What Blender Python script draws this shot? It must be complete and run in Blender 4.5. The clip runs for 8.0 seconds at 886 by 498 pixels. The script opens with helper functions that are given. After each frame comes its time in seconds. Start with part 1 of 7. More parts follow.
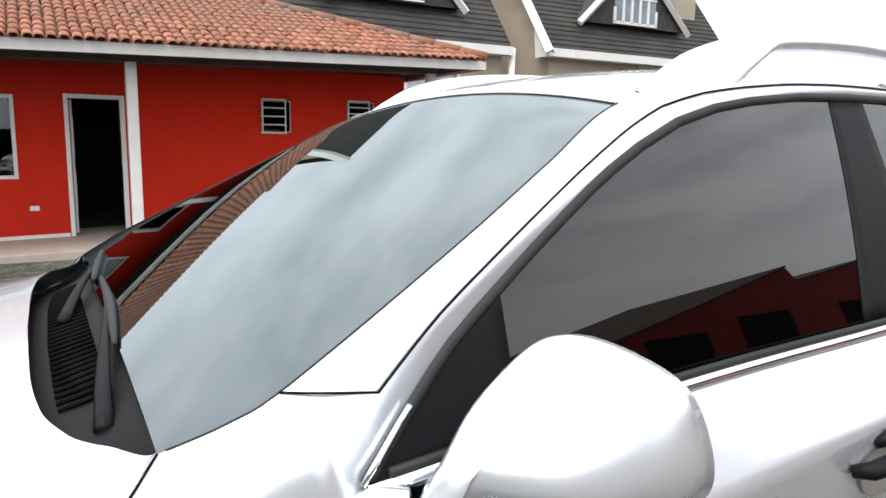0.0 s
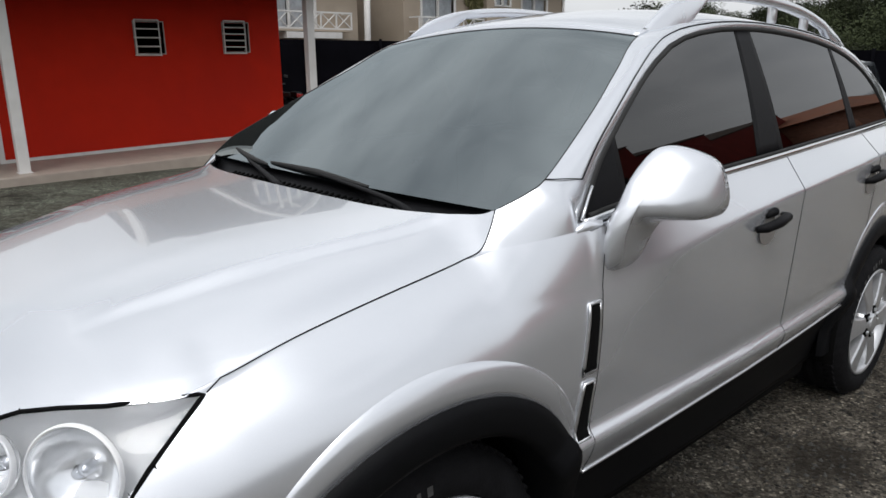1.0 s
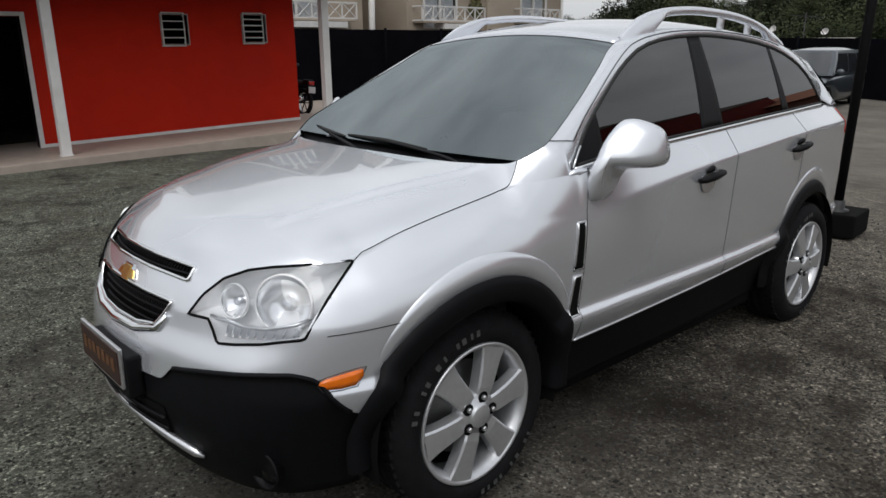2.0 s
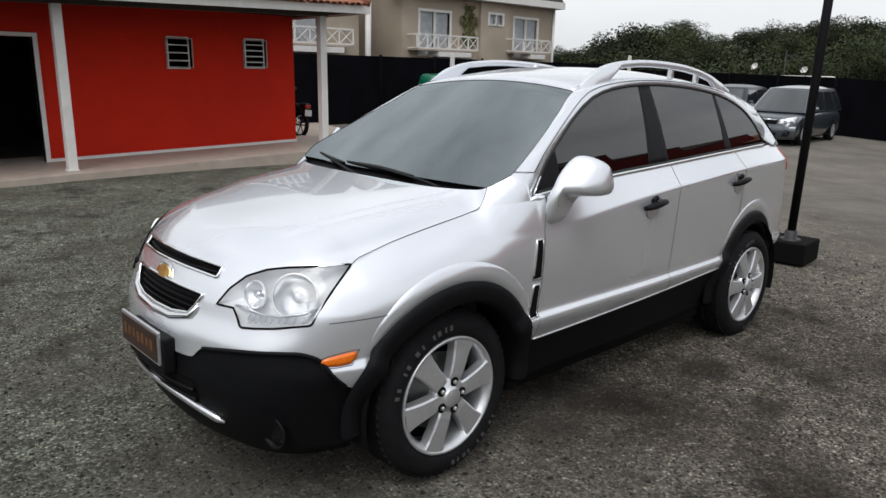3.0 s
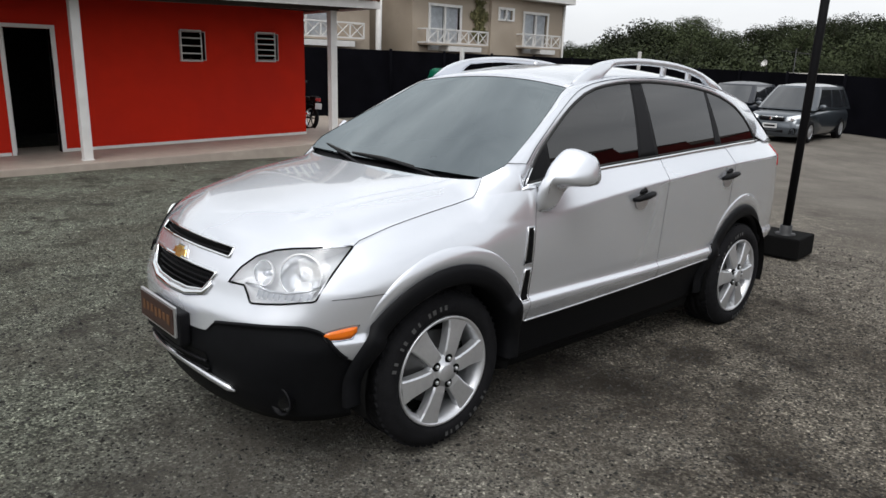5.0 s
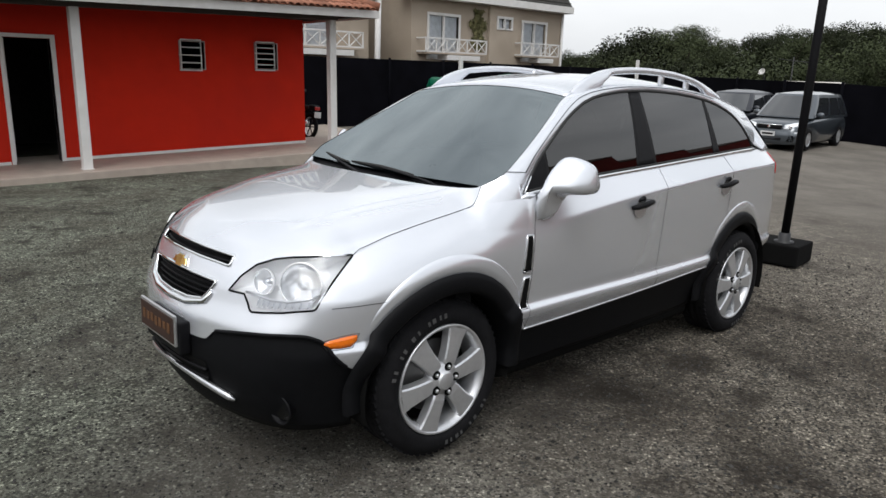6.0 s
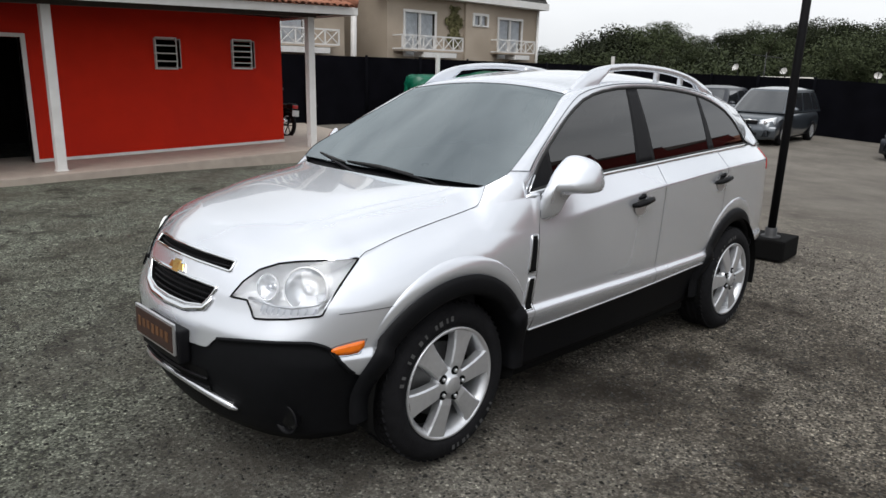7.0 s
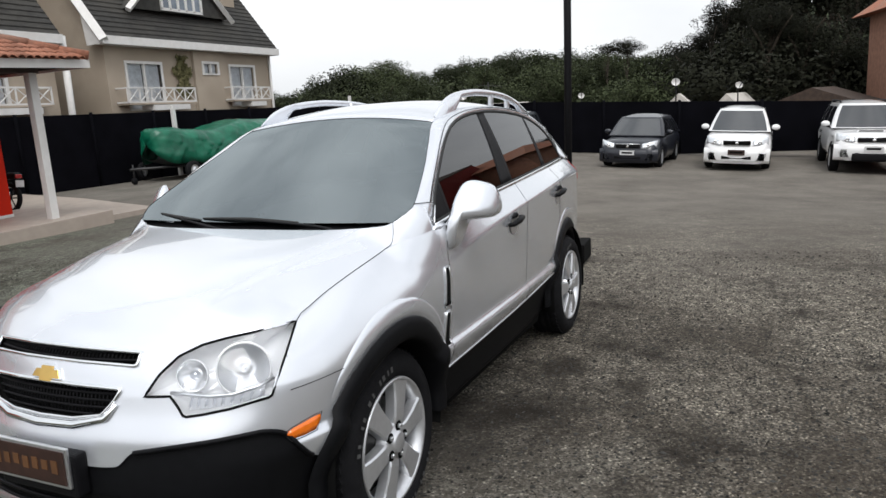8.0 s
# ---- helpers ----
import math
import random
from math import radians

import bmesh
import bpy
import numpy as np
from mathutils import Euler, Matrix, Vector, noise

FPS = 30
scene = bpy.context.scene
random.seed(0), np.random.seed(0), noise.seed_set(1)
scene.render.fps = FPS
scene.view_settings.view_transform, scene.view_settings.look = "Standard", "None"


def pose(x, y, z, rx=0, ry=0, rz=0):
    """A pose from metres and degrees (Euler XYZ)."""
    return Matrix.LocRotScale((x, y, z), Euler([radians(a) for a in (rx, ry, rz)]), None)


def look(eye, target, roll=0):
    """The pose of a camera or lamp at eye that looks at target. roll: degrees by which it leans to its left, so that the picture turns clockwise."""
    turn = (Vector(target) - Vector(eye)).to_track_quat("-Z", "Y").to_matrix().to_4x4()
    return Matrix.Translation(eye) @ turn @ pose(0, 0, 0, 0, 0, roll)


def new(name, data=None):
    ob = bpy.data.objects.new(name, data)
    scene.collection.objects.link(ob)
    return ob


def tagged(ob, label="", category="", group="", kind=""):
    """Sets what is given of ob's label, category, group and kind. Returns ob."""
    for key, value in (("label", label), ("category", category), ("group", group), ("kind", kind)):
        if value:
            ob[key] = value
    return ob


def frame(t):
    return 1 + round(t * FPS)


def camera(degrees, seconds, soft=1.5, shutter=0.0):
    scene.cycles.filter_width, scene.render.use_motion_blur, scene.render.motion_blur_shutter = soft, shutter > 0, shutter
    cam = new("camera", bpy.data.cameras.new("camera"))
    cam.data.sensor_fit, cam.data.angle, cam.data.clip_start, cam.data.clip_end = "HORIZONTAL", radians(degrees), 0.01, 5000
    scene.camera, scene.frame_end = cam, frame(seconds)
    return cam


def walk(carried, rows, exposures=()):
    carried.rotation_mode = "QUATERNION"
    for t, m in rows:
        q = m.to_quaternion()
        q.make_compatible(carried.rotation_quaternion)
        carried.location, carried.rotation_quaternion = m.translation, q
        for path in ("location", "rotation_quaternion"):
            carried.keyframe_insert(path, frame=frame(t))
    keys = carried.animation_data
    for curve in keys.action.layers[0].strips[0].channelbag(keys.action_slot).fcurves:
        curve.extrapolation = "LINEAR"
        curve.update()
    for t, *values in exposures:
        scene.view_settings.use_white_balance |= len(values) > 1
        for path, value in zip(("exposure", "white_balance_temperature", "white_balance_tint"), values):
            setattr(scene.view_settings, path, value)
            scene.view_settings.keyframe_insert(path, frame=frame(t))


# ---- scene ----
cam = camera(64.1, 8.0)
PATH = [
    (0, (1.517, -1.155, 1.523), (-0.207, -0.184, 1.228), 0.7),
    (0.1, (1.56, -1.242, 1.517), (-0.128, -0.201, 1.255), -0.3),
    (0.2, (1.581, -1.324, 1.494), (-0.066, -0.214, 1.262), -1.0),
    (0.3, (1.567, -1.416, 1.475), (-0.009, -0.222, 1.173), -1.6),
    (0.4, (1.602, -1.514, 1.495), (0.06, -0.293, 1.132), -3.2),
    (0.5, (1.609, -1.608, 1.513), (0.094, -0.357, 1.138), -3.0),
    (0.7, (1.667, -1.816, 1.516), (0.185, -0.515, 1.186), -1.1),
    (1, (1.847, -2.179, 1.525), (0.404, -0.893, 1.012), -0.5),
    (1.2, (1.964, -2.329, 1.541), (0.475, -1.087, 1.049), 0.2),
    (1.3, (2.023, -2.403, 1.535), (0.544, -1.149, 1.045), 0.6),
    (1.5, (2.148, -2.558, 1.539), (0.699, -1.294, 0.99), -0.7),
    (2.8, (2.727, -3.153, 1.66), (1.311, -1.836, 1.148), 0.5),
    (3, (2.809, -3.188, 1.668), (1.382, -1.873, 1.184), 1.0),
    (3.5, (2.98, -3.265, 1.681), (1.533, -1.976, 1.186), 1.9),
    (4, (3.008, -3.299, 1.687), (1.565, -2.004, 1.197), 2.0),
    (4.5, (3.001, -3.286, 1.68), (1.561, -1.993, 1.177), 1.7),
    (6, (3.006, -3.295, 1.683), (1.562, -1.996, 1.206), 1.4),
    (6.2, (3.014, -3.283, 1.684), (1.573, -1.979, 1.213), 1.6),
    (6.5, (3.001, -3.298, 1.683), (1.592, -1.968, 1.189), 1.4),
    (6.7, (2.979, -3.284, 1.687), (1.571, -1.945, 1.212), 0.8),
    (7, (2.872, -3.341, 1.682), (1.475, -1.993, 1.199), 1.1),
    (7.2, (2.777, -3.382, 1.671), (1.443, -1.966, 1.209), 1.6),
    (7.5, (2.602, -3.484, 1.681), (1.384, -1.994, 1.138), 0.2),
    (7.6, (2.554, -3.475, 1.678), (1.382, -1.935, 1.173), -0.7),
    (7.7, (2.464, -3.521, 1.671), (1.37, -1.913, 1.205), -1.7),
    (7.8, (2.388, -3.509, 1.655), (1.375, -1.839, 1.225), -2.1),
    (7.9, (2.295, -3.548, 1.652), (1.378, -1.818, 1.252), -2.8),
    (8, (2.193, -3.584, 1.646), (1.35, -1.812, 1.261), -3.5),
]
EXPOSURES = [(0, 1.1), (0.5, 0.58), (1.0, 0.0), (1.5, -0.25), (3.0, 0.18), (4.0, 0.26), (7.0, 0.28), (7.6, 0.30), (8.0, 0.37)]
SKY_STRENGTH = 0.15
walk(cam, [(t, look(eye, target, roll)) for t, eye, target, roll in PATH],
     exposures=EXPOSURES)

# ---- sky and light: bright, even overcast ----
SUN_EL, SUN_ROT = radians(52), radians(150)
world = bpy.data.worlds.new("sky")
scene.world = world
world.use_nodes = True
wn, wl = world.node_tree.nodes, world.node_tree.links
sky = wn.new("ShaderNodeTexSky")
sky.sky_type, sky.sun_disc = "NISHITA", False
sky.sun_elevation, sky.sun_rotation = SUN_EL, SUN_ROT
sky.air_density, sky.dust_density, sky.ozone_density = 1.0, 6.0, 1.0
grey = wn.new("ShaderNodeHueSaturation")
grey.inputs["Saturation"].default_value = 0.22
wl.new(sky.outputs[0], grey.inputs["Color"])
clouds = wn.new("ShaderNodeTexNoise")
clouds.inputs["Scale"].default_value, clouds.inputs["Detail"].default_value = 3.2, 6
cloud_map = wn.new("ShaderNodeMapping")
cloud_map.inputs["Scale"].default_value = (1, 1, 2.5)
coords = wn.new("ShaderNodeTexCoord")
wl.new(coords.outputs["Generated"], cloud_map.inputs["Vector"])
wl.new(cloud_map.outputs[0], clouds.inputs["Vector"])
ramp = wn.new("ShaderNodeValToRGB")
ramp.color_ramp.elements[0].position, ramp.color_ramp.elements[0].color = 0.32, (0.58, 0.60, 0.625, 1)
ramp.color_ramp.elements[1].position, ramp.color_ramp.elements[1].color = 0.66, (1.06, 1.06, 1.06, 1)
wl.new(clouds.outputs["Fac"], ramp.inputs[0])
mul = wn.new("ShaderNodeMix")
mul.data_type, mul.blend_type = "RGBA", "MULTIPLY"
# the clouds show overhead and fade to an even haze at the horizon
even = wn.new("ShaderNodeMix")
even.data_type = "RGBA"
even.inputs["Factor"].default_value = 0.62
even.inputs["B"].default_value = (8.3, 8.5, 8.75, 1)
wl.new(grey.outputs[0], even.inputs["A"])
wl.new(even.outputs["Result"], mul.inputs["A"])
wl.new(ramp.outputs[0], mul.inputs["B"])
# an overcast sky is brightest overhead
split = wn.new("ShaderNodeSeparateXYZ")
wl.new(coords.outputs["Generated"], split.inputs[0])
rise = wn.new("ShaderNodeMapRange")
rise.inputs["From Min"].default_value, rise.inputs["From Max"].default_value = 0.0, 1.0
rise.inputs["To Min"].default_value, rise.inputs["To Max"].default_value = 0.88, 1.10
wl.new(split.outputs["Z"], rise.inputs["Value"])
dome = wn.new("ShaderNodeMix")
dome.data_type, dome.blend_type = "RGBA", "MULTIPLY"
dome.inputs["Factor"].default_value = 1.0
wl.new(mul.outputs["Result"], dome.inputs["A"])
wl.new(rise.outputs[0], dome.inputs["B"])
overhead = wn.new("ShaderNodeMapRange")
overhead.inputs["From Min"].default_value, overhead.inputs["From Max"].default_value = 0.10, 0.45
overhead.inputs["To Min"].default_value = 0.25
wl.new(split.outputs["Z"], overhead.inputs["Value"])
wl.new(overhead.outputs[0], mul.inputs["Factor"])
wl.new(dome.outputs["Result"], wn["Background"].inputs["Color"])
wn["Background"].inputs["Strength"].default_value = SKY_STRENGTH

sun = new("sun", bpy.data.lights.new("sun", "SUN"))
sun.data.energy, sun.data.angle, sun.data.color = 0.9, radians(25), (1.0, 0.99, 0.97)
sun.matrix_world = look((6, -8, 16), (0, 0, 0))

# ---- materials ----
def material(name, base, rough=0.6, metal=0.0, vary=0.15, scale=8.0, bump=0.0, bump_scale=60.0, coat=0.0, second=None,
             second_scale=1.2, second_amount=0.5, random_tone=0.0, spec=0.5):
    """A surface with grain and larger patches; sizes in metres of object space."""
    m = bpy.data.materials.new(name)
    m.use_nodes = True
    n, l = m.node_tree.nodes, m.node_tree.links
    p = n["Principled BSDF"]
    p.inputs["Roughness"].default_value, p.inputs["Metallic"].default_value = rough, metal
    p.inputs["Coat Weight"].default_value, p.inputs["Coat Roughness"].default_value = coat, 0.04
    p.inputs["Specular IOR Level"].default_value = spec
    co = n.new("ShaderNodeTexCoord")
    fine = n.new("ShaderNodeTexNoise")
    fine.inputs["Scale"].default_value, fine.inputs["Detail"].default_value = scale, 6
    l.new(co.outputs["Object"], fine.inputs["Vector"])
    lo = tuple(c * (1 - vary) for c in base) + (1,)
    hi = tuple(min(1, c * (1 + vary)) for c in base) + (1,)
    r = n.new("ShaderNodeValToRGB")
    r.color_ramp.elements[0].position, r.color_ramp.elements[0].color = 0.3, lo
    r.color_ramp.elements[1].position, r.color_ramp.elements[1].color = 0.7, hi
    l.new(fine.outputs["Fac"], r.inputs[0])
    colour = r.outputs[0]
    if second:
        big = n.new("ShaderNodeTexNoise")
        big.inputs["Scale"].default_value, big.inputs["Detail"].default_value = second_scale, 4
        l.new(co.outputs["Object"], big.inputs["Vector"])
        br = n.new("ShaderNodeValToRGB")
        br.color_ramp.elements[0].position, br.color_ramp.elements[0].color = 0.42, (0, 0, 0, 1)
        br.color_ramp.elements[1].position, br.color_ramp.elements[1].color = 0.68, (second_amount,) * 3 + (1,)
        l.new(big.outputs["Fac"], br.inputs[0])
        mx = n.new("ShaderNodeMix")
        mx.data_type = "RGBA"
        l.new(br.outputs[0], mx.inputs["Factor"])
        l.new(colour, mx.inputs["A"])
        mx.inputs["B"].default_value = (*second, 1)
        colour = mx.outputs["Result"]
    if random_tone:
        info = n.new("ShaderNodeObjectInfo")
        mr = n.new("ShaderNodeMapRange")
        mr.inputs["To Min"].default_value, mr.inputs["To Max"].default_value = 1 - random_tone, 1 + random_tone
        l.new(info.outputs["Random"], mr.inputs["Value"])
        hs = n.new("ShaderNodeHueSaturation")
        l.new(mr.outputs[0], hs.inputs["Value"])
        l.new(colour, hs.inputs["Color"])
        colour = hs.outputs[0]
    l.new(colour, p.inputs["Base Color"])
    if bump:
        bt = n.new("ShaderNodeTexNoise")
        bt.inputs["Scale"].default_value, bt.inputs["Detail"].default_value = bump_scale, 5
        l.new(co.outputs["Object"], bt.inputs["Vector"])
        b = n.new("ShaderNodeBump")
        b.inputs["Strength"].default_value, b.inputs["Distance"].default_value = bump, 0.01
        l.new(bt.outputs["Fac"], b.inputs["Height"])
        l.new(b.outputs[0], p.inputs["Normal"])
    return m


def glass_material(name, tint, gloss=1.5, rough=0.01, mirror=(1, 1, 1)):
    """A thin pane: tinted see-through with a mirror gloss that grows at grazing angles."""
    m = bpy.data.materials.new(name)
    m.use_nodes = True
    n, l = m.node_tree.nodes, m.node_tree.links
    n.remove(n["Principled BSDF"])
    tr, gl, mx, fr = (n.new("ShaderNodeBsdfTransparent"), n.new("ShaderNodeBsdfGlossy"), n.new("ShaderNodeMixShader"),
                      n.new("ShaderNodeFresnel"))
    tr.inputs["Color"].default_value = (*tint, 1)
    gl.inputs["Roughness"].default_value = rough
    gl.inputs["Color"].default_value = (*mirror, 1)
    fr.inputs["IOR"].default_value = gloss
    l.new(fr.outputs[0], mx.inputs[0])
    l.new(tr.outputs[0], mx.inputs[1])
    l.new(gl.outputs[0], mx.inputs[2])
    l.new(mx.outputs[0], n["Material Output"].inputs["Surface"])
    return m


# x, y, reach, strength: oil stains, plus car shade painted broad along the sill
STAINS_AND_SHADE = ((1.0, 0.15, 0.55, 0.35), (0.98, 0.56, 0.26, 0.8), (1.05, -0.17, 0.38, 0.65), (1.45, 0.40, 0.16, 0.75), (1.48, 0.09, 0.24, 0.5), (1.14, 1.14, 0.28, 0.5), (0.70, -0.25, 0.35, 0.7), (1.85, -0.20, 0.36, 0.5), (0.90, -0.70, 0.3, 0.45),
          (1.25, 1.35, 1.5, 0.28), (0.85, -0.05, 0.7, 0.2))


def gravel_material():
    """Trodden gravel: fine stones, damp brown patches, dark oily spots, pale worn ground and painted car shade."""
    m = bpy.data.materials.new("gravel")
    m.use_nodes = True
    n, l = m.node_tree.nodes, m.node_tree.links
    p = n["Principled BSDF"]
    p.inputs["Roughness"].default_value = 0.92
    p.inputs["Specular IOR Level"].default_value = 0.15
    co = n.new("ShaderNodeTexCoord")

    def noise_ramp(scale, detail, rough, p0, c0, p1, c1):
        t = n.new("ShaderNodeTexNoise")
        t.inputs["Scale"].default_value, t.inputs["Detail"].default_value, t.inputs["Roughness"].default_value = scale, detail, rough
        l.new(co.outputs["Object"], t.inputs["Vector"])
        r = n.new("ShaderNodeValToRGB")
        r.color_ramp.elements[0].position, r.color_ramp.elements[0].color = p0, (*c0, 1)
        r.color_ramp.elements[1].position, r.color_ramp.elements[1].color = p1, (*c1, 1)
        l.new(t.outputs["Fac"], r.inputs[0])
        return r.outputs[0], t.outputs["Fac"]

    def mix(fac, a, b, kind="MIX"):
        x = n.new("ShaderNodeMix")
        x.data_type, x.blend_type = "RGBA", kind
        for src, slot in ((fac, "Factor"), (a, "A"), (b, "B")):
            if isinstance(src, (int, float)):
                x.inputs[slot].default_value = src
            elif isinstance(src, tuple):
                x.inputs[slot].default_value = (*src, 1)
            else:
                l.new(src, x.inputs[slot])
        return x.outputs["Result"]

    grain, grain_h = noise_ramp(60, 7, 0.85, 0.37, (0.018, 0.0178, 0.0165), 0.66, (0.27, 0.264, 0.248))
    vor = n.new("ShaderNodeTexVoronoi")
    vor.inputs["Scale"].default_value = 78
    l.new(co.outputs["Object"], vor.inputs["Vector"])
    tone = n.new("ShaderNodeValToRGB")
    tone.color_ramp.elements[0].color, tone.color_ramp.elements[1].color = (0.16, 0.16, 0.155, 1), (1.9, 1.9, 1.86, 1)
    l.new(vor.outputs["Color"], tone.inputs[0])
    colour = mix(1.0, grain, tone.outputs[0], "MULTIPLY")
    # pale chips among the stones
    chip = n.new("ShaderNodeTexVoronoi")
    chip.inputs["Scale"].default_value = 92
    l.new(co.outputs["Object"], chip.inputs["Vector"])
    pick = n.new("ShaderNodeValToRGB")
    pick.color_ramp.elements[0].position, pick.color_ramp.elements[0].color = 0.78, (1, 1, 1, 1)
    pick.color_ramp.elements[1].position, pick.color_ramp.elements[1].color = 0.84, (2.7, 2.7, 2.62, 1)
    l.new(chip.outputs["Color"], pick.inputs[0])
    colour = mix(1.0, colour, pick.outputs[0], "MULTIPLY")
    # warm earth trodden in, more on the open side of the yard
    sep = n.new("ShaderNodeSeparateXYZ")
    l.new(co.outputs["Object"], sep.inputs[0])

    def span(out, a, b, top):
        r = n.new("ShaderNodeMapRange")
        r.inputs["From Min"].default_value, r.inputs["From Max"].default_value, r.inputs["To Max"].default_value = a, b, top
        l.new(out, r.inputs["Value"])
        return r.outputs[0]
    warm = mix(1.0, colour, (1.07, 0.985, 0.90), "MULTIPLY")
    both = n.new("ShaderNodeMath")
    l.new(sep.outputs["X"], both.inputs[0])
    l.new(sep.outputs["Y"], both.inputs[1])
    colour = mix(span(both.outputs[0], -1.5, 1.5, 1.0), colour, warm)
    # greener towards the near left, with lens vignetting painted in as darker tone
    green = mix(1.0, colour, (0.83, 0.89, 0.79), "MULTIPLY")
    colour = mix(span(both.outputs[0], -0.8, -3.0, 1.0), colour, green)
    clods, _ = noise_ramp(9, 6, 0.74, 0.34, (0.48, 0.47, 0.455), 0.66, (1.42, 1.42, 1.40))
    colour = mix(1.0, colour, clods, "MULTIPLY")
    damp, _ = noise_ramp(0.55, 9, 0.66, 0.44, (0, 0, 0), 0.62, (0.66, 0.66, 0.66))
    colour = mix(damp, colour, (0.040, 0.031, 0.023))
    spots, _ = noise_ramp(1.5, 9, 0.68, 0.52, (0, 0, 0), 0.66, (0.8, 0.8, 0.8))
    colour = mix(spots, colour, (0.018, 0.014, 0.011))
    # oil stains beside the parked car, with its shade painted into the gravel colour
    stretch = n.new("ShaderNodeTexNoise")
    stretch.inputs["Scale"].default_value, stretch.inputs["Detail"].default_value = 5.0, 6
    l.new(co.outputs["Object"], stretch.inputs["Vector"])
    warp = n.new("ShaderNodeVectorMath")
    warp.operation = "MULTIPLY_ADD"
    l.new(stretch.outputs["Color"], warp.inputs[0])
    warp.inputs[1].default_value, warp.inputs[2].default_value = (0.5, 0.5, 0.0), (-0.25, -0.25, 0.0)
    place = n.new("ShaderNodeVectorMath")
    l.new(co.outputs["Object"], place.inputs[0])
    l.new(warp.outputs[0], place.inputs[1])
    for sx, sy, reach, much in STAINS_AND_SHADE:
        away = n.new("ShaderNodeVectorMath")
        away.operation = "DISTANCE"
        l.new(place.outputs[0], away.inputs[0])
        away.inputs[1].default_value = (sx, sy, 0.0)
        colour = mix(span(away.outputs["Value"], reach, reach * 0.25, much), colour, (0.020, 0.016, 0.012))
    # paler gravel ahead of the wheel, in two round patches
    for sx, sy, reach, much in ((1.25, -1.45, .95, 0.75), (2.3, -1.3, .8, 0.5)):
        away = n.new("ShaderNodeVectorMath")
        away.operation = "DISTANCE"
        l.new(place.outputs[0], away.inputs[0])
        away.inputs[1].default_value = (sx, sy, 0.0)
        colour = mix(span(away.outputs["Value"], reach, reach * 0.25, much), colour, mix(1.0, colour, (1.7, 1.72, 1.7), "MULTIPLY"))
    pale, _ = noise_ramp(0.23, 6, 0.55, 0.50, (0, 0, 0), 0.66, (0.6, 0.6, 0.6))
    colour = mix(pale, colour, (0.098, 0.090, 0.077))
    earth, _ = noise_ramp(0.9, 9, 0.65, 0.3, (0.108, 0.098, 0.085), 0.7, (0.192, 0.174, 0.153))
    colour = mix(span(sep.outputs["Y"], 2.0, 8.0, 0.85), colour, earth)
    l.new(colour, p.inputs["Base Color"])
    b = n.new("ShaderNodeBump")
    b.inputs["Strength"].default_value, b.inputs["Distance"].default_value = 0.9, 0.016
    l.new(grain_h, b.inputs["Height"])
    l.new(b.outputs[0], p.inputs["Normal"])
    return m


def leaf_material(name, dark, light):
    m = bpy.data.materials.new(name)
    m.use_nodes = True
    n, l = m.node_tree.nodes, m.node_tree.links
    p = n["Principled BSDF"]
    p.inputs["Roughness"].default_value, p.inputs["Specular IOR Level"].default_value = 0.8, 0.15
    geo, info = n.new("ShaderNodeNewGeometry"), n.new("ShaderNodeObjectInfo")
    r = n.new("ShaderNodeValToRGB")
    r.color_ramp.elements[0].color, r.color_ramp.elements[1].color = (*dark, 1), (*light, 1)
    l.new(geo.outputs["Random Per Island"], r.inputs[0])
    mr = n.new("ShaderNodeMapRange")
    mr.inputs["To Min"].default_value, mr.inputs["To Max"].default_value = 0.5, 1.65
    l.new(info.outputs["Random"], mr.inputs["Value"])
    hs = n.new("ShaderNodeHueSaturation")
    l.new(mr.outputs[0], hs.inputs["Value"])
    l.new(r.outputs[0], hs.inputs["Color"])
    l.new(hs.outputs[0], p.inputs["Base Color"])
    return m


def paint_material(name, base, metal=0.8, rough=0.42, flake=0.08):
    """Car paint: fine flake under a clear coat."""
    m = material(name, base, rough=rough, metal=metal, vary=flake, scale=900, coat=1.0)
    return m


SILVER = paint_material("silver_paint", (0.73, 0.752, 0.795), metal=0.68, rough=0.27, flake=0.03)
BLACK_PLASTIC = material("black_plastic", (0.004, 0.004, 0.005), spec=0.16, rough=0.55, vary=0.2, scale=40, bump=0.15, bump_scale=350)
GREY_PLASTIC = material("grey_cladding", (0.0045, 0.0047, 0.0056), rough=0.55, spec=0.11, vary=0.15, scale=30, bump=0.15, bump_scale=350)
GAP = material("panel_gap", (0.004, 0.004, 0.004), rough=0.9, vary=0.1, spec=0.1)
RUBBER = material("rubber_seal", (0.012, 0.012, 0.012), rough=0.7, vary=0.2)
TYRE = material("tyre_rubber", (0.008, 0.008, 0.009), rough=0.85, vary=0.25, scale=25, bump=0.3, bump_scale=120, spec=0.12)
CHROME = material("chrome", (0.85, 0.86, 0.87), rough=0.08, metal=1.0, vary=0.03)
SATIN = material("satin_metal", (0.72, 0.73, 0.75), rough=0.28, metal=0.9, vary=0.05, scale=60)
ALLOY = material("wheel_alloy", (0.62, 0.63, 0.65), rough=0.33, metal=0.75, vary=0.05, scale=40)
GOLD = material("gold_badge", (0.75, 0.50, 0.16), rough=0.25, metal=1.0, vary=0.1)
AMBER = material("amber_lens", (0.72, 0.15, 0.006), rough=0.12, vary=0.08, scale=60, coat=0.6)
RED_LENS = material("red_lens", (0.35, 0.01, 0.01), rough=0.1, vary=0.1, coat=1.0)
TINT = glass_material("tinted_glass", (0.03, 0.03, 0.034), gloss=1.70)
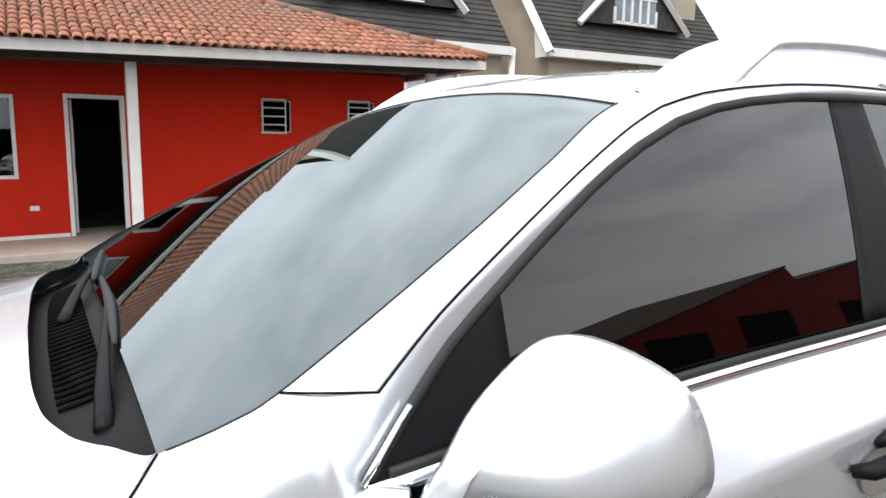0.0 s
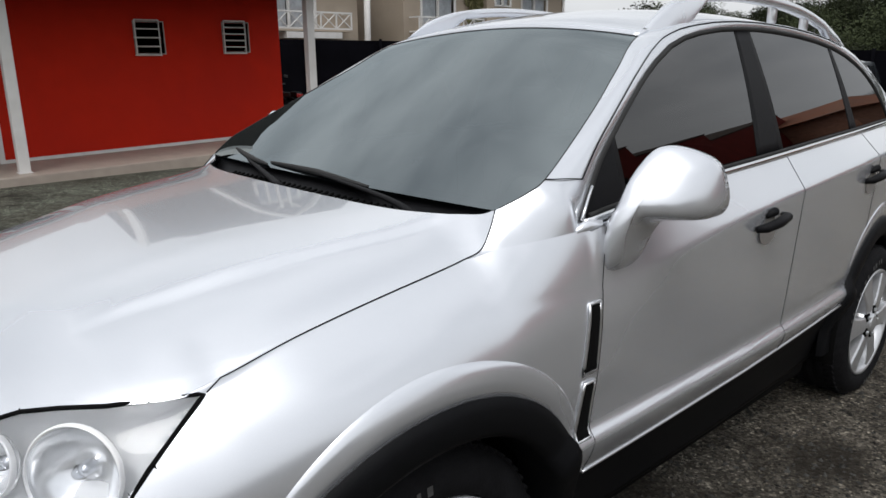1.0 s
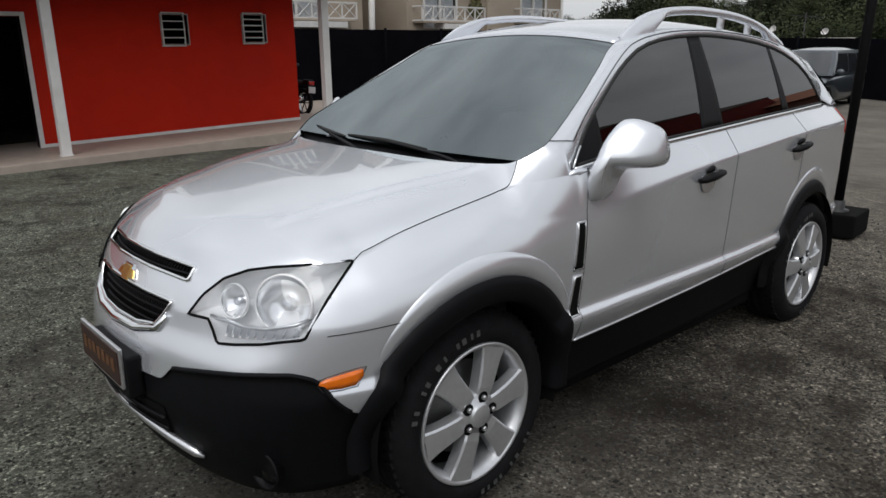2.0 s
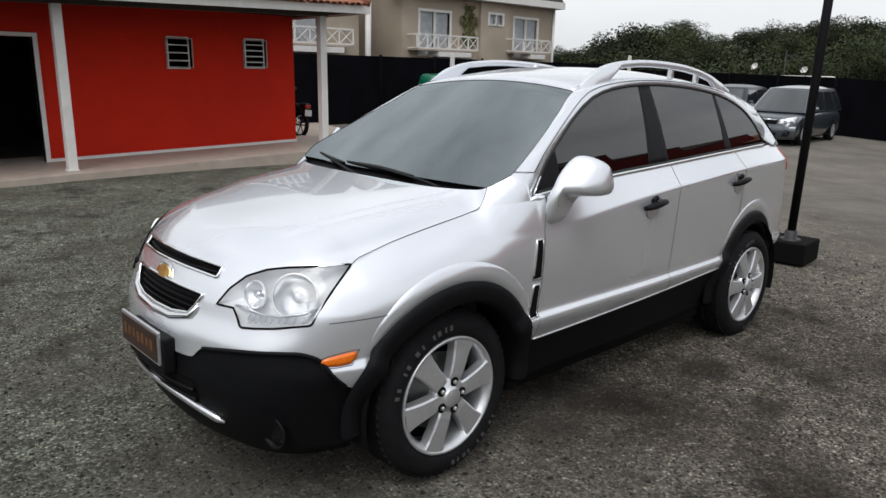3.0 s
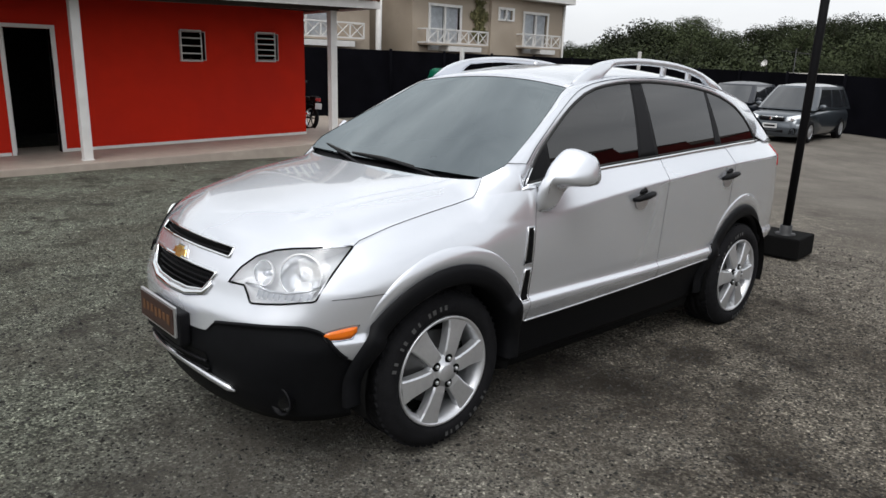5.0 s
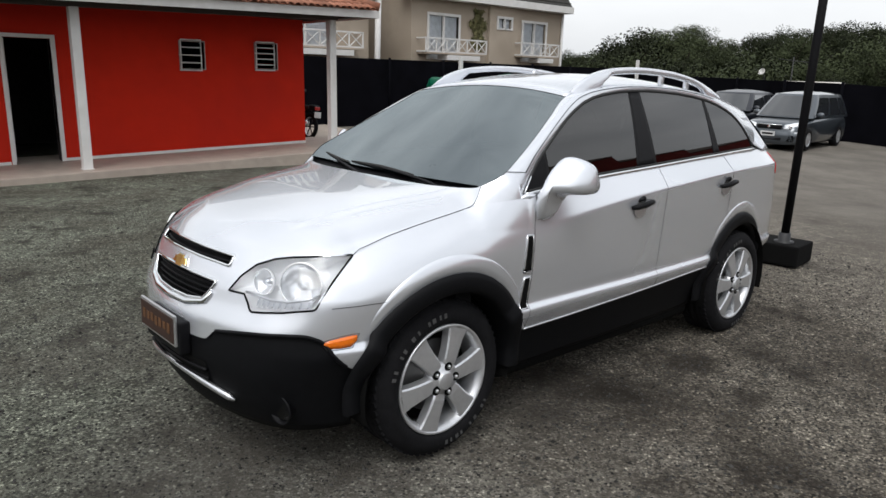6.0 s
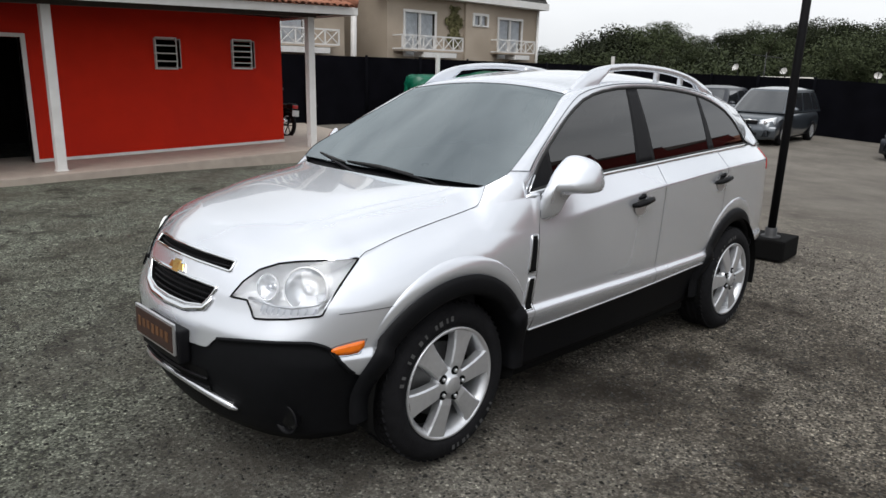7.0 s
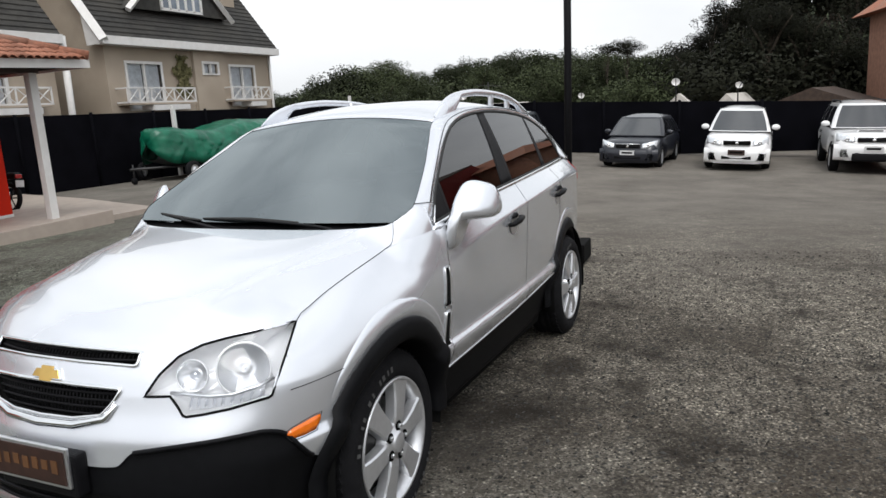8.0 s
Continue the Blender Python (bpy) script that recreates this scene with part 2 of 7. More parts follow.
SCREEN_GLASS = glass_material("windscreen_glass", (0.10, 0.15, 0.16), gloss=3.0, mirror=(0.88, 0.98, 1.01))
CLEAR = glass_material("clear_lens", (0.92, 0.93, 0.95), gloss=1.45)
PANE = glass_material("window_pane", (0.8, 0.83, 0.85), gloss=1.5)
REFLECTOR = material("lamp_reflector", (0.95, 0.952, 0.955), rough=0.22, metal=0.15, vary=0.05)
CABIN = material("cabin_trim", (0.02, 0.02, 0.022), rough=0.8, vary=0.2)
WHITE_MARK = material("white_lettering", (0.06, 0.06, 0.06), rough=0.7, vary=0.2, scale=80)
PLATE_FACE = material("plate_face", (0.03, 0.012, 0.008), rough=0.5, vary=0.3, scale=30)
PLATE_MARK = material("plate_marking", (0.11, 0.048, 0.018), rough=0.5, vary=0.2)
RED_WALL = material("red_wall_paint", (0.49, 0.018, 0.005), rough=0.85, spec=0.2, vary=0.06, scale=3, bump=0.25, bump_scale=90,
                    second=(0.38, 0.015, 0.008), second_scale=0.7, second_amount=0.5)
WHITE_PAINT = material("white_paint", (0.63, 0.62, 0.605), rough=0.6, vary=0.05, scale=6, bump=0.15, bump_scale=60,
                       second=(0.55, 0.53, 0.50), second_scale=2.5, second_amount=0.4)
# near-black for shed doors; elsewhere unlit rooms and eave shade put into colour
SHADE_DOOR_BLACK = material("shade_door_black", (0.015, 0.014, 0.014), rough=0.95, vary=0.2, spec=0.1)
TILE_CLAY = material("clay_tile", (0.27, 0.105, 0.060), rough=0.85, vary=0.25, scale=14, bump=0.3, bump_scale=90,
                     second=(0.19, 0.125, 0.095), second_scale=0.9, second_amount=0.75, random_tone=0.28)
CONCRETE = material("porch_concrete", (0.35, 0.30, 0.255), rough=0.55, vary=0.12, scale=5, bump=0.15, bump_scale=80,
                    second=(0.33, 0.27, 0.23), second_scale=0.9, second_amount=0.5)
FENCE_CLOTH = material("black_fence", (0.003, 0.003, 0.0045), rough=0.9, vary=0.3, scale=2.0, bump=0.3, bump_scale=30, spec=0.04)
BEIGE = material("beige_render", (0.375, 0.315, 0.250), rough=0.9, vary=0.08, scale=2, bump=0.3, bump_scale=40,
                 second=(0.26, 0.215, 0.165), second_scale=0.5, second_amount=0.6)
SLATE = material("dark_roof_tile", (0.026, 0.025, 0.023), rough=0.85, vary=0.35, scale=5, bump=0.4, bump_scale=30,
                 second=(0.050, 0.046, 0.039), second_scale=0.8, second_amount=0.6)
CURTAIN = material("curtain", (0.78, 0.78, 0.79), rough=0.9, vary=0.15, scale=6)
TARP = material("green_tarpaulin", (0.002, 0.080, 0.044), spec=0.35, rough=0.33, vary=0.2, scale=5, bump=0.5, bump_scale=9,
                second=(0.010, 0.160, 0.090), second_scale=2.0, second_amount=0.6)
STEEL_BLACK = material("black_steel", (0.012, 0.012, 0.013), rough=0.5, vary=0.3, scale=12)
BARK = material("bark", (0.045, 0.035, 0.025), rough=0.95, vary=0.3, scale=12, bump=0.6, bump_scale=20)
# leaf darkened as if in shade, for the trees towards the east
SHADED_LEAF = leaf_material("shaded_leaf", (0.0085, 0.0094, 0.0052), (0.011, 0.012, 0.0062))
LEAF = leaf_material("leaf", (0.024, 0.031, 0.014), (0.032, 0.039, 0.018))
ORANGE_WALL = material("orange_brick", (0.26, 0.13, 0.085), rough=0.9, vary=0.2, scale=6, bump=0.3)
GRAVEL = gravel_material()
STONE = leaf_material("gravel_stone", (0.020, 0.019, 0.017), (0.095, 0.092, 0.085))

# ---- building tools ----
def part(name, bm, mat, parent=None, label="", smooth=True, kind=""):
    """Links a bmesh as one mesh object under a thing or a part."""
    me = bpy.data.meshes.new(name)
    bm.normal_update()
    bm.to_mesh(me)
    bm.free()
    me.materials.append(mat)
    if smooth:
        me.polygons.foreach_set("use_smooth", [True] * len(me.polygons))
    ob = new(name, me)
    if parent:
        ob.parent = parent
    return tagged(ob, label=label, kind=kind)


def raw(name, verts, faces, mat, parent=None, label="", smooth=True, kind=""):
    me = bpy.data.meshes.new(name)
    me.from_pydata([tuple(map(float, v)) for v in verts], [], [tuple(map(int, f)) for f in faces])
    me.materials.append(mat)
    if smooth:
        me.polygons.foreach_set("use_smooth", [True] * len(me.polygons))
    me.update()
    ob = new(name, me)
    if parent:
        ob.parent = parent
    return tagged(ob, label=label, kind=kind)


def thing(name, label, category, m=None, group="", kind=""):
    ob = new(name)
    ob.empty_display_size = 0.1
    if m is not None:
        ob.matrix_world = m
    return tagged(ob, label=label, category=category, group=group, kind=kind)


def box(bm, x0, x1, y0, y1, z0, z1, bevel=0.0):
    r = bmesh.ops.create_cube(bm, size=1.0, matrix=Matrix.Translation(((x0 + x1) / 2, (y0 + y1) / 2, (z0 + z1) / 2))
                              @ Matrix.Diagonal((abs(x1 - x0), abs(y1 - y0), abs(z1 - z0), 1)))
    if bevel:
        es = list({e for v in r["verts"] for e in v.link_edges})
        bmesh.ops.bevel(bm, geom=es, offset=bevel, segments=2, affect="EDGES", profile=0.6)
    return bm


def new_box(*a, **k):
    return box(bmesh.new(), *a, **k)


def cylinder(bm, r0, r1, depth, m, seg=32):
    bmesh.ops.create_cone(bm, cap_ends=True, segments=seg, radius1=r0, radius2=r1, depth=depth, matrix=m)
    return bm


def lathe(bm, profile, seg=48, m=Matrix()):
    """Turns (radius, height) pairs about the local z axis."""
    rings = []
    for r, h in profile:
        rings.append([bm.verts.new(m @ Vector((r * math.cos(a), r * math.sin(a), h)))
                      for a in (2 * math.pi * i / seg for i in range(seg))])
    for a, b in zip(rings, rings[1:]):
        for i in range(seg):
            j = (i + 1) % seg
            bm.faces.new((a[i], a[j], b[j], b[i]))
    return bm


def tube(bm, pts, r, seg=8, flat=1.0, closed=False):
    """A rod swept along points; flat squeezes it along z."""
    pts = [Vector(p) for p in pts]
    rings, n = [], len(pts)
    for i, p in enumerate(pts):
        a = pts[(i - 1) % n] if closed or i else pts[0]
        b = pts[(i + 1) % n] if closed or i < n - 1 else pts[-1]
        d = (b - a).normalized()
        side = d.cross(Vector((0, 0, 1)))
        if side.length < 0.05:
            side = d.cross(Vector((1, 0, 0)))
        side.normalize()
        up = side.cross(d)
        rad = r[i] if isinstance(r, (list, tuple)) else r
        rings.append([bm.verts.new(p + side * (rad * math.cos(t)) + up * (rad * flat * math.sin(t)))
                      for t in (2 * math.pi * k / seg for k in range(seg))])
    pairs = list(zip(rings, rings[1:])) + ([(rings[-1], rings[0])] if closed else [])
    for a, b in pairs:
        for i in range(seg):
            j = (i + 1) % seg
            bm.faces.new((a[i], a[j], b[j], b[i]))
    if not closed:
        bm.faces.new(rings[0][::-1])
        bm.faces.new(rings[-1])
    return bm


def smooth_curve(pts, n=8, closed=False):
    """A Catmull-Rom line through the points."""
    pts = [Vector(p) for p in pts]
    out, m = [], len(pts)
    last = m if closed else m - 1
    for i in range(last):
        p0 = pts[i - 1] if closed or i else pts[0] * 2 - pts[1]
        p1, p2 = pts[i], pts[(i + 1) % m]
        p3 = pts[(i + 2) % m] if closed or i + 2 < m else p2 * 2 - p1
        for k in range(n):
            t = k / n
            out.append(0.5 * (2 * p1 + (p2 - p0) * t + (2 * p0 - 5 * p1 + 4 * p2 - p3) * t * t
                              + (3 * p1 - p0 - 3 * p2 + p3) * t ** 3))
    if not closed:
        out.append(pts[-1])
    return out


def table(xs, ys):
    """A smooth function through a few pairs (monotone cubic)."""
    xs, ys = np.array(xs, float), np.array(ys, float)
    h = np.diff(xs)
    d = np.diff(ys) / h
    m = np.zeros(len(xs))
    m[0], m[-1] = d[0], d[-1]
    for i in range(1, len(xs) - 1):
        m[i] = 0 if d[i - 1] * d[i] <= 0 else 2 * d[i - 1] * d[i] / (d[i - 1] + d[i])

    def f(x):
        x = min(max(x, xs[0]), xs[-1])
        i = min(int(np.searchsorted(xs, x, side="right")) - 1, len(h) - 1)
        t = (x - xs[i]) / h[i]
        return float((1 + 2 * t) * (1 - t) ** 2 * ys[i] + t * (1 - t) ** 2 * h[i] * m[i]
                     + t * t * (3 - 2 * t) * ys[i + 1] + t * t * (t - 1) * h[i] * m[i + 1])
    return f


def grid_normals(pts):
    """Smooth normals of a sheet of points, by central differences."""
    a = np.array([[tuple(p) for p in row] for row in pts], float)
    du, dv = np.gradient(a, axis=0), np.gradient(a, axis=1)
    n = np.cross(du, dv)
    return n / np.maximum(np.linalg.norm(n, axis=2, keepdims=True), 1e-9)


def grid(name, pts, mat, parent, keep=None, mirror=False, label="", thick=0.0, normals=None, flip=False):
    """A sheet through a 2D array of points; keep(i, j) picks its cells; mirror adds the other half in x, as one mesh or as "two"."""
    nu, nv = len(pts), len(pts[0])
    verts = [Vector(p) for row in pts for p in row]
    faces = [(i * nv + j, (i + 1) * nv + j, (i + 1) * nv + j + 1, i * nv + j + 1)
             for i in range(nu - 1) for j in range(nv - 1) if keep is None or keep(i, j)]
    if flip:
        faces = [f[::-1] for f in faces]
    nrm = None if normals is None else [tuple(n) for row in normals for n in row]
    if mirror == "two":
        grid(name, [[Vector((-p[0], p[1], p[2])) for p in row] for row in pts], mat, parent, keep, False, label, thick,
             None if normals is None else normals * np.array([-1, 1, 1]), not flip)
    elif mirror:
        k = len(verts)
        verts = verts + [Vector((-p[0], p[1], p[2])) for p in verts]
        faces = faces + [tuple(reversed([a + k for a in f])) for f in faces]
        nrm = nrm and nrm + [(-n[0], n[1], n[2]) for n in nrm]
    used = sorted({a for f in faces for a in f})
    at = {a: i for i, a in enumerate(used)}
    ob = raw(name, [verts[a] for a in used], [tuple(at[a] for a in f) for f in faces], mat, parent, label)
    if nrm:
        me = ob.data
        side = sum(p.normal.dot(Vector(nrm[used[p.vertices[0]]])) for p in me.polygons)
        me.normals_split_custom_set_from_vertices([tuple(c * (1 if side > 0 else -1) for c in nrm[a]) for a in used])
    else:
        bm = bmesh.new()
        bm.from_mesh(ob.data)
        bmesh.ops.remove_doubles(bm, verts=bm.verts, dist=1e-5)
        bm.to_mesh(ob.data)
        bm.free()
    if thick:
        s = ob.modifiers.new("thickness", "SOLIDIFY")
        s.thickness, s.offset = thick, -1
    return ob


def in_outline(x, y, poly):
    inside, j = False, len(poly) - 1
    for i in range(len(poly)):
        (xi, yi), (xj, yj) = poly[i][:2], poly[j][:2]
        if (yi > y) != (yj > y) and x < (xj - xi) * (y - yi) / (yj - yi) + xi:
            inside = not inside
        j = i
    return inside

# ---- ground ----
def ground_height(x, y):
    near = math.exp(-(x * x + y * y) / 7.0)
    far = min(1.0, max(0.0, (y - 4.5) / 9.0))
    fall = -0.053 * min(15.0, max(0.0, x + 5.0)) * far * far * (3 - 2 * far)
    return fall - 0.0196 * y * near + 0.012 * math.sin(x * 1.3 + 0.4) * math.sin(y * 1.1) * (1 - near) * (1 if abs(x) + abs(y) < 40 else 0)


def spread(lo, hi, fine_lo, fine_hi, step, coarse):
    out, v = [], fine_lo
    while v < fine_hi + 1e-6:
        out.append(v)
        v += step
    left, d, v = [], coarse, fine_lo
    while v > lo:
        v -= d
        d *= 1.5
        left.append(max(v, lo))
    right, d, v = [], coarse, out[-1]
    while v < hi:
        v += d
        d *= 1.5
        right.append(min(v, hi))
    return left[::-1] + out + right


gx, gy = spread(-900, 900, -9, 11, 0.25, 0.6), spread(-900, 1200, -6, 22, 0.25, 0.6)
gverts = [(x, y, ground_height(x, y)) for x in gx for y in gy]
gfaces = [(i * len(gy) + j, (i + 1) * len(gy) + j, (i + 1) * len(gy) + j + 1, i * len(gy) + j + 1)
          for i in range(len(gx) - 1) for j in range(len(gy) - 1)]
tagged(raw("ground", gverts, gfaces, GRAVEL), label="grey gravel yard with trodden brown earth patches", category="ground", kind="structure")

# ---- the red house with its porch ----
HOUSE = pose(-10.25, 1.5, 0)
SLOPE = pose(0, 0, 0, 1.3, 0, 0)  # porch floor and eaves follow the slope of the yard
FLOOR_Z = 0.15
house = thing("house", "low red-painted house with a white-columned porch and clay roof", "house", HOUSE)
openings = ((-4.25, -3.02, 1.0, 2.08), (-2.29, -1.61, 0.02, 2.11), (0.53, 0.99, 1.69, 2.175), (2.03, 2.50, 1.72, 2.20))
WALL_END, WALL_TOP, WALL_T = 3.12, 2.70, 0.16


def sheet(x, y0, y1, z0, z1):
    """A thin pane facing +x."""
    bm = bmesh.new()
    bm.faces.new([bm.verts.new(v) for v in ((x, y0, z0), (x, y1, z0), (x, y1, z1), (x, y0, z1))])
    return bm


def wall_with_openings(bm, y0, y1, z0, z1, holes, x_face, t):
    """One wall, welded from cells, with openings that go right through."""
    ys = sorted({y0, y1, *(v for h in holes for v in h[:2])})
    zs = sorted({z0, z1, *(v for h in holes for v in h[2:] if z0 < v < z1)})
    solid = {(i, j): not any(h[0] < (ys[i] + ys[i + 1]) / 2 < h[1] and h[2] < (zs[j] + zs[j + 1]) / 2 < h[3] for h in holes)
             for i in range(len(ys) - 1) for j in range(len(zs) - 1)}
    vs = {}

    def v(k, i, j):
        if (k, i, j) not in vs:
            vs[k, i, j] = bm.verts.new((x_face - t * k, ys[i], zs[j]))
        return vs[k, i, j]
    for (i, j), full in solid.items():
        if not full:
            continue
        bm.faces.new((v(0, i, j), v(0, i + 1, j), v(0, i + 1, j + 1), v(0, i, j + 1)))
        bm.faces.new((v(1, i, j), v(1, i, j + 1), v(1, i + 1, j + 1), v(1, i + 1, j)))
        for di, dj, a, b in ((-1, 0, (i, j), (i, j + 1)), (1, 0, (i + 1, j + 1), (i + 1, j)), (0, -1, (i + 1, j), (i, j)), (0, 1, (i, j + 1), (i + 1, j + 1))):
            if not solid.get((i + di, j + dj), False):
                bm.faces.new((v(0, *a), v(0, *b), v(1, *b), v(1, *a)))


bm = bmesh.new()
wall_with_openings(bm, -9.0, WALL_END, -0.1, WALL_TOP, openings, 0.0, WALL_T)
bmesh.ops.remove_doubles(bm, verts=bm.verts, dist=1e-4)
part("wall", bm, RED_WALL, house, "red painted front wall", smooth=False)
part("wall", new_box(-7.0, -WALL_T, WALL_END - WALL_T, WALL_END, FLOOR_Z, WALL_TOP), RED_WALL, house, "red painted end wall", smooth=False)
part("wall", new_box(-7.0, -6.84, -9.0, WALL_END - WALL_T, FLOOR_Z, WALL_TOP), RED_WALL, house, smooth=False)
part("wall", new_box(-7.0, -WALL_T, -9.0, -8.84, FLOOR_Z, WALL_TOP), RED_WALL, house, smooth=False)
# the unlit room's dark is in this wall's colour
part("inner_wall", new_box(-3.1, -3.0, -8.8, 2.9, FLOOR_Z, WALL_TOP), SHADE_DOOR_BLACK, house, "near-black inner wall standing for an unlit room", smooth=False)
part("skirting", new_box(0.0, 0.012, -1.54, WALL_END + 0.012, FLOOR_Z, FLOOR_Z + 0.05), WHITE_PAINT, house, smooth=False).matrix_basis = SLOPE
part("skirting", new_box(0.0, 0.012, -9.0, -2.36, FLOOR_Z, FLOOR_Z + 0.05), WHITE_PAINT, house, smooth=False).matrix_basis = SLOPE
part("ceiling", new_box(-6.84, 1.72, -9.4, WALL_END + 0.05, 2.66, 2.69), material("porch_soffit", (0.045, 0.028, 0.022), rough=0.6, vary=.25),
     house, "dark brown porch soffit", smooth=False).matrix_basis = SLOPE

# doorway: white frame, and the leaf standing open inside
frame_bm = bmesh.new()
for a, b, lo, hi in ((-2.35, -2.29, 0.0, 2.17), (-1.61, -1.54, 0.0, 2.17), (-2.29, -1.61, 2.11, 2.17)):
    box(frame_bm, -0.17, 0.022, a, b, lo, hi, 0.006)
doorway = part("door", frame_bm, WHITE_PAINT, house, "open doorway with a white wooden frame", smooth=False)
leaf = bmesh.new()
box(leaf, -0.90, -0.18, -2.275, -2.24, 0.12, 2.10, 0.004)
for zz in (0.45, 1.25):
    box(leaf, -0.80, -0.28, -2.24, -2.23, zz, zz + 0.6, 0.003)
part("door_leaf", leaf, WHITE_PAINT, doorway, smooth=False)


def louvre_window(a, b, lo, hi, bars):
    """A small steel louvre window: outer frame, glass slats and a forward guard of bars."""
    fr = bmesh.new()
    t = 0.018
    for c in ((a - t, a, lo - t, hi + t), (b, b + t, lo - t, hi + t), (a, b, lo - t, lo), (a, b, hi, hi + t)):
        box(fr, -0.10, 0.016, *c)
    w = part("window", fr, material("window_steel", (0.33, 0.31, 0.29), rough=0.5, vary=0.2), house, "small barred louvre window", smooth=False)
    n = 5
    for i in range(n):
        zc = lo + (hi - lo) * (i + 0.5) / n
        s = bmesh.new()
        box(s, -0.004, 0.004, a + 0.01, b - 0.01, -0.045, 0.045)
        bmesh.ops.rotate(s, verts=s.verts, matrix=Matrix.Rotation(radians(-38), 3, "Y"))
        bmesh.ops.translate(s, verts=s.verts, vec=(-0.06, 0, zc))
        part("slat", s, PANE, w, smooth=False)
    # the guard stands forward of the wall on short brackets
    ga_, gb_ = a - 0.005, b - 0.085
    for i in range(bars):
        zc = lo - 0.03 + (hi - lo + 0.06) * i / (bars - 1)
        reach = 0.035 if i in (0, bars // 2) else 0.0
        part("bar", tube(bmesh.new(), [(0.06, ga_ - reach, zc), (0.06, gb_ + reach * .4, zc)], 0.011), WHITE_PAINT, w)
    for yc in (ga_, gb_):
        part("bar", tube(bmesh.new(), [(0.06, yc, lo - 0.035), (0.06, yc, hi + 0.035)], 0.012), WHITE_PAINT, w)
        for zc in (lo + .02, hi - .02):
            part("bracket", tube(bmesh.new(), [(0.0, yc, zc), (0.06, yc, zc)], 0.008), WHITE_PAINT, w)


louvre_window(0.53, 0.99, 1.69, 2.175, 5)
louvre_window(2.03, 2.50, 1.72, 2.20, 6)
fr = bmesh.new()
for c in ((-4.30, -4.25, 0.95, 2.13), (-3.02, -2.97, 0.95, 2.13), (-4.25, -3.02, 0.95, 1.0), (-4.25, -3.02, 2.08, 2.13), (-3.66, -3.61, 1.0, 2.08)):
    box(fr, -0.12, 0.02, *c)
big_window = part("window", fr, WHITE_PAINT, house, "white framed window", smooth=False)
for a, b in ((-4.25, -3.66), (-3.61, -3.02)):
    part("pane", new_box(-0.07, -0.065, a, b, 1.0, 2.08), PANE, big_window, smooth=False)
part("wall_socket", new_box(0.0, 0.012, -2.86, -2.74, 0.49, 0.56, bevel=0.003), WHITE_PAINT, house, "white wall socket")

# columns of the porch
for yc, lo in ((-1.56, 0.08), (2.99, 0.15)):
    c = bmesh.new()
    box(c, 1.18, 1.32, yc - 0.07, yc + 0.07, lo, 2.66, 0.012)
    box(c, 1.165, 1.335, yc - 0.085, yc + 0.085, lo - 0.001, lo + 0.05, 0.006)
    part("column", c, WHITE_PAINT, house, "white painted square porch column", smooth=False)
part("beam", new_box(1.17, 1.33, -9.0, 3.16, 2.58, 2.66), material("beam_dark", (0.06, 0.045, 0.04), rough=0.8), house, "dark porch beam", smooth=False).matrix_basis = SLOPE

# eaves: white fascia boards, then the hipped clay roof
EAVE_X, EAVE_Y, EAVE_Z, RUN, PITCH = 1.85, 3.75, 2.76, 4.6, radians(21)
for b in ((EAVE_X - 0.03, EAVE_X, -9.4, EAVE_Y, 2.62, 2.76), (-8.2, EAVE_X - 0.03, EAVE_Y - 0.03, EAVE_Y, 2.62, 2.76)):
    part("fascia", new_box(*b, bevel=0.004), WHITE_PAINT, house, "white painted fascia board", smooth=False).matrix_basis = SLOPE
# eave undersides in near-black, their shade put into the colour
part("soffit", new_box(1.33, EAVE_X - 0.03, -9.4, EAVE_Y - 0.03, 2.665, 2.69), SHADE_DOOR_BLACK, house, smooth=False).matrix_basis = SLOPE
part("soffit", new_box(-7.0, 1.33, WALL_END, EAVE_Y - 0.03, 2.665, 2.69), SHADE_DOOR_BLACK, house, smooth=False).matrix_basis = SLOPE
rise = RUN * math.tan(PITCH)
ridge_y = EAVE_Y - RUN
back_x = EAVE_X - 2 * RUN
rv = [(EAVE_X, -9.4, EAVE_Z), (EAVE_X, EAVE_Y, EAVE_Z), (EAVE_X - RUN, ridge_y, EAVE_Z + rise), (EAVE_X - RUN, -9.4, EAVE_Z + rise),
      (back_x, EAVE_Y, EAVE_Z), (back_x, -9.4, EAVE_Z)]
roof = raw("roof", rv, [(0, 1, 2, 3), (1, 4, 2), (4, 5, 3, 2), (0, 3, 5), (1, 0, 5, 4)], TILE_CLAY, house, "hipped orange clay tile roof", smooth=False)
roof.matrix_basis = SLOPE


def tile_mesh():
    """One round-backed clay tile, along local x down the slope."""
    v, f, n = [], [], 6
    for k, (x, r, lift) in enumerate(((0.0, 0.056, 0.0), (0.29, 0.068, 0.020))):
        for i in range(n + 1):
            a = math.pi * i / n
            v.append((x, r * math.cos(a), lift + 0.044 * math.sin(a)))
    for i in range(n):
        f.append((i, i + 1, n + 2 + i, n + 1 + i))
    m = len(v)
    for i in range(n + 1):
        x, y, z = v[n + 1 + i]
        v.append((x, y * 0.86, z - 0.012))
    for i in range(n):
        f.append((n + 1 + i, n + 2 + i, m + 1 + i, m + i))
    return v, f


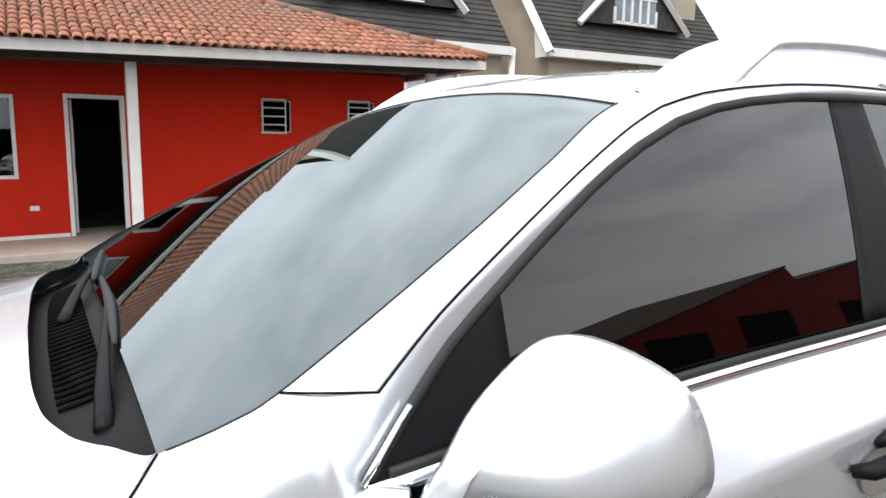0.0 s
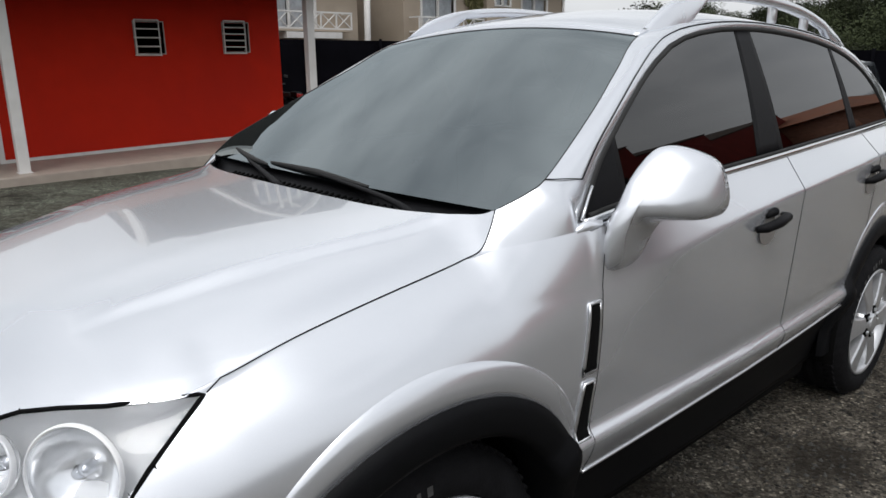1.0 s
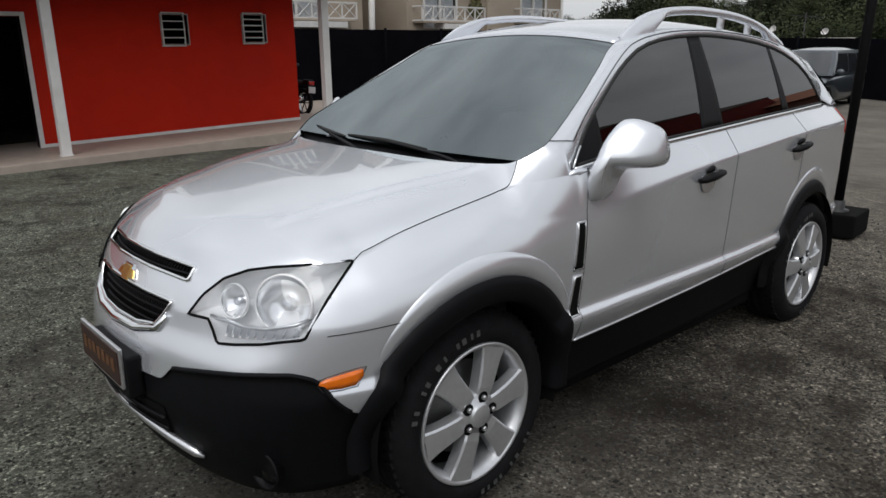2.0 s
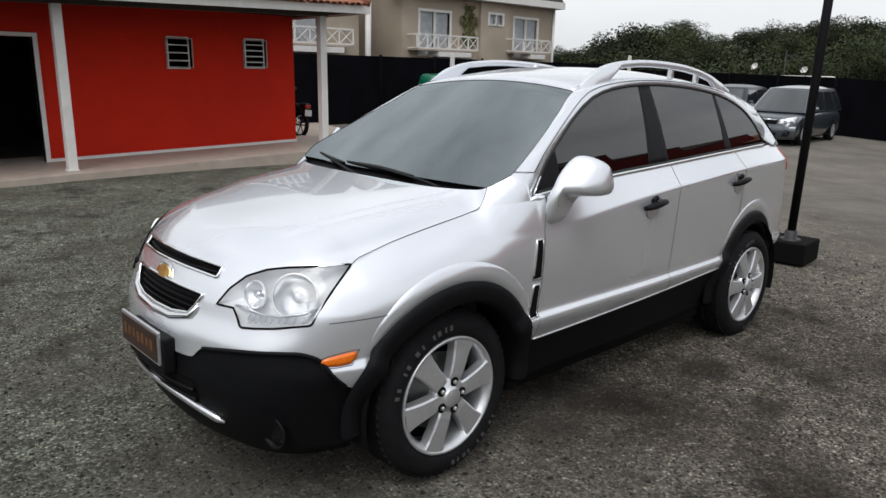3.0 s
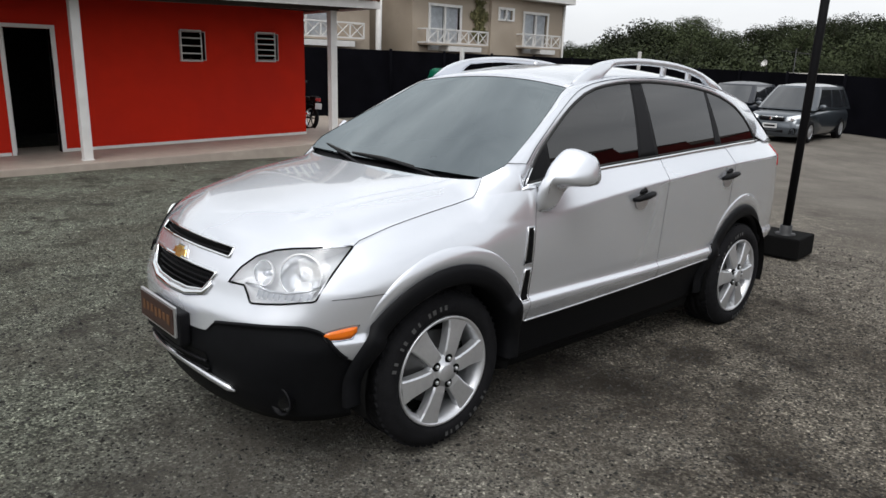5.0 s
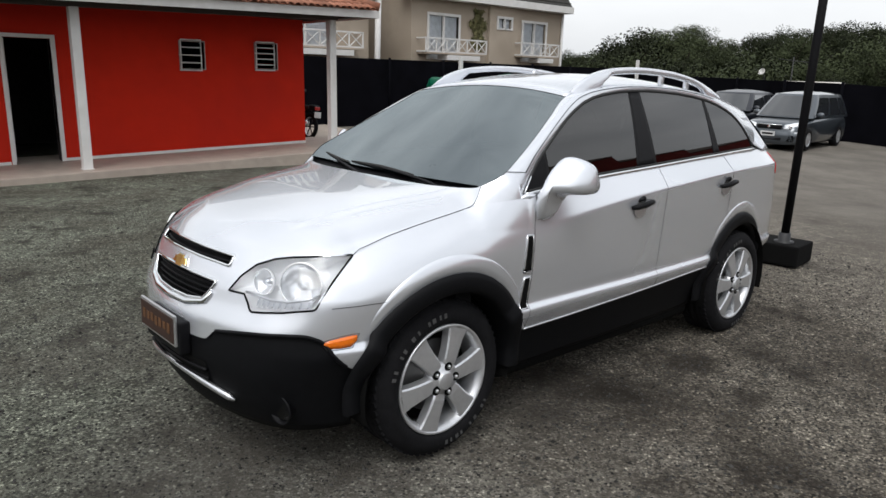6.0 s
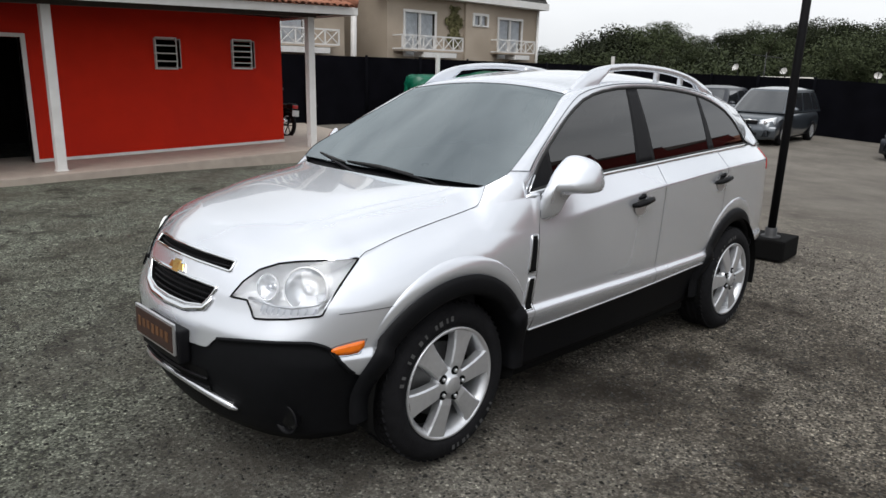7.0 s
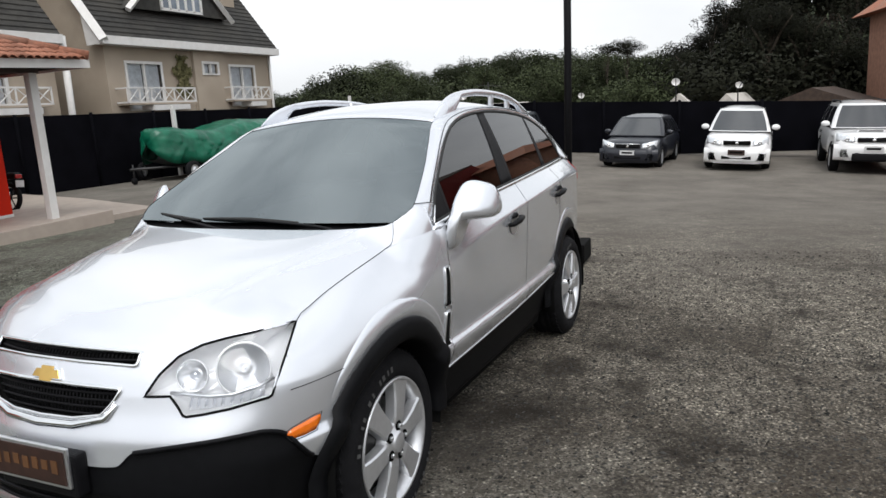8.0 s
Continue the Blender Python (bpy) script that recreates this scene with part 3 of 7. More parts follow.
tv, tf = tile_mesh()
tile_data = bpy.data.meshes.new("tile")
tile_data.from_pydata(tv, [], tf)
tile_data.materials.append(TILE_CLAY)
tile_data.polygons.foreach_set("use_smooth", [True] * len(tile_data.polygons))
rest_v, rest_f, tile_count = [], [], 0
trng = random.Random(4)
for row in range(19):
    d = 0.245 * (row + 1)
    for col in range(97):
        yy = EAVE_Y - 0.08 - 0.135 * col
        if d * math.cos(PITCH) > EAVE_Y - yy + 0.12 or d * math.cos(PITCH) > RUN:
            continue
        m = (Matrix.Translation((EAVE_X + 0.06 - d * math.cos(PITCH), yy + trng.uniform(-.008, .008), EAVE_Z + 0.004 + d * math.sin(PITCH)))
             @ Matrix.Rotation(PITCH + trng.uniform(-.012, .012), 4, "Y") @ Matrix.Rotation(trng.uniform(-.03, .03), 4, "Z"))
        if tile_count < 300 and row < 5 and 4 <= col < 72:
            t = new("tile", tile_data)
            t.parent, t.matrix_local = roof, m
            tile_count += 1
        else:
            k = len(rest_v)
            rest_v += [m @ Vector(v) for v in tv]
            rest_f += [tuple(a + k for a in f) for f in tf]
for row in range(19):
    d = 0.245 * (row + 1)
    for col in range(68):
        xx = EAVE_X - 0.08 - 0.135 * col
        inset = d * math.cos(PITCH)
        if inset > EAVE_X - xx + 0.12 or inset > xx - back_x + 0.12:
            continue
        m = (Matrix.Translation((xx, EAVE_Y + 0.06 - inset, EAVE_Z + 0.004 + d * math.sin(PITCH)))
             @ Matrix.Rotation(radians(90), 4, "Z") @ Matrix.Rotation(PITCH, 4, "Y"))
        k = len(rest_v)
        rest_v += [m @ Vector(v) for v in tv]
        rest_f += [tuple(a + k for a in f) for f in tf]
raw("roof_tiles", rest_v, rest_f, TILE_CLAY, roof, "rows of clay tiles", kind="stuff")
hip = bmesh.new()
for i in range(15):
    a = Vector((EAVE_X, EAVE_Y, EAVE_Z + 0.06)).lerp(Vector((EAVE_X - RUN, ridge_y, EAVE_Z + rise + 0.06)), i / 15)
    b = Vector((EAVE_X, EAVE_Y, EAVE_Z + 0.06)).lerp(Vector((EAVE_X - RUN, ridge_y, EAVE_Z + rise + 0.06)), (i + 1.15) / 15)
    tube(hip, [a, b], [0.085, 0.07])
part("hip_tiles", hip, TILE_CLAY, roof)

# porch slab and the apron beside the house
slab = bmesh.new()
box(slab, -1.0, 1.62, -9.0, 3.9, -0.12, FLOOR_Z, 0.012)
slab_ob = part("porch_floor", slab, CONCRETE, None, smooth=False)
slab_ob.matrix_world = HOUSE @ SLOPE
tagged(slab_ob, label="worn pinkish concrete porch floor with a step edge", category="floor", kind="structure")
ab = bmesh.new()
rim = ((-8.95, 5.42), (-8.95, 6.70), (-10.6, 7.25), (-12.55, 7.95), (-16.2, 8.9), (-16.2, 4.62), (-11.3, 4.62), (-11.3, 5.42))
low_rim, top_rim = ([ab.verts.new((x, y, z)) for x, y in rim] for z in (-.2, .10))
ab.faces.new(top_rim), ab.faces.new(low_rim[::-1])
for k in range(len(rim)):
    j = (k + 1) % len(rim)
    ab.faces.new((low_rim[k], low_rim[j], top_rim[j], top_rim[k]))
ap = part("pavement", ab, CONCRETE, None, smooth=False)
tagged(ap, label="pale concrete apron beside the house", category="pavement", kind="structure")

# ---- black boundary fence ----
def fence(name, a, b, za, zb):
    """A run of black sheeted fence with posts and seams."""
    root = thing(name, "tall black sheeted boundary fence round the yard", "fence", kind="structure")
    a, b = Vector((*a, 0)), Vector((*b, 0))
    d = (b - a).normalized()
    side = Vector((-d.y, d.x, 0))
    length = (b - a).length
    n = max(2, round(length / 2.4))
    for i in range(n):
        p, q = a.lerp(b, i / n), a.lerp(b, (i + 1) / n)
        z0, z1 = za + (zb - za) * i / n, za + (zb - za) * (i + 1) / n
        bm = bmesh.new()
        vs = []
        for s in (0.0, 0.05):
            o = side * s
            vs.append([bm.verts.new(v) for v in (p + o - Vector((0, 0, .2)), q + o - Vector((0, 0, .2)), q + o + Vector((0, 0, z1)), p + o + Vector((0, 0, z0)))])
        f, g = vs
        bm.faces.new(f[::-1]), bm.faces.new(g)
        for k in range(4):
            bm.faces.new((f[k], f[(k + 1) % 4], g[(k + 1) % 4], g[k]))
        part("panel", bm, FENCE_CLOTH, root, smooth=False)
        po = bmesh.new()
        cylinder(po, 0.045, 0.045, z0 + 0.25, Matrix.Translation(p - side * 0.02 + Vector((0, 0, (z0 - .15) / 2))), 10)
        part("post", po, FENCE_CLOTH, root)
    return root


fence("wall_west", (-16.3, 2.0), (-16.3, 25.7), 2.15, 2.15)
fence("wall_north", (-16.3, 25.7), (-5.4, 20.45), 1.95, 1.72)
fence("wall_north_2", (-5.4, 20.45), (9.0, 20.3), 1.72, 0.94)
post = bmesh.new()
box(post, -16.19, -16.07, 14.5, 14.62, 0, 2.33, 0.01)
tagged(part("fence_post", post, WHITE_PAINT, None, smooth=False), label="white square post standing before the black fence", category="post")

# ---- pole on its weighted block ----
pole = thing("banner_pole", "tall black steel pole standing in a heavy black block", "pole", pose(0.18, 3.66, 0, 0, 0, 4))
part("base_block", new_box(-0.42, 0.25, -0.22, 0.22, 0.0, 0.20, bevel=0.02), GAP, pole, "black painted concrete block", smooth=False)
pb = bmesh.new()
tube(pb, [(0.06, -0.05, 0.18), (0.10, -0.05, 2.2), (0.14, -0.05, 4.6)], 0.038, seg=16)
part("mast", pb, BLACK_PLASTIC, pole)
part("collar", lathe(bmesh.new(), [(0.0, 0.28), (0.055, 0.28), (0.055, 0.20), (0.09, 0.20), (0.09, 0.185)], 20, Matrix.Translation((0.06, -0.05, 0.01))), STEEL_BLACK, pole)

# ---- beige row houses beyond the fence ----
FX, KF = -19.0, 0.914


def fy(y):
    return -3.58 + (y + 3.58) * KF


def fz(z):
    return 1.65 + (z - 1.65) * KF


def row_house(name, label, y0, y1, doors, wins, dormer_y, eave_lo, bay=None, x_face=FX):
    h = thing(name, label, "house")
    y0, y1 = fy(y0), fy(y1)
    ze = fz(eave_lo)
    holes = [(fy(a), fy(b), fz(lo), fz(hi)) for a, b, lo, hi in doors + wins]
    bm = bmesh.new()
    wall_with_openings(bm, y0, y1, 0, ze, holes, x_face, 0.2)
    part("wall", bm, BEIGE, h, "beige rendered facade", smooth=False)
    part("wall", new_box(x_face - 8, x_face - 0.2, y1 - 0.2, y1, 0, ze), BEIGE, h, smooth=False)
    part("wall", new_box(x_face - 8, x_face - 0.2, y0, y0 + 0.2, 0, ze), BEIGE, h, smooth=False)
    # a near-black panel stands for the unlit rooms behind the windows
    part("back_room", new_box(x_face - 2.0, x_face - 1.9, y0 + .2, y1 - .2, 0, ze), SHADE_DOOR_BLACK, h, smooth=False)
    if bay:
        a, b = fy(bay[0]), fy(bay[1])
        bb = bmesh.new()
        wall_with_openings(bb, a, b, 0, ze - .02, [q for q in holes if q[0] > a and q[1] < b], x_face + 0.14, 0.138)
        part("bay", bb, BEIGE, h, smooth=False)
    for i, (a, b, lo, hi) in enumerate(holes):
        out = 0.14 if bay and fy(bay[0]) < a < fy(bay[1]) else 0.0
        fb = bmesh.new()
        t = 0.10
        for c in ((a - t, a, lo, hi + t), (b, b + t, lo, hi + t), (a, b, hi, hi + t), ((a + b) / 2 - .03, (a + b) / 2 + .03, lo, hi), (a, b, lo, lo + .06)):
            box(fb, x_face - 0.08 + out, x_face + 0.04 + out, *c)
        w = part("window", fb, WHITE_PAINT, h, "white framed glazed door" if i < len(doors) else "small white window", smooth=False)
        part("pane", sheet(x_face - 0.06 + out, a, b, lo, hi), PANE, w, smooth=False).visible_shadow = False
        part("curtain", new_box(x_face - 0.12 + out, x_face - 0.10 + out, a + .02, (a + b) / 2 - .05, lo, hi), CURTAIN, w, smooth=False)
        part("curtain", new_box(x_face - 0.12 + out, x_face - 0.10 + out, (a + b) / 2 + .05, b - .02, lo, hi), CURTAIN, w, smooth=False)
        if i < len(doors):
            # balcony railing with crossed panels
            ra, rb, top, bot = a - 0.6, b + (1.1 if i == 0 else 0.35), lo + 0.78, lo + 0.28
            rail = bmesh.new()
            for z in (top, bot):
                box(rail, x_face + 0.52, x_face + 0.57, ra, rb, z - .025, z + .025)
            for e in (ra, rb):
                for z in (top, bot):
                    box(rail, x_face, x_face + 0.57, e - .025, e + .025, z - .025, z + .025)
            n = max(2, round((rb - ra) / 0.55))
            for k in range(n + 1):
                yy = ra + (rb - ra) * k / n
                box(rail, x_face + 0.525, x_face + 0.565, yy - .022, yy + .022, bot, top)
                if k < n:
                    y2 = ra + (rb - ra) * (k + 1) / n
                    tube(rail, [(x_face + .545, yy, bot), (x_face + .545, y2, top)], 0.018, 6)
                    tube(rail, [(x_face + .545, yy, top), (x_face + .545, y2, bot)], 0.018, 6)
            balc = part("balcony", rail, WHITE_PAINT, h, "white crossed balcony railing", smooth=False)
            part("balcony_slab", new_box(x_face, x_face + 0.6, ra, rb, bot - .09, bot - .03), BEIGE, balc, smooth=False)
            part("awning", new_box(x_face + 0.02, x_face + 0.65, a + .45, rb - .45, bot - .30, bot - .11), WHITE_PAINT, balc, smooth=False)
    # steep dark gabled roof with white edge boards and a dormer
    zr, over = ze + 4.9, 0.45
    for ye in (y0, y1 - .2):
        gb_ = bmesh.new()
        vs = [gb_.verts.new(v) for e in (ye, ye + .2) for v in ((x_face, e, ze), (x_face - 3.4, e, zr - .12), (x_face - 8, e, ze))]
        for f in ((0, 2, 1), (3, 4, 5), (0, 1, 4, 3), (1, 2, 5, 4), (2, 0, 3, 5)):
            gb_.faces.new([vs[k] for k in f])
        part("gable", gb_, BEIGE, h, "beige gable wall", smooth=False)
    rb = bmesh.new()
    ya, yb = y0 - .3, y1 + .12
    vs = [rb.verts.new(v) for e in (0, .16) for v in ((x_face + over, ya, ze - .02 - e), (x_face + over, yb, ze - .02 - e), (x_face - 3.4, yb, zr - e), (x_face - 3.4, ya, zr - e),
                                                      (x_face - 8.3, yb, ze - e), (x_face - 8.3, ya, ze - e))]
    for f in ((0, 1, 2, 3), (3, 2, 4, 5), (9, 8, 7, 6), (11, 10, 8, 9), (0, 3, 9, 6), (3, 5, 11, 9), (1, 7, 8, 2), (2, 8, 10, 4), (0, 6, 7, 1), (5, 4, 10, 11)):
        rb.faces.new([vs[k] for k in f])
    rf = part("roof", rb, SLATE, h, "steep dark tiled roof", smooth=False)
    courses = bmesh.new()
    sl = Vector((-3.4 - over, 0, zr - ze))
    for k in range(1, 26):
        p = Vector((x_face + over, 0, ze)) + sl * (k / 26)
        box(courses, p.x - .02, p.x + .018, ya + .01, yb - .01, p.z - .01, p.z + .018)
    part("roof_tiling", courses, SLATE, rf, smooth=False, kind="stuff")
    part("fascia", new_box(x_face + over, x_face + over + .05, ya, yb, ze - .26, ze + .02), WHITE_PAINT, h, smooth=False)
    part("soffit", new_box(x_face + .002, x_face + over, ya, yb, ze - .26, ze - .22), WHITE_PAINT, h, smooth=False)
    bg = bmesh.new()
    tube(bg, [(x_face + over + .03, ya - .02, ze - .16), (x_face - 3.35, ya - .02, zr)], 0.2, 4)
    part("barge_board", bg, WHITE_PAINT, h, smooth=False)
    # boxed white end of the eaves at the gable
    eb = bmesh.new()
    vs = [eb.verts.new((x_face + a, e, ze + b)) for e in (ya - .07, ya - .005) for a, b in ((over + .05, -.26), (-.32, -.26), (-.46, 1.12), (over + .05, .02))]
    for f in ((0, 1, 2, 3), (7, 6, 5, 4), (0, 4, 5, 1), (1, 5, 6, 2), (2, 6, 7, 3), (3, 7, 4, 0)):
        eb.faces.new([vs[k] for k in f])
    part("eave_end", eb, WHITE_PAINT, h, "boxed white end of the eaves", smooth=False)
    dy0, dy1 = (fy(v) for v in dormer_y)
    dz0, dxf = ze + 1.15, x_face - 0.12
    mid, top = (dy0 + dy1) / 2, ze + 3.55
    db = bmesh.new()
    vs = [db.verts.new(v) for v in ((dxf, dy0, dz0), (dxf, dy1, dz0), (dxf, mid, top), (dxf - 3.2, dy0, dz0), (dxf - 3.2, dy1, dz0), (dxf - 3.2, mid, top))]
    for f in ((0, 1, 2), (0, 2, 5, 3), (1, 4, 5, 2), (3, 5, 4)):
        db.faces.new([vs[k] for k in f])
    dm = part("dormer", db, SLATE, h, "gabled dormer", smooth=False)
    bars = bmesh.new()
    for e in (dy0, dy1):
        tube(bars, [(dxf + .12, e + (e - mid) * .06, dz0 - .1), (dxf + .12, mid, top + .08)], 0.13, 4)
    part("barge_board", bars, WHITE_PAINT, dm, smooth=False)
    pw = bmesh.new()
    a, b = mid - (dy1 - dy0) * .2, mid + (dy1 - dy0) * .2
    for k in range(6):
        yy = a + (b - a) * k / 5
        box(pw, dxf + .005, dxf + .07, yy - .05, yy + .05, dz0 + .1, top - .75 - .5 * abs(k - 2.5) / 1.25)
    box(pw, dxf + .005, dxf + .07, a - .05, b + .05, dz0 + .05, dz0 + .15)
    box(pw, dxf + .005, dxf + .06, a, b, dz0 + 1.0, dz0 + 1.06)
    for e in (-.55, .55):
        tube(pw, [(dxf + .04, mid, dz0 + 1.05), (dxf + .04, mid + e, dz0 + 1.62)], .035, 4)
    part("window_frame", pw, WHITE_PAINT, dm, smooth=False)
    part("pane", new_box(dxf + .01, dxf + .02, a, b, dz0 + .15, top - 1.3), material("dormer_glass", (0.16, 0.19, 0.23), rough=.15, vary=.3, scale=2), dm, smooth=False)
    return h


row_house("row_house", "beige two-storey row house with balconies and a steep dark roof", 16.3, 26.2,
          [(17.27, 18.98, 2.35, 4.18), (23.22, 24.86, 2.4, 4.22)], [(21.35, 22.2, 3.80, 4.28)], (17.9, 23.6), 5.1, bay=(20.8, 22.75))
row_house("row_house", "beige two-storey row house beside a white downpipe", 4.3, 14.1,
          [(10.2, 12.2, 2.35, 4.25)], [(7.5, 8.6, 3.6, 4.4)], (7.2, 12.4), 5.0)
stack = thing("chimney", "square beige chimney with a dark cap on the steep roof", "chimney", pose(-20.05, 22.35, 0))
part("stack", new_box(-.65, 0, -.55, .55, 5.6, 8.15, bevel=.02), BEIGE, stack, smooth=False)
part("cap", new_box(-.72, .07, -.62, .62, 8.30, 8.40, bevel=.02), SLATE, stack, "dark chimney cap", smooth=False)
for e in (-.5, .5):
    part("cap_leg", new_box(-.6, -.05, e - .05, e + .05, 8.15, 8.30), SLATE, stack, smooth=False)
tagged(part("downpipe", tube(bmesh.new(), [(FX + .08, fy(26.05), 0), (FX + .08, fy(26.05), fz(4.85))], 0.06, 10), WHITE_PAINT, None), label="thin white downpipe at the corner of the beige house", category="downpipe")
dp = bmesh.new()
tube(dp, [(FX + .3, fy(14.25), 0), (FX + .3, fy(14.35), fz(5.0))], 0.11, 10)
tagged(part("downpipe", dp, WHITE_PAINT, None), label="thick white downpipe between the beige houses", category="downpipe")
lk = part("link_wall", new_box(FX - 7.0, FX - 6.8, fy(14.1), fy(16.3), 0, fz(7.5)), BEIGE, None, smooth=False)
tagged(lk, label="set-back beige wall between the row houses", category="wall", kind="structure")

# ---- trees on the rise behind the yard ----
def crown_mesh(seed, n=900, leaf=0.34, clumps=26):
    """A loose crown, about 1 m in half-width: clumps of small leaf blades with gaps between them."""
    r = np.random.RandomState(seed)
    cs = r.normal(0, 1, (clumps, 3))
    cs /= np.linalg.norm(cs, axis=1)[:, None]
    cs *= r.uniform(0.35, 0.95, (clumps, 1)) * np.array([1.0, 1.0, 0.72])
    size = r.uniform(0.22, 0.42, clumps)
    verts, faces, ways = [], [], []
    for i in range(n):
        k = r.randint(clumps)
        d = r.normal(0, 1, 3)
        d /= np.linalg.norm(d)
        p = cs[k] + d * size[k] * r.uniform(0.6, 1.05) * np.array([1, 1, .8])
        nrm = d + r.normal(0, 0.5, 3)
        nrm /= np.linalg.norm(nrm)
        a = np.cross(nrm, r.normal(0, 1, 3))
        a /= np.linalg.norm(a)
        b = np.cross(nrm, a)
        s = leaf * 0.3 * r.uniform(0.6, 1.3)
        q = len(verts)
        verts += [p - a * s, p + b * s * .55, p + a * s, p - b * s * .55]
        out = d + p * .6 + nrm * .35
        ways += [out / np.linalg.norm(out)] * 4
        faces.append((q + 3, q + 2, q + 1, q))
    me = bpy.data.meshes.new("crown")
    me.from_pydata([tuple(map(float, v)) for v in verts], [], faces)
    me.materials.append(LEAF)
    me.normals_split_custom_set_from_vertices([tuple(map(float, v)) for v in ways])
    return me


def trunk_mesh(seed):
    r = random.Random(seed)
    bm = bmesh.new()
    tube(bm, [(0, 0, 0), (r.uniform(-.05, .05), 0, .35), (r.uniform(-.08, .08), .03, .7), (0, 0, 1.0)], [0.05, 0.04, 0.032, 0.015], 8)
    for k in range(5):
        a = k * 1.3 + r.random()
        tube(bm, [(0, 0, .5 + .07 * k), (.16 * math.cos(a), .16 * math.sin(a), .68 + .07 * k), (.3 * math.cos(a), .3 * math.sin(a), .8 + .06 * k)], [0.02, 0.014, 0.006], 6)
    me = bpy.data.meshes.new("trunk")
    bm.to_mesh(me)
    bm.free()
    me.materials.append(BARK)
    return me


CROWNS = [crown_mesh(s, 8200, 0.105, 60) for s in (1, 2, 3, 4)]
# the same crowns again, with shade put into the leaf colour
SHADED_CROWNS = [c.copy() for c in CROWNS]
for c in SHADED_CROWNS:
    c.materials[0] = SHADED_LEAF
OPEN_CROWN = crown_mesh(9, 1700, 0.13, 15)
OPEN_CROWN.materials[0] = SHADED_LEAF
TRUNKS = [trunk_mesh(s) for s in (5, 6)]
prng = random.Random(11)


def tree(x, y, top, half, base=0.0, squash=0.8, dark=False, label="leafy dark green tree on the rise behind the yard", slim=.55):
    t = thing("tree", label, "tree", pose(x, y, base, 0, 0, prng.uniform(0, 360)), group="trees behind the yard")
    c = new("crown", (SHADED_CROWNS if dark else CROWNS)[prng.randrange(4)])
    c.parent = t
    hz = half * squash
    c.location, c.scale = (0, 0, top - base - hz), (half, half * prng.uniform(.85, 1.1), hz)
    k = new("trunk", TRUNKS[prng.randrange(2)])
    k.parent = t
    h = top - base - hz * 0.7
    k.scale = (h * slim, h * slim, h)
    return t


# the skyline: bearing from the yard's near corner (east of north), height over distance
SKYLINE = table([-40, -37, -35.6, -34.3, -32.6, -30, -28.5, -27, -26.2, -25.5, -24, -21.6, -17.2, -15, -12.5, -10.8, -8.8, -7.6, -6.4, -4.6, -3.0, -1.4, 0, 5.5, 14, 30],
                [.036, .041, .045, .062, .075, .074, .071, .063, .044, .048, .061, .070, .077, .069, .070, .070, .061, .066, .072, .086, .104, .130, .150, .150, .12, .11])
for i in range(84):
    bearing = -42 + 80 * (i + prng.uniform(.1, .9)) / 84
    dist = prng.uniform(44, 60)
    half = prng.choice((1.7, 2.1, 2.6, 3.2, 3.9))
    top = 1.65 + dist * SKYLINE(bearing) * prng.uniform(.95, 1.12)
    half = min(half, 1.7) if -29 < bearing < -23.5 else min(half, 2.6)
    # trees east of -7.5 degrees take the shaded leaf
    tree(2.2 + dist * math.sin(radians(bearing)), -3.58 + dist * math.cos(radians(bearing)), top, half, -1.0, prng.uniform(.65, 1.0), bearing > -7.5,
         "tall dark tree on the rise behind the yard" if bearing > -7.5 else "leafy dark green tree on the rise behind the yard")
for i in range(80):
    bearing = -42 + 82 * (i + prng.uniform(.1, .9)) / 80
    dist = prng.uniform(33, 43)
    top = 1.65 + dist * SKYLINE(bearing) * prng.uniform(.2, .85)
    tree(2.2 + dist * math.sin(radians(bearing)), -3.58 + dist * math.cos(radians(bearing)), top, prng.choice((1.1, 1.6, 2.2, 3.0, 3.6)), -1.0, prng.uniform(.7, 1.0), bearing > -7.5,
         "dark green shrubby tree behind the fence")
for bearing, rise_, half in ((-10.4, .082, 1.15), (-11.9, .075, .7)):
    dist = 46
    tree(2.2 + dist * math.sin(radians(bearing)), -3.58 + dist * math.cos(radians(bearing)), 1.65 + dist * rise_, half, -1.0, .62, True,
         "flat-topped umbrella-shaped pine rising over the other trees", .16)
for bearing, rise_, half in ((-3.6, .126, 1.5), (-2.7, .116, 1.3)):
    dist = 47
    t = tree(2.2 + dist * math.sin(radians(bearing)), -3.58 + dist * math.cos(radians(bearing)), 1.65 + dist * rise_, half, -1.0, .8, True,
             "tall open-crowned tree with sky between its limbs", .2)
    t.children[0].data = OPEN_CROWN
# a wooded slope closes the view behind them
hv, hf = [], []
for i in range(81):
    b = radians(-60 + 120 * i / 80)
    for j, (d, k) in enumerate(((62, -.02), (66, .45), (72, .66))):
        hv.append((2.2 + d * math.sin(b), -3.58 + d * math.cos(b), 1.65 + d * SKYLINE(math.degrees(b)) * k - (2 if j == 0 else 0)))
for i in range(80):
    for j in range(2):
        hf.append((i * 3 + j, (i + 1) * 3 + j, (i + 1) * 3 + j + 1, i * 3 + j + 1))
tagged(raw("backdrop", hv, hf, material("far_wood", (0.022, 0.03, 0.012), rough=0.95, vary=0.6, scale=0.9)), label="dark wooded slope in the distance",
       category="hill", kind="structure")

# ---- low roofs and dishes behind the fence ----
PALE_SHEET = material("pale_sheet", (0.50, 0.47, 0.43), rough=0.7)
EARTH_TILE = material("earth_tile", (0.050, 0.033, 0.024), rough=0.9, vary=.3)


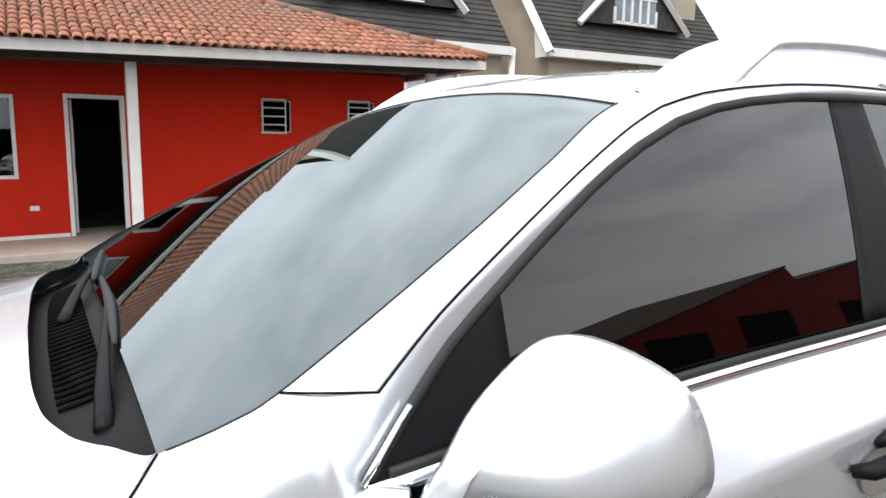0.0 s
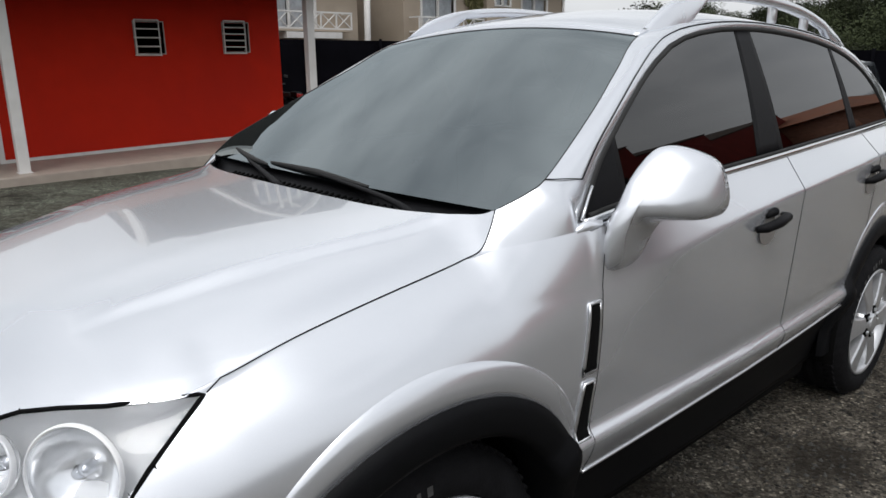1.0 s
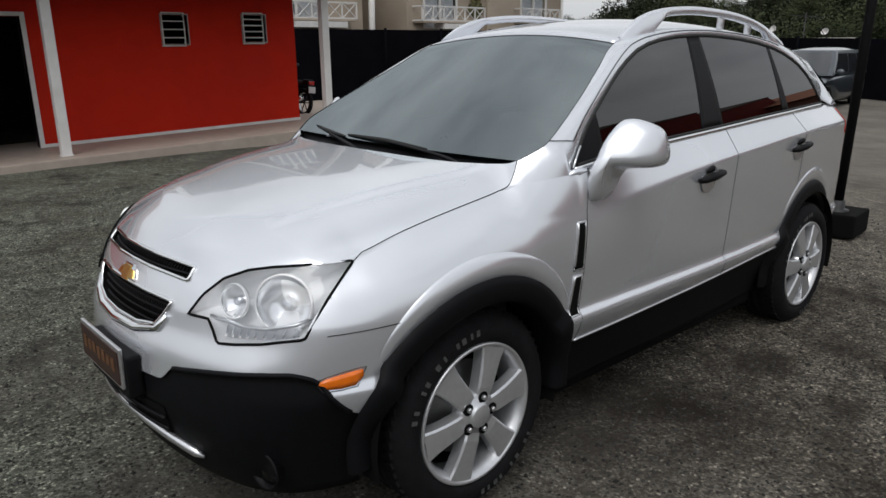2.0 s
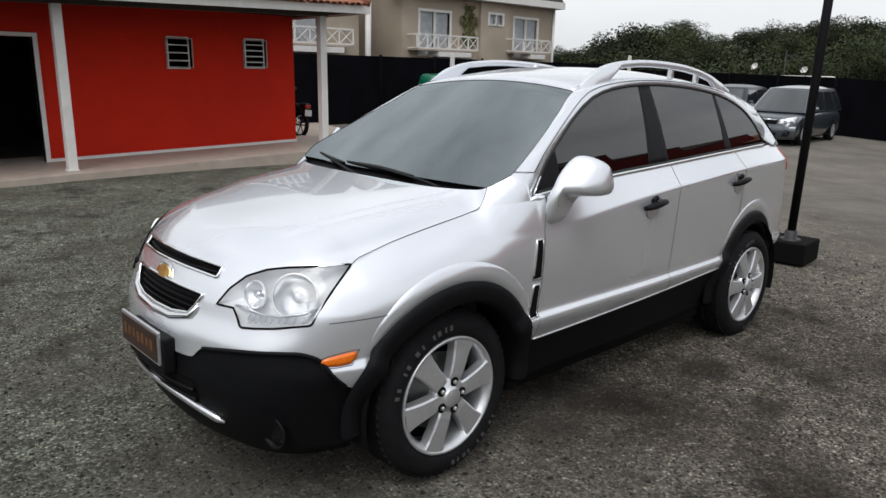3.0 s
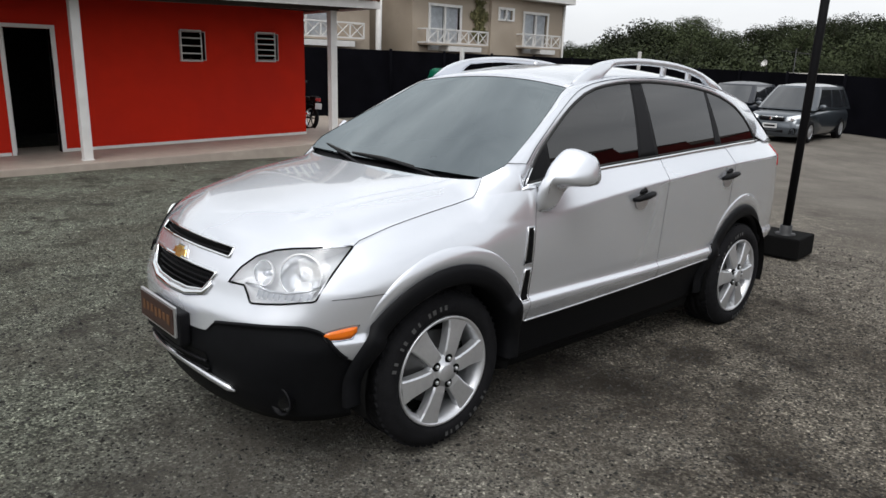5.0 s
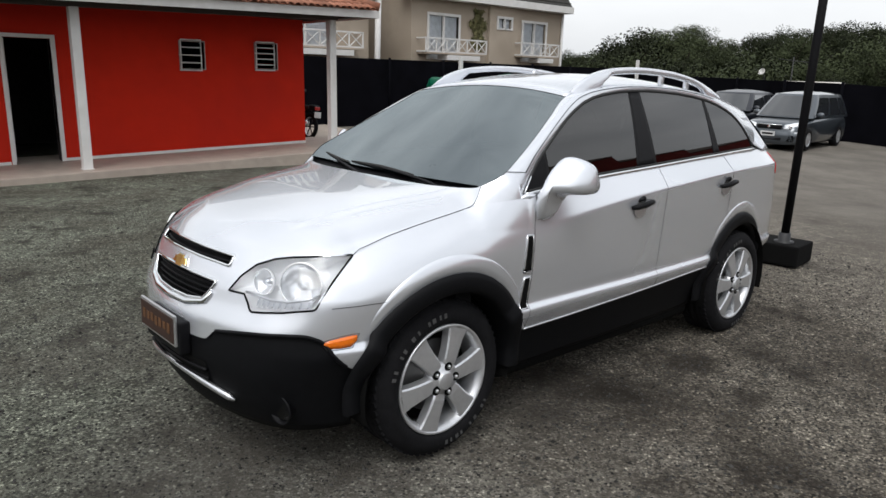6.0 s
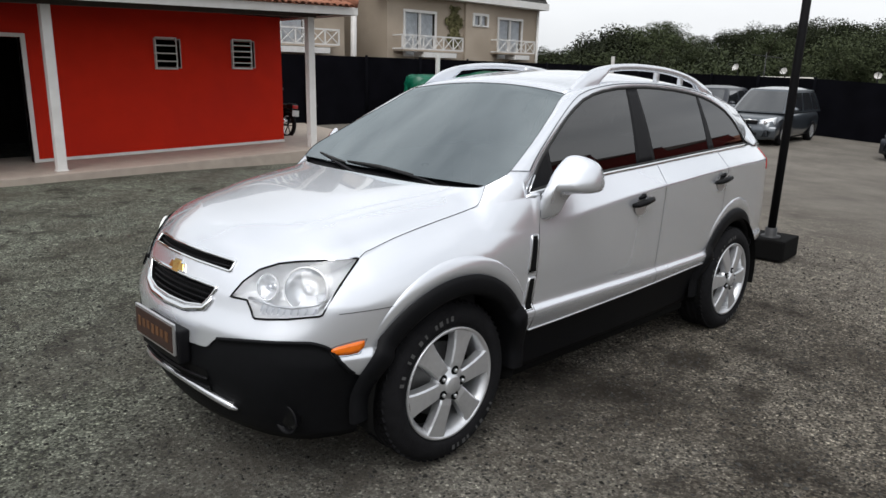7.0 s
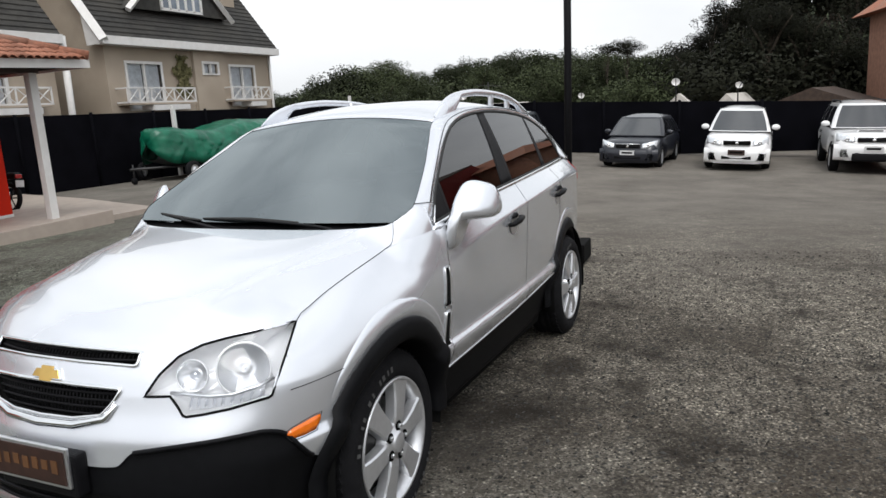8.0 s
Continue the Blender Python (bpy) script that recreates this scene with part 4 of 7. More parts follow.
def far_roof(x, y, z, w, label, wall=ORANGE_WALL, pale=True):
    h = thing("shed", label, "shed", pose(x, y, 0, 0, 0, prng.uniform(-15, 15)))
    part("wall", new_box(-w / 2, w / 2, -1.5, 1.5, 0, z - .12), wall, h, smooth=False)
    rb = bmesh.new()
    vs = [rb.verts.new(v) for v in ((-w / 2 - .1, -1.8, z - .12), (w / 2 + .1, -1.8, z - .12), (0, -1.8, z + .42), (-w / 2 - .1, 1.8, z - .12), (w / 2 + .1, 1.8, z - .12), (0, 1.8, z + .42))]
    for f in ((0, 1, 2), (3, 5, 4), (0, 2, 5, 3), (1, 4, 5, 2), (0, 3, 4, 1)):
        rb.faces.new([vs[k] for k in f])
    part("roof", rb, PALE_SHEET if pale else EARTH_TILE, h, "low gabled sheet roof", smooth=False)
    return h


def dish(x, y, z, r=0.32):
    d = thing("satellite_dish", "small white satellite dish on a pole behind the fence", "satellite dish", pose(x, y, 0), group="satellite dishes")
    m = Matrix.Translation((0, 0, z)) @ pose(0, 0, 0, 62, 0, prng.uniform(-30, 30))
    part("reflector", lathe(bmesh.new(), [(0.001, 0.0), (r * .5, .03), (r, .11), (r * 1.02, .12), (r * .99, .10), (r * .5, .015), (0.001, -.015)], 24, m), WHITE_PAINT, d)
    part("arm", tube(bmesh.new(), [m @ Vector((0, -r * .9, .1)), m @ Vector((0, -.05, .42))], .012), STEEL_BLACK, d)
    back = m @ Vector((0, 0, -.01))
    part("pole", tube(bmesh.new(), [back, back + Vector((0, .06, -.12)), Vector((back.x, back.y + .06, -.6))], .022), STEEL_BLACK, d)


for x, y, z, r in ((-1.02, 22.9, 2.06, .14), (.99, 23.1, 1.82, .12), (-4.3, 22.6, 1.80, .11), (-9.10, 23.1, 2.04, .13), (-7.45, 23.3, 1.92, .12)):
    dish(x, y, z, r)
EARTH_WALL = material("earth_wall", (.05, .032, .022), rough=.9, vary=.3)
for x, y, z, w, s in ((-1.10, 24.8, 1.30, 1.0, "low pale-roofed shed behind the fence"), (.86, 25.0, 1.20, .8, "low pale-roofed shed behind the fence"),
                      (-8.1, 25.2, 1.36, 3.6, "long low shed with a pale sheet roof"), (3.7, 25.5, 1.22, 2.8, "low brick shed among the trees")):
    far_roof(x, y, z, w, s, EARTH_WALL if "brick" in s else ORANGE_WALL, "pale" in s)
mast = thing("aerial", "thin bare television aerial behind the fence", "aerial", pose(-8.3, 23.6, 0))
part("mast", tube(bmesh.new(), [(0, 0, 0), (0, 0, 2.62)], .018, 6), STEEL_BLACK, mast)
part("boom", tube(bmesh.new(), [(-.55, 0, 2.55), (.6, 0, 2.42)], .014, 6), STEEL_BLACK, mast)
brick_house = thing("house", "orange brick house with a tiled roof beyond the fence", "house", pose(8.3, 24, 0, 0, 0, 12))
part("wall", new_box(-2.0, 4, -2, 5, 0, 4.2), ORANGE_WALL, brick_house, smooth=False)
rb = bmesh.new()
vs = [rb.verts.new(v) for v in ((-2.5, -2.5, 4.15), (4.5, -2.5, 4.15), (4.5, 5.5, 4.15), (-2.5, 5.5, 4.15), (-1, 1.5, 5.6), (3, 1.5, 5.6))]
for f in ((0, 1, 5, 4), (1, 2, 5), (2, 3, 4, 5), (3, 0, 4), (3, 2, 1, 0)):
    rb.faces.new([vs[k] for k in f])
part("roof", rb, TILE_CLAY, brick_house, "clay tile roof", smooth=False)

# ---- the yard's other side, seen in the car's glass: a low red building and a dark fence ----
SHED_RED = material("dull_red_paint", (0.20, 0.016, 0.011), rough=0.8, vary=0.15, scale=2)
red_shed = thing("building", "long red building with a saw-toothed roof across the yard", "building", pose(9.2, 2.0, 0, 0, 0, 0))
for y0, y1, z0, z1 in ((5.0, 11.15, 1.9, 4.3), (11.15, 15.3, 3.55, 4.5), (15.3, 21.5, 3.95, 5.5)):
    # saw-toothed bays, each rising along the yard to a sheer end
    bay_bm = bmesh.new()
    vs = [bay_bm.verts.new(v) for x in (0, 5) for v in ((x, y0, 0), (x, y1, 0), (x, y1, z1), (x, y0, z0))]
    for f in ((0, 1, 2, 3), (7, 6, 5, 4), (0, 4, 5, 1), (1, 5, 6, 2), (3, 7, 4, 0)):
        bay_bm.faces.new([vs[k] for k in f])
    part("wall", bay_bm, SHED_RED, red_shed, smooth=False)
    rb = bmesh.new()
    vs = [rb.verts.new(v) for e in (.004, .07) for v in ((-.05, y0, z0 + e), (-.05, y1, z1 + e), (5.05, y1, z1 + e), (5.05, y0, z0 + e))]
    for f in ((3, 2, 1, 0), (4, 5, 6, 7), (0, 1, 5, 4), (1, 2, 6, 5), (2, 3, 7, 6), (3, 0, 4, 7)):
        rb.faces.new([vs[k] for k in f])
    part("roof", rb, EARTH_TILE, red_shed, smooth=False)
for a, b in ((6.0, 7.6), (8.6, 10.2), (12.0, 14.2), (16.5, 19.5)):
    part("door", new_box(-.03, -.004, a, b, 0, 1.9 if a < 8 else 2.3), SHADE_DOOR_BLACK, red_shed, smooth=False)
fence("wall_east", (13.6, .5), (13.0, -22.0), 1.9, 1.9)
fence("wall_south", (13.0, -22.0), (-18.0, -22.0), 1.9, 1.9)

# ---- a creeper on the beige wall ----
crng = np.random.RandomState(8)
cv, cf = [], []
for _ in range(1500):
    u, v = crng.normal(0, .30), crng.uniform(-.9, .75)
    if abs(u) > .42 * (1 - .5 * abs(v) + .35 * math.sin(v * 9)):
        continue
    p = np.array((FX + .03 + crng.uniform(0, .10), fy(20.15) + u, fz(3.75) + v))
    a, b = crng.normal(0, 1, 3) * (.35, 1, 1) * .045, crng.normal(0, 1, 3) * (.35, 1, 1) * .045
    k = len(cv)
    cv += [p - a, p + b, p + a, p - b]
    cf.append((k, k + 1, k + 2, k + 3))
creeper = raw("climbing_plant", cv, cf, leaf_material("dry_leaf", (0.05, 0.05, 0.022), (0.12, 0.11, 0.055)), smooth=False)
tagged(creeper, label="dry green creeper on the beige house wall", category="plant")

# ---- parked vehicles along the back fence ----
HEADLIGHT = material("headlight_glass", (0.72, 0.75, 0.78), rough=0.12, metal=0.3, vary=0.15, scale=30, coat=1.0)
DARK_GLASS = material("dark_car_glass", (0.02, 0.022, 0.025), rough=0.06, vary=0.1, coat=1.0)
SOFT_GLASS = material("pale_car_glass", (0.022, 0.025, 0.028), rough=0.08, vary=0.15, coat=1.0)
PLATE_GREY = material("plate_grey", (0.55, 0.55, 0.55), rough=0.5, vary=0.1)


def parked_car(label, m, paint, length, width, height, belt, hood_front, cowl, roof_front, roof_back, glass=SOFT_GLASS, wheel_r=.31, bars=False, high=0.0,
               dark_front=False, grille_mat=None, dark_plate=False, truck=False):
    """A car standing with its front towards -y: body shell, glasshouse, lamps, plate, mirrors and wheels."""
    c = thing("car", label, "car", m, group="cars parked along the fence")
    hl, w = length / 2, width / 2
    top = table([-hl, -hl + .06, -hl + .25, cowl, cowl + .5, hl - .4, hl - .05, hl], [.50 + high, .62 + high, hood_front, belt - .05, belt, belt + .03, belt - .05, .6 + high])
    ys = list(-hl + np.array([0, .03, .08, .16, .28, .45])) + list(np.linspace(-hl + .7, hl - .5, 14)) + list(hl - np.array([.3, .16, .06, 0]))
    rows = []
    lo = .20 + high
    for y in ys:
        f = max(0.0, (abs(y) / hl - .72) / .28)
        ww = w * (1 - .20 * f ** 2.4)
        t = top(y)
        half = [(0, t + .035), (.5, t + .03), (.80, t + .008), (.91, t - .035), (.965, t - .11), (1.0, t - .24), (1.0, lo + .25), (.975, lo + .12), (.93, lo + .02), (.80, lo - .02)]
        half = [(a, max(z, lo - .02)) for a, z in half]
        rows.append([Vector((a * ww, y, z)) for a, z in half[::-1]] + [Vector((-a * ww, y, z)) for a, z in half[1:]])
    bm = bmesh.new()
    g = [[bm.verts.new(p) for p in r] for r in rows]
    for a, b in zip(g, g[1:]):
        for i in range(len(a) - 1):
            bm.faces.new((a[i], a[i + 1], b[i + 1], b[i]))
    bm.faces.new(g[0][::-1]), bm.faces.new(g[-1])
    for wy in (-hl + .82, hl - .85):
        for v in bm.verts:
            d = math.hypot(v.co.y - wy, v.co.z - wheel_r)
            if d < wheel_r + .06 and abs(v.co.x) > w * .7:
                v.co.x *= .80
    body = part("body", bm, paint, c)

    def ring(v, s, t, out=0.0):
        """v: height 0..1, s: -1..1 across, t: 0 front, 1 back."""
        z = belt + (height - belt) * v
        yf = cowl + (roof_front - cowl) * v
        yb = hl - .12 + (roof_back - hl + .12) * v
        ww = w * (.93 - .19 * v - .07 * v ** 3)
        return Vector((s * ww + (out if s > 0 else -out) * (abs(s) > .98), yf + (yb - yf) * t + (-.16 * (1 - s * s) if t == 0 else .05 * (1 - s * s) if t == 1 else 0) + (-out if t == 0 else 0), z))

    rows = []
    for v in np.linspace(0, 1, 7):
        r = [ring(v, s, 0) for s in np.linspace(-1, 1, 9)] + [ring(v, 1, t) for t in np.linspace(0, 1, 9)[1:-1]]
        r += [ring(v, s, 1) for s in np.linspace(1, -1, 9)] + [ring(v, -1, t) for t in np.linspace(1, 0, 9)[1:-1]]
        rows.append(r)
    bm = bmesh.new()
    g = [[bm.verts.new(p) for p in r] for r in rows]
    for a, b in zip(g, g[1:]):
        for i in range(len(a)):
            j = (i + 1) % len(a)
            bm.faces.new((a[i], a[j], b[j], b[i]))
    part("cabin", bm, paint, c)
    roof = []
    for s in np.linspace(-1, 1, 9):
        roof.append([ring(1, s, t) + Vector((0, 0, .085 * (1 - s ** 4) * math.sin(math.pi * t) ** .6 - .001)) for t in (0, .04, .12, .3, .5, .7, .88, .96, 1)])
    grid("roof", roof, paint, c)
    grid("windscreen", [[ring(v, s, 0, .008) for v in np.linspace(.04, .92, 7)] for s in np.linspace(-.90, .90, 11)], glass, c, label="windscreen")
    for s in (1, -1):
        for t0, t1 in ((.10, .44), (.48, .76), (.79, .93)):
            grid("side_window", [[ring(v, s, t0 + (t1 - t0) * k / 4 + (.03 * (v - .5) if t0 < .2 and k == 0 else 0), .006) for v in np.linspace(.10, .86, 4)] for k in range(5)], DARK_GLASS, c)
        mb = bmesh.new()
        bmesh.ops.create_uvsphere(mb, u_segments=14, v_segments=8, radius=1, matrix=Matrix.Translation((s * (w + .06), cowl + .34, belt + .10)) @ Matrix.Diagonal((.105, .06, .075, 1)))
        mr = part("door_mirror", mb, paint if not dark_front else BLACK_PLASTIC, c)
        part("mirror_arm", tube(bmesh.new(), [(s * w * .90, cowl + .34, belt), (s * (w + .06), cowl + .33, belt + .05)], .022, 6), BLACK_PLASTIC, mr)
        hz = hood_front - .09
        lamp = []
        for k in range(7):
            x = w * (.46 + .45 * k / 6)
            yy = -hl + .05 + .20 * (k / 6) ** 2
            lamp.append([Vector((s * x, yy - .035 + .075 * j / 3, hz - .065 + .01 * k / 6 + (.12 + .085 * k / 6) * j / 3)) for j in range(4)])
        h = grid("headlamp", lamp, HEADLIGHT, c, label="clear headlamp", thick=.01)
        part("bulb_ring", lathe(bmesh.new(), [(.05, .0), (.045, .012), (.02, .004), (.001, .0)], 20, Matrix.Translation((s * w * .66, -hl + .045, hz)) @ Matrix.Rotation(radians(90), 4, "X")), CHROME, h)
        part("fog_lamp", lathe(bmesh.new(), [(.055, -.01), (.05, .012), (.03, .006), (.001, .004)], 18, Matrix.Translation((s * w * .72, -hl + .045, .36 + high)) @ Matrix.Rotation(radians(90), 4, "X")), HEADLIGHT, c)
    part("grille", new_box(-w * .40, w * .40, -hl - .012, -hl + .10, hood_front - .15, hood_front - .05, bevel=.02), grille_mat or BLACK_PLASTIC, c)
    part("grille_bar", tube(bmesh.new(), [(-w * .40, -hl - .012, hood_front - .045), (w * .40, -hl - .012, hood_front - .045)], .012, 6), CHROME, c)
    part("badge", lathe(bmesh.new(), [(.05, 0), (.045, .014), (.001, .018)], 4, Matrix.Translation((0, -hl - .012, hood_front - .10)) @ Matrix.Rotation(radians(90), 4, "X")), CHROME, c, smooth=False)
    part("air_intake", new_box(-w * .44, w * .44, -hl - .034, -hl + .10, .285 + high, .375 + high, bevel=.02), BLACK_PLASTIC, c)
    for s in (1, -1):
        part("fog_recess", new_box(s * w * .70 - .055, s * w * .70 + .055, -hl - .002, -hl + .12, .31 + high, .385 + high, bevel=.03), BLACK_PLASTIC, c)
    bm = bmesh.new()
    ring_rows = []
    for k in range(13):
        u = -1 + 2 * k / 12
        yy = -hl - .03 + .16 * abs(u) ** 3.5
        ring_rows.append([bm.verts.new((u * w * .97, yy + dy, z + high)) for dy, z in ((.05, .56), (.0, .52), (-.012, .42), (.0, .27), (.03, .20), (.10, .18))])
    for p, q in zip(ring_rows, ring_rows[1:]):
        for i in range(5):
            bm.faces.new((p[i], p[i + 1], q[i + 1], q[i]))
    part("bumper", bm, BLACK_PLASTIC if dark_front else paint, c)
    pl = part("number_plate", new_box(-.20, .20, -hl - .062, -hl - .046, .40 + high, .53 + high), PLATE_FACE if dark_plate else PLATE_GREY, c, smooth=False)
    part("plate_bar", new_box(-.15, .15, -hl - .065, -hl - .062, .44 + high, .49 + high), GAP, pl, smooth=False)
    for s in (1, -1):
        for wy in (-hl + .82, hl - .85):
            mm = Matrix.Translation((s * (w - .02), wy, wheel_r)) @ Matrix.Rotation(radians(90 * s), 4, "Y")
            wh = new("wheel")
            wh.parent = c
            part("tyre", lathe(bmesh.new(), [(wheel_r * .64, .0), (wheel_r * .8, .012), (wheel_r * .97, -.01), (wheel_r, -.04), (wheel_r, -.16), (wheel_r * .96, -.19), (wheel_r * .6, -.19)], 28, mm), TYRE, wh)
            part("rim", lathe(bmesh.new(), [(wheel_r * .65, -.005), (wheel_r * .60, -.02), (wheel_r * .30, -.012), (wheel_r * .26, .0), (.001, .004)], 20, mm), ALLOY, wh)
    if truck:
        part("lower_guard", new_box(-w * .52, w * .52, -hl - .05, -hl + .10, .16 + high, .36 + high, bevel=.04), BLACK_PLASTIC, c, "black lower bumper opening")
        part("hood_scoop", new_box(-.30, .30, -hl + .62, -hl + .80, hood_front + .05, hood_front + .11, bevel=.02), paint, c)
        part("scoop_mouth", new_box(-.26, .26, -hl + .612, -hl + .62, hood_front + .06, hood_front + .10), GAP, c, smooth=False)
    part("underside", new_box(-w * .86, w * .86, -hl + .15, hl - .15, .17 + high, .42 + high), GAP, c, smooth=False)
    if bars:
        for s in (1, -1):
            part("roof_rail", tube(bmesh.new(), [(s * w * .66, roof_front + .1, height + .02), (s * w * .66, roof_front + .25, height + .07), (s * w * .66, roof_back - .25, height + .07), (s * w * .66, roof_back - .1, height + .02)], .018, 6), BLACK_PLASTIC, c)
    return c


def stand(front_x, front_y, turn, length, k=1.0):
    a = radians(turn)
    x, y = front_x - math.sin(a) * k * length / 2, front_y + math.cos(a) * k * length / 2
    lean = math.degrees(math.atan2(ground_height(x - .8, y) - ground_height(x + .8, y), 1.6))
    return pose(x, y, ground_height(x, y), 0, lean, turn) @ Matrix.Scale(k, 4)


GREY_PAINT = material("dark_navy_paint", (0.010, 0.012, 0.019), rough=.35, metal=.2, vary=.08, scale=900, coat=.35)
WHITE_CAR = paint_material("white_car_paint", (0.78, 0.78, 0.78), metal=0.0, rough=.35)
VAN_PAINT = paint_material("blue_grey_paint", (0.055, 0.066, 0.078), metal=.5, rough=.3)
parked_car("dark grey hatchback with clear headlamps parked by the fence", stand(-1.40, 15.7, -2, 4.2, .94), GREY_PAINT, 4.2, 1.70, 1.40, .88, .75, -1.02, -.35, 1.35)
parked_car("white tall family car parked facing the yard", stand(1.27, 16.0, 0, 3.95), WHITE_CAR, 3.95, 1.62, 1.52, .96, .80, -1.25, -.50, 1.45, grille_mat=GAP, dark_plate=True)
parked_car("white off-road car with a dark grille, parked by the fence", stand(4.28, 16.0, 2, 4.6), WHITE_CAR, 4.6, 1.70, 1.66, 1.06, .93, -1.05, -.45, 1.9, wheel_r=.38, high=.16, bars=True, truck=True)
parked_car("blue-grey people carrier parked beside the fence", stand(-5.25, 15.4, 3, 4.3, .91), VAN_PAINT, 4.3, 1.70, 1.56, .90, .76, -1.20, -.45, 1.75)
parked_car("dark car parked beside the people carrier", stand(-7.75, 16.9, 4, 4.3, .95), GREY_PAINT, 4.3, 1.72, 1.46, .90, .75, -1.1, -.4, 1.3)

# ---- boat under a green cover on its trailer ----
boat = thing("boat", "boat on a trailer under a loose green tarpaulin", "boat", pose(-15.0, 12.2, 0, 0, 0, 0))
WID = table([0, .06, .25, .8, 1.8, 3.0, 4.6, 5.6], [.03, .26, .50, .78, .95, 1.02, 1.0, .85])
TOPZ = table([0, .06, .3, 1.2, 2.2, 3.0, 3.8, 5.6], [1.15, 1.52, 1.66, 1.58, 1.50, 1.66, 1.78, 1.72])
LOWZ = table([0, .06, .5, 2.0, 5.6], [1.08, .84, .62, .54, .52])
rows = []
for y in np.linspace(0, 5.6, 85):
    w, t, lo = WID(y), TOPZ(y), LOWZ(y)
    row = []
    for k in range(45):
        a = math.pi * k / 44
        cx, sz = math.cos(a), math.sin(a)
        x = math.copysign(abs(cx) ** .55, cx) * w
        z = lo + (t - lo) * sz ** .75
        # drawn folds run down and back from the bow; the skirt hangs loose and ragged
        crease = abs(noise.noise(Vector((y * 3.2 - z * 3.0, z * 1.3, 3.1))))
        crease2 = abs(noise.noise(Vector((y * 1.4 + z * 4.5, x * .8, 9.4))))
        fold = noise.noise(Vector((x * 1.6, y * 1.8, z * 2))) * .05 + (crease - .2) * .17 * (1 - sz * .6) + (crease2 - .2) * .09
        x += math.copysign(fold, cx)
        z += (noise.noise(Vector((x * 3, y * 3, 7))) * .03 - crease2 * .07) * sz - (.10 * abs(math.sin(y * 3.1)) if k in (0, 44) else 0)
        row.append(Vector((x, y, z)))
    rows.append(row)
grid("tarpaulin", rows, TARP, boat, label="crumpled green tarpaulin", thick=.006)
hull = [[Vector((math.cos(a) * WID(y) * .86, y, LOWZ(y) + .06 - (LOWZ(y) - .38 - .25 * max(0, 1 - y)) * math.sin(a) ** .8)) for a in np.linspace(0, math.pi, 17)] for y in np.linspace(.12, 5.5, 24)]
grid("hull", hull, material("hull_dark", (.03, .035, .04), rough=.4), boat, label="dark hull")
tr = bmesh.new()
for s in (1, -1):
    tube(tr, [(s * .55, 4.9, .42), (s * .55, 1.4, .42), (0, -.7, .46)], .04, 8)
for y in (1.6, 3.2, 4.8):
    tube(tr, [(-.55, y, .42), (.55, y, .42)], .035, 8)
part("trailer_frame", tr, STEEL_BLACK, boat)
part("jockey_wheel", lathe(bmesh.new(), [(.10, -.03), (.11, 0), (.10, .03), (.001, .03)], 18, Matrix.Translation((0, -.6, .12)) @ Matrix.Rotation(radians(90), 4, "Y")), TYRE, boat)
part("hitch", tube(bmesh.new(), [(0, -.6, .14), (0, -.6, .6)], .025, 8), STEEL_BLACK, boat)
for s in (1, -1):
    mm = Matrix.Translation((s * 1.10, 0.75, .30)) @ Matrix.Rotation(radians(90 * s), 4, "Y")
    wh = new("wheel")
    wh.parent = boat
    part("tyre", lathe(bmesh.new(), [(.17, .0), (.22, .01), (.28, -.02), (.285, -.09), (.27, -.15), (.17, -.15)], 28, mm), TYRE, wh)
    part("rim", lathe(bmesh.new(), [(.175, -.01), (.16, -.03), (.07, -.015), (.06, .0), (.001, .005)], 22, mm), ALLOY, wh)

# ---- motorbike at the corner of the house ----
bike = thing("motorbike", "small red and black motorbike parked by the house corner", "motorbike", pose(-12.70, 5.80, .10, 0, -6, -88))
RED_PANEL = material("red_panel", (0.30, 0.012, 0.015), rough=.25, vary=.1, coat=1.0)
for y in (-.62, .62):
    wh = new("wheel")
    wh.parent = bike
    mm = Matrix.Translation((0, y, .30)) @ Matrix.Rotation(radians(90), 4, "Y")
    part("tyre", lathe(bmesh.new(), [(.225, -.04), (.27, -.05), (.30, -.02), (.30, .02), (.27, .05), (.225, .04), (.225, -.04)], 36, mm), TYRE, wh)
    part("rim", lathe(bmesh.new(), [(.225, -.03), (.21, 0), (.225, .03)], 36, mm), ALLOY, wh)
    sp = bmesh.new()
    for k in range(6):
        a = k * math.pi / 3
        tube(sp, [(0, y, .30), (0, y + .215 * math.cos(a), .30 + .215 * math.sin(a))], .014, 6)
    part("spokes", sp, STEEL_BLACK, wh)
part("engine", new_box(-.13, .13, -.22, .18, .24, .52, bevel=.04), STEEL_BLACK, bike)
part("frame", tube(tube(bmesh.new(), [(0, -.42, .82), (0, -.1, .58), (0, .25, .55), (0, .55, .72)], .025, 8), [(0, -.40, .78), (0, -.18, .28), (0, .22, .30), (0, .62, .30)], .022, 8), STEEL_BLACK, bike)
part("fork", tube(tube(bmesh.new(), [(.08, -.62, .30), (.08, -.42, .90)], .02, 8), [(-.08, -.62, .30), (-.08, -.42, .90)], .02, 8), CHROME, bike)
part("tank", new_box(-.13, .13, -.36, .06, .62, .84, bevel=.07), RED_PANEL, bike, "red tank")
part("saddle", new_box(-.12, .12, .04, .66, .70, .80, bevel=.04), RUBBER, bike)
part("side_panel", new_box(-.14, .14, .12, .52, .52, .68, bevel=.05), BLACK_PLASTIC, bike)
part("tail", new_box(-.09, .09, .60, .86, .68, .82, bevel=.04), BLACK_PLASTIC, bike)
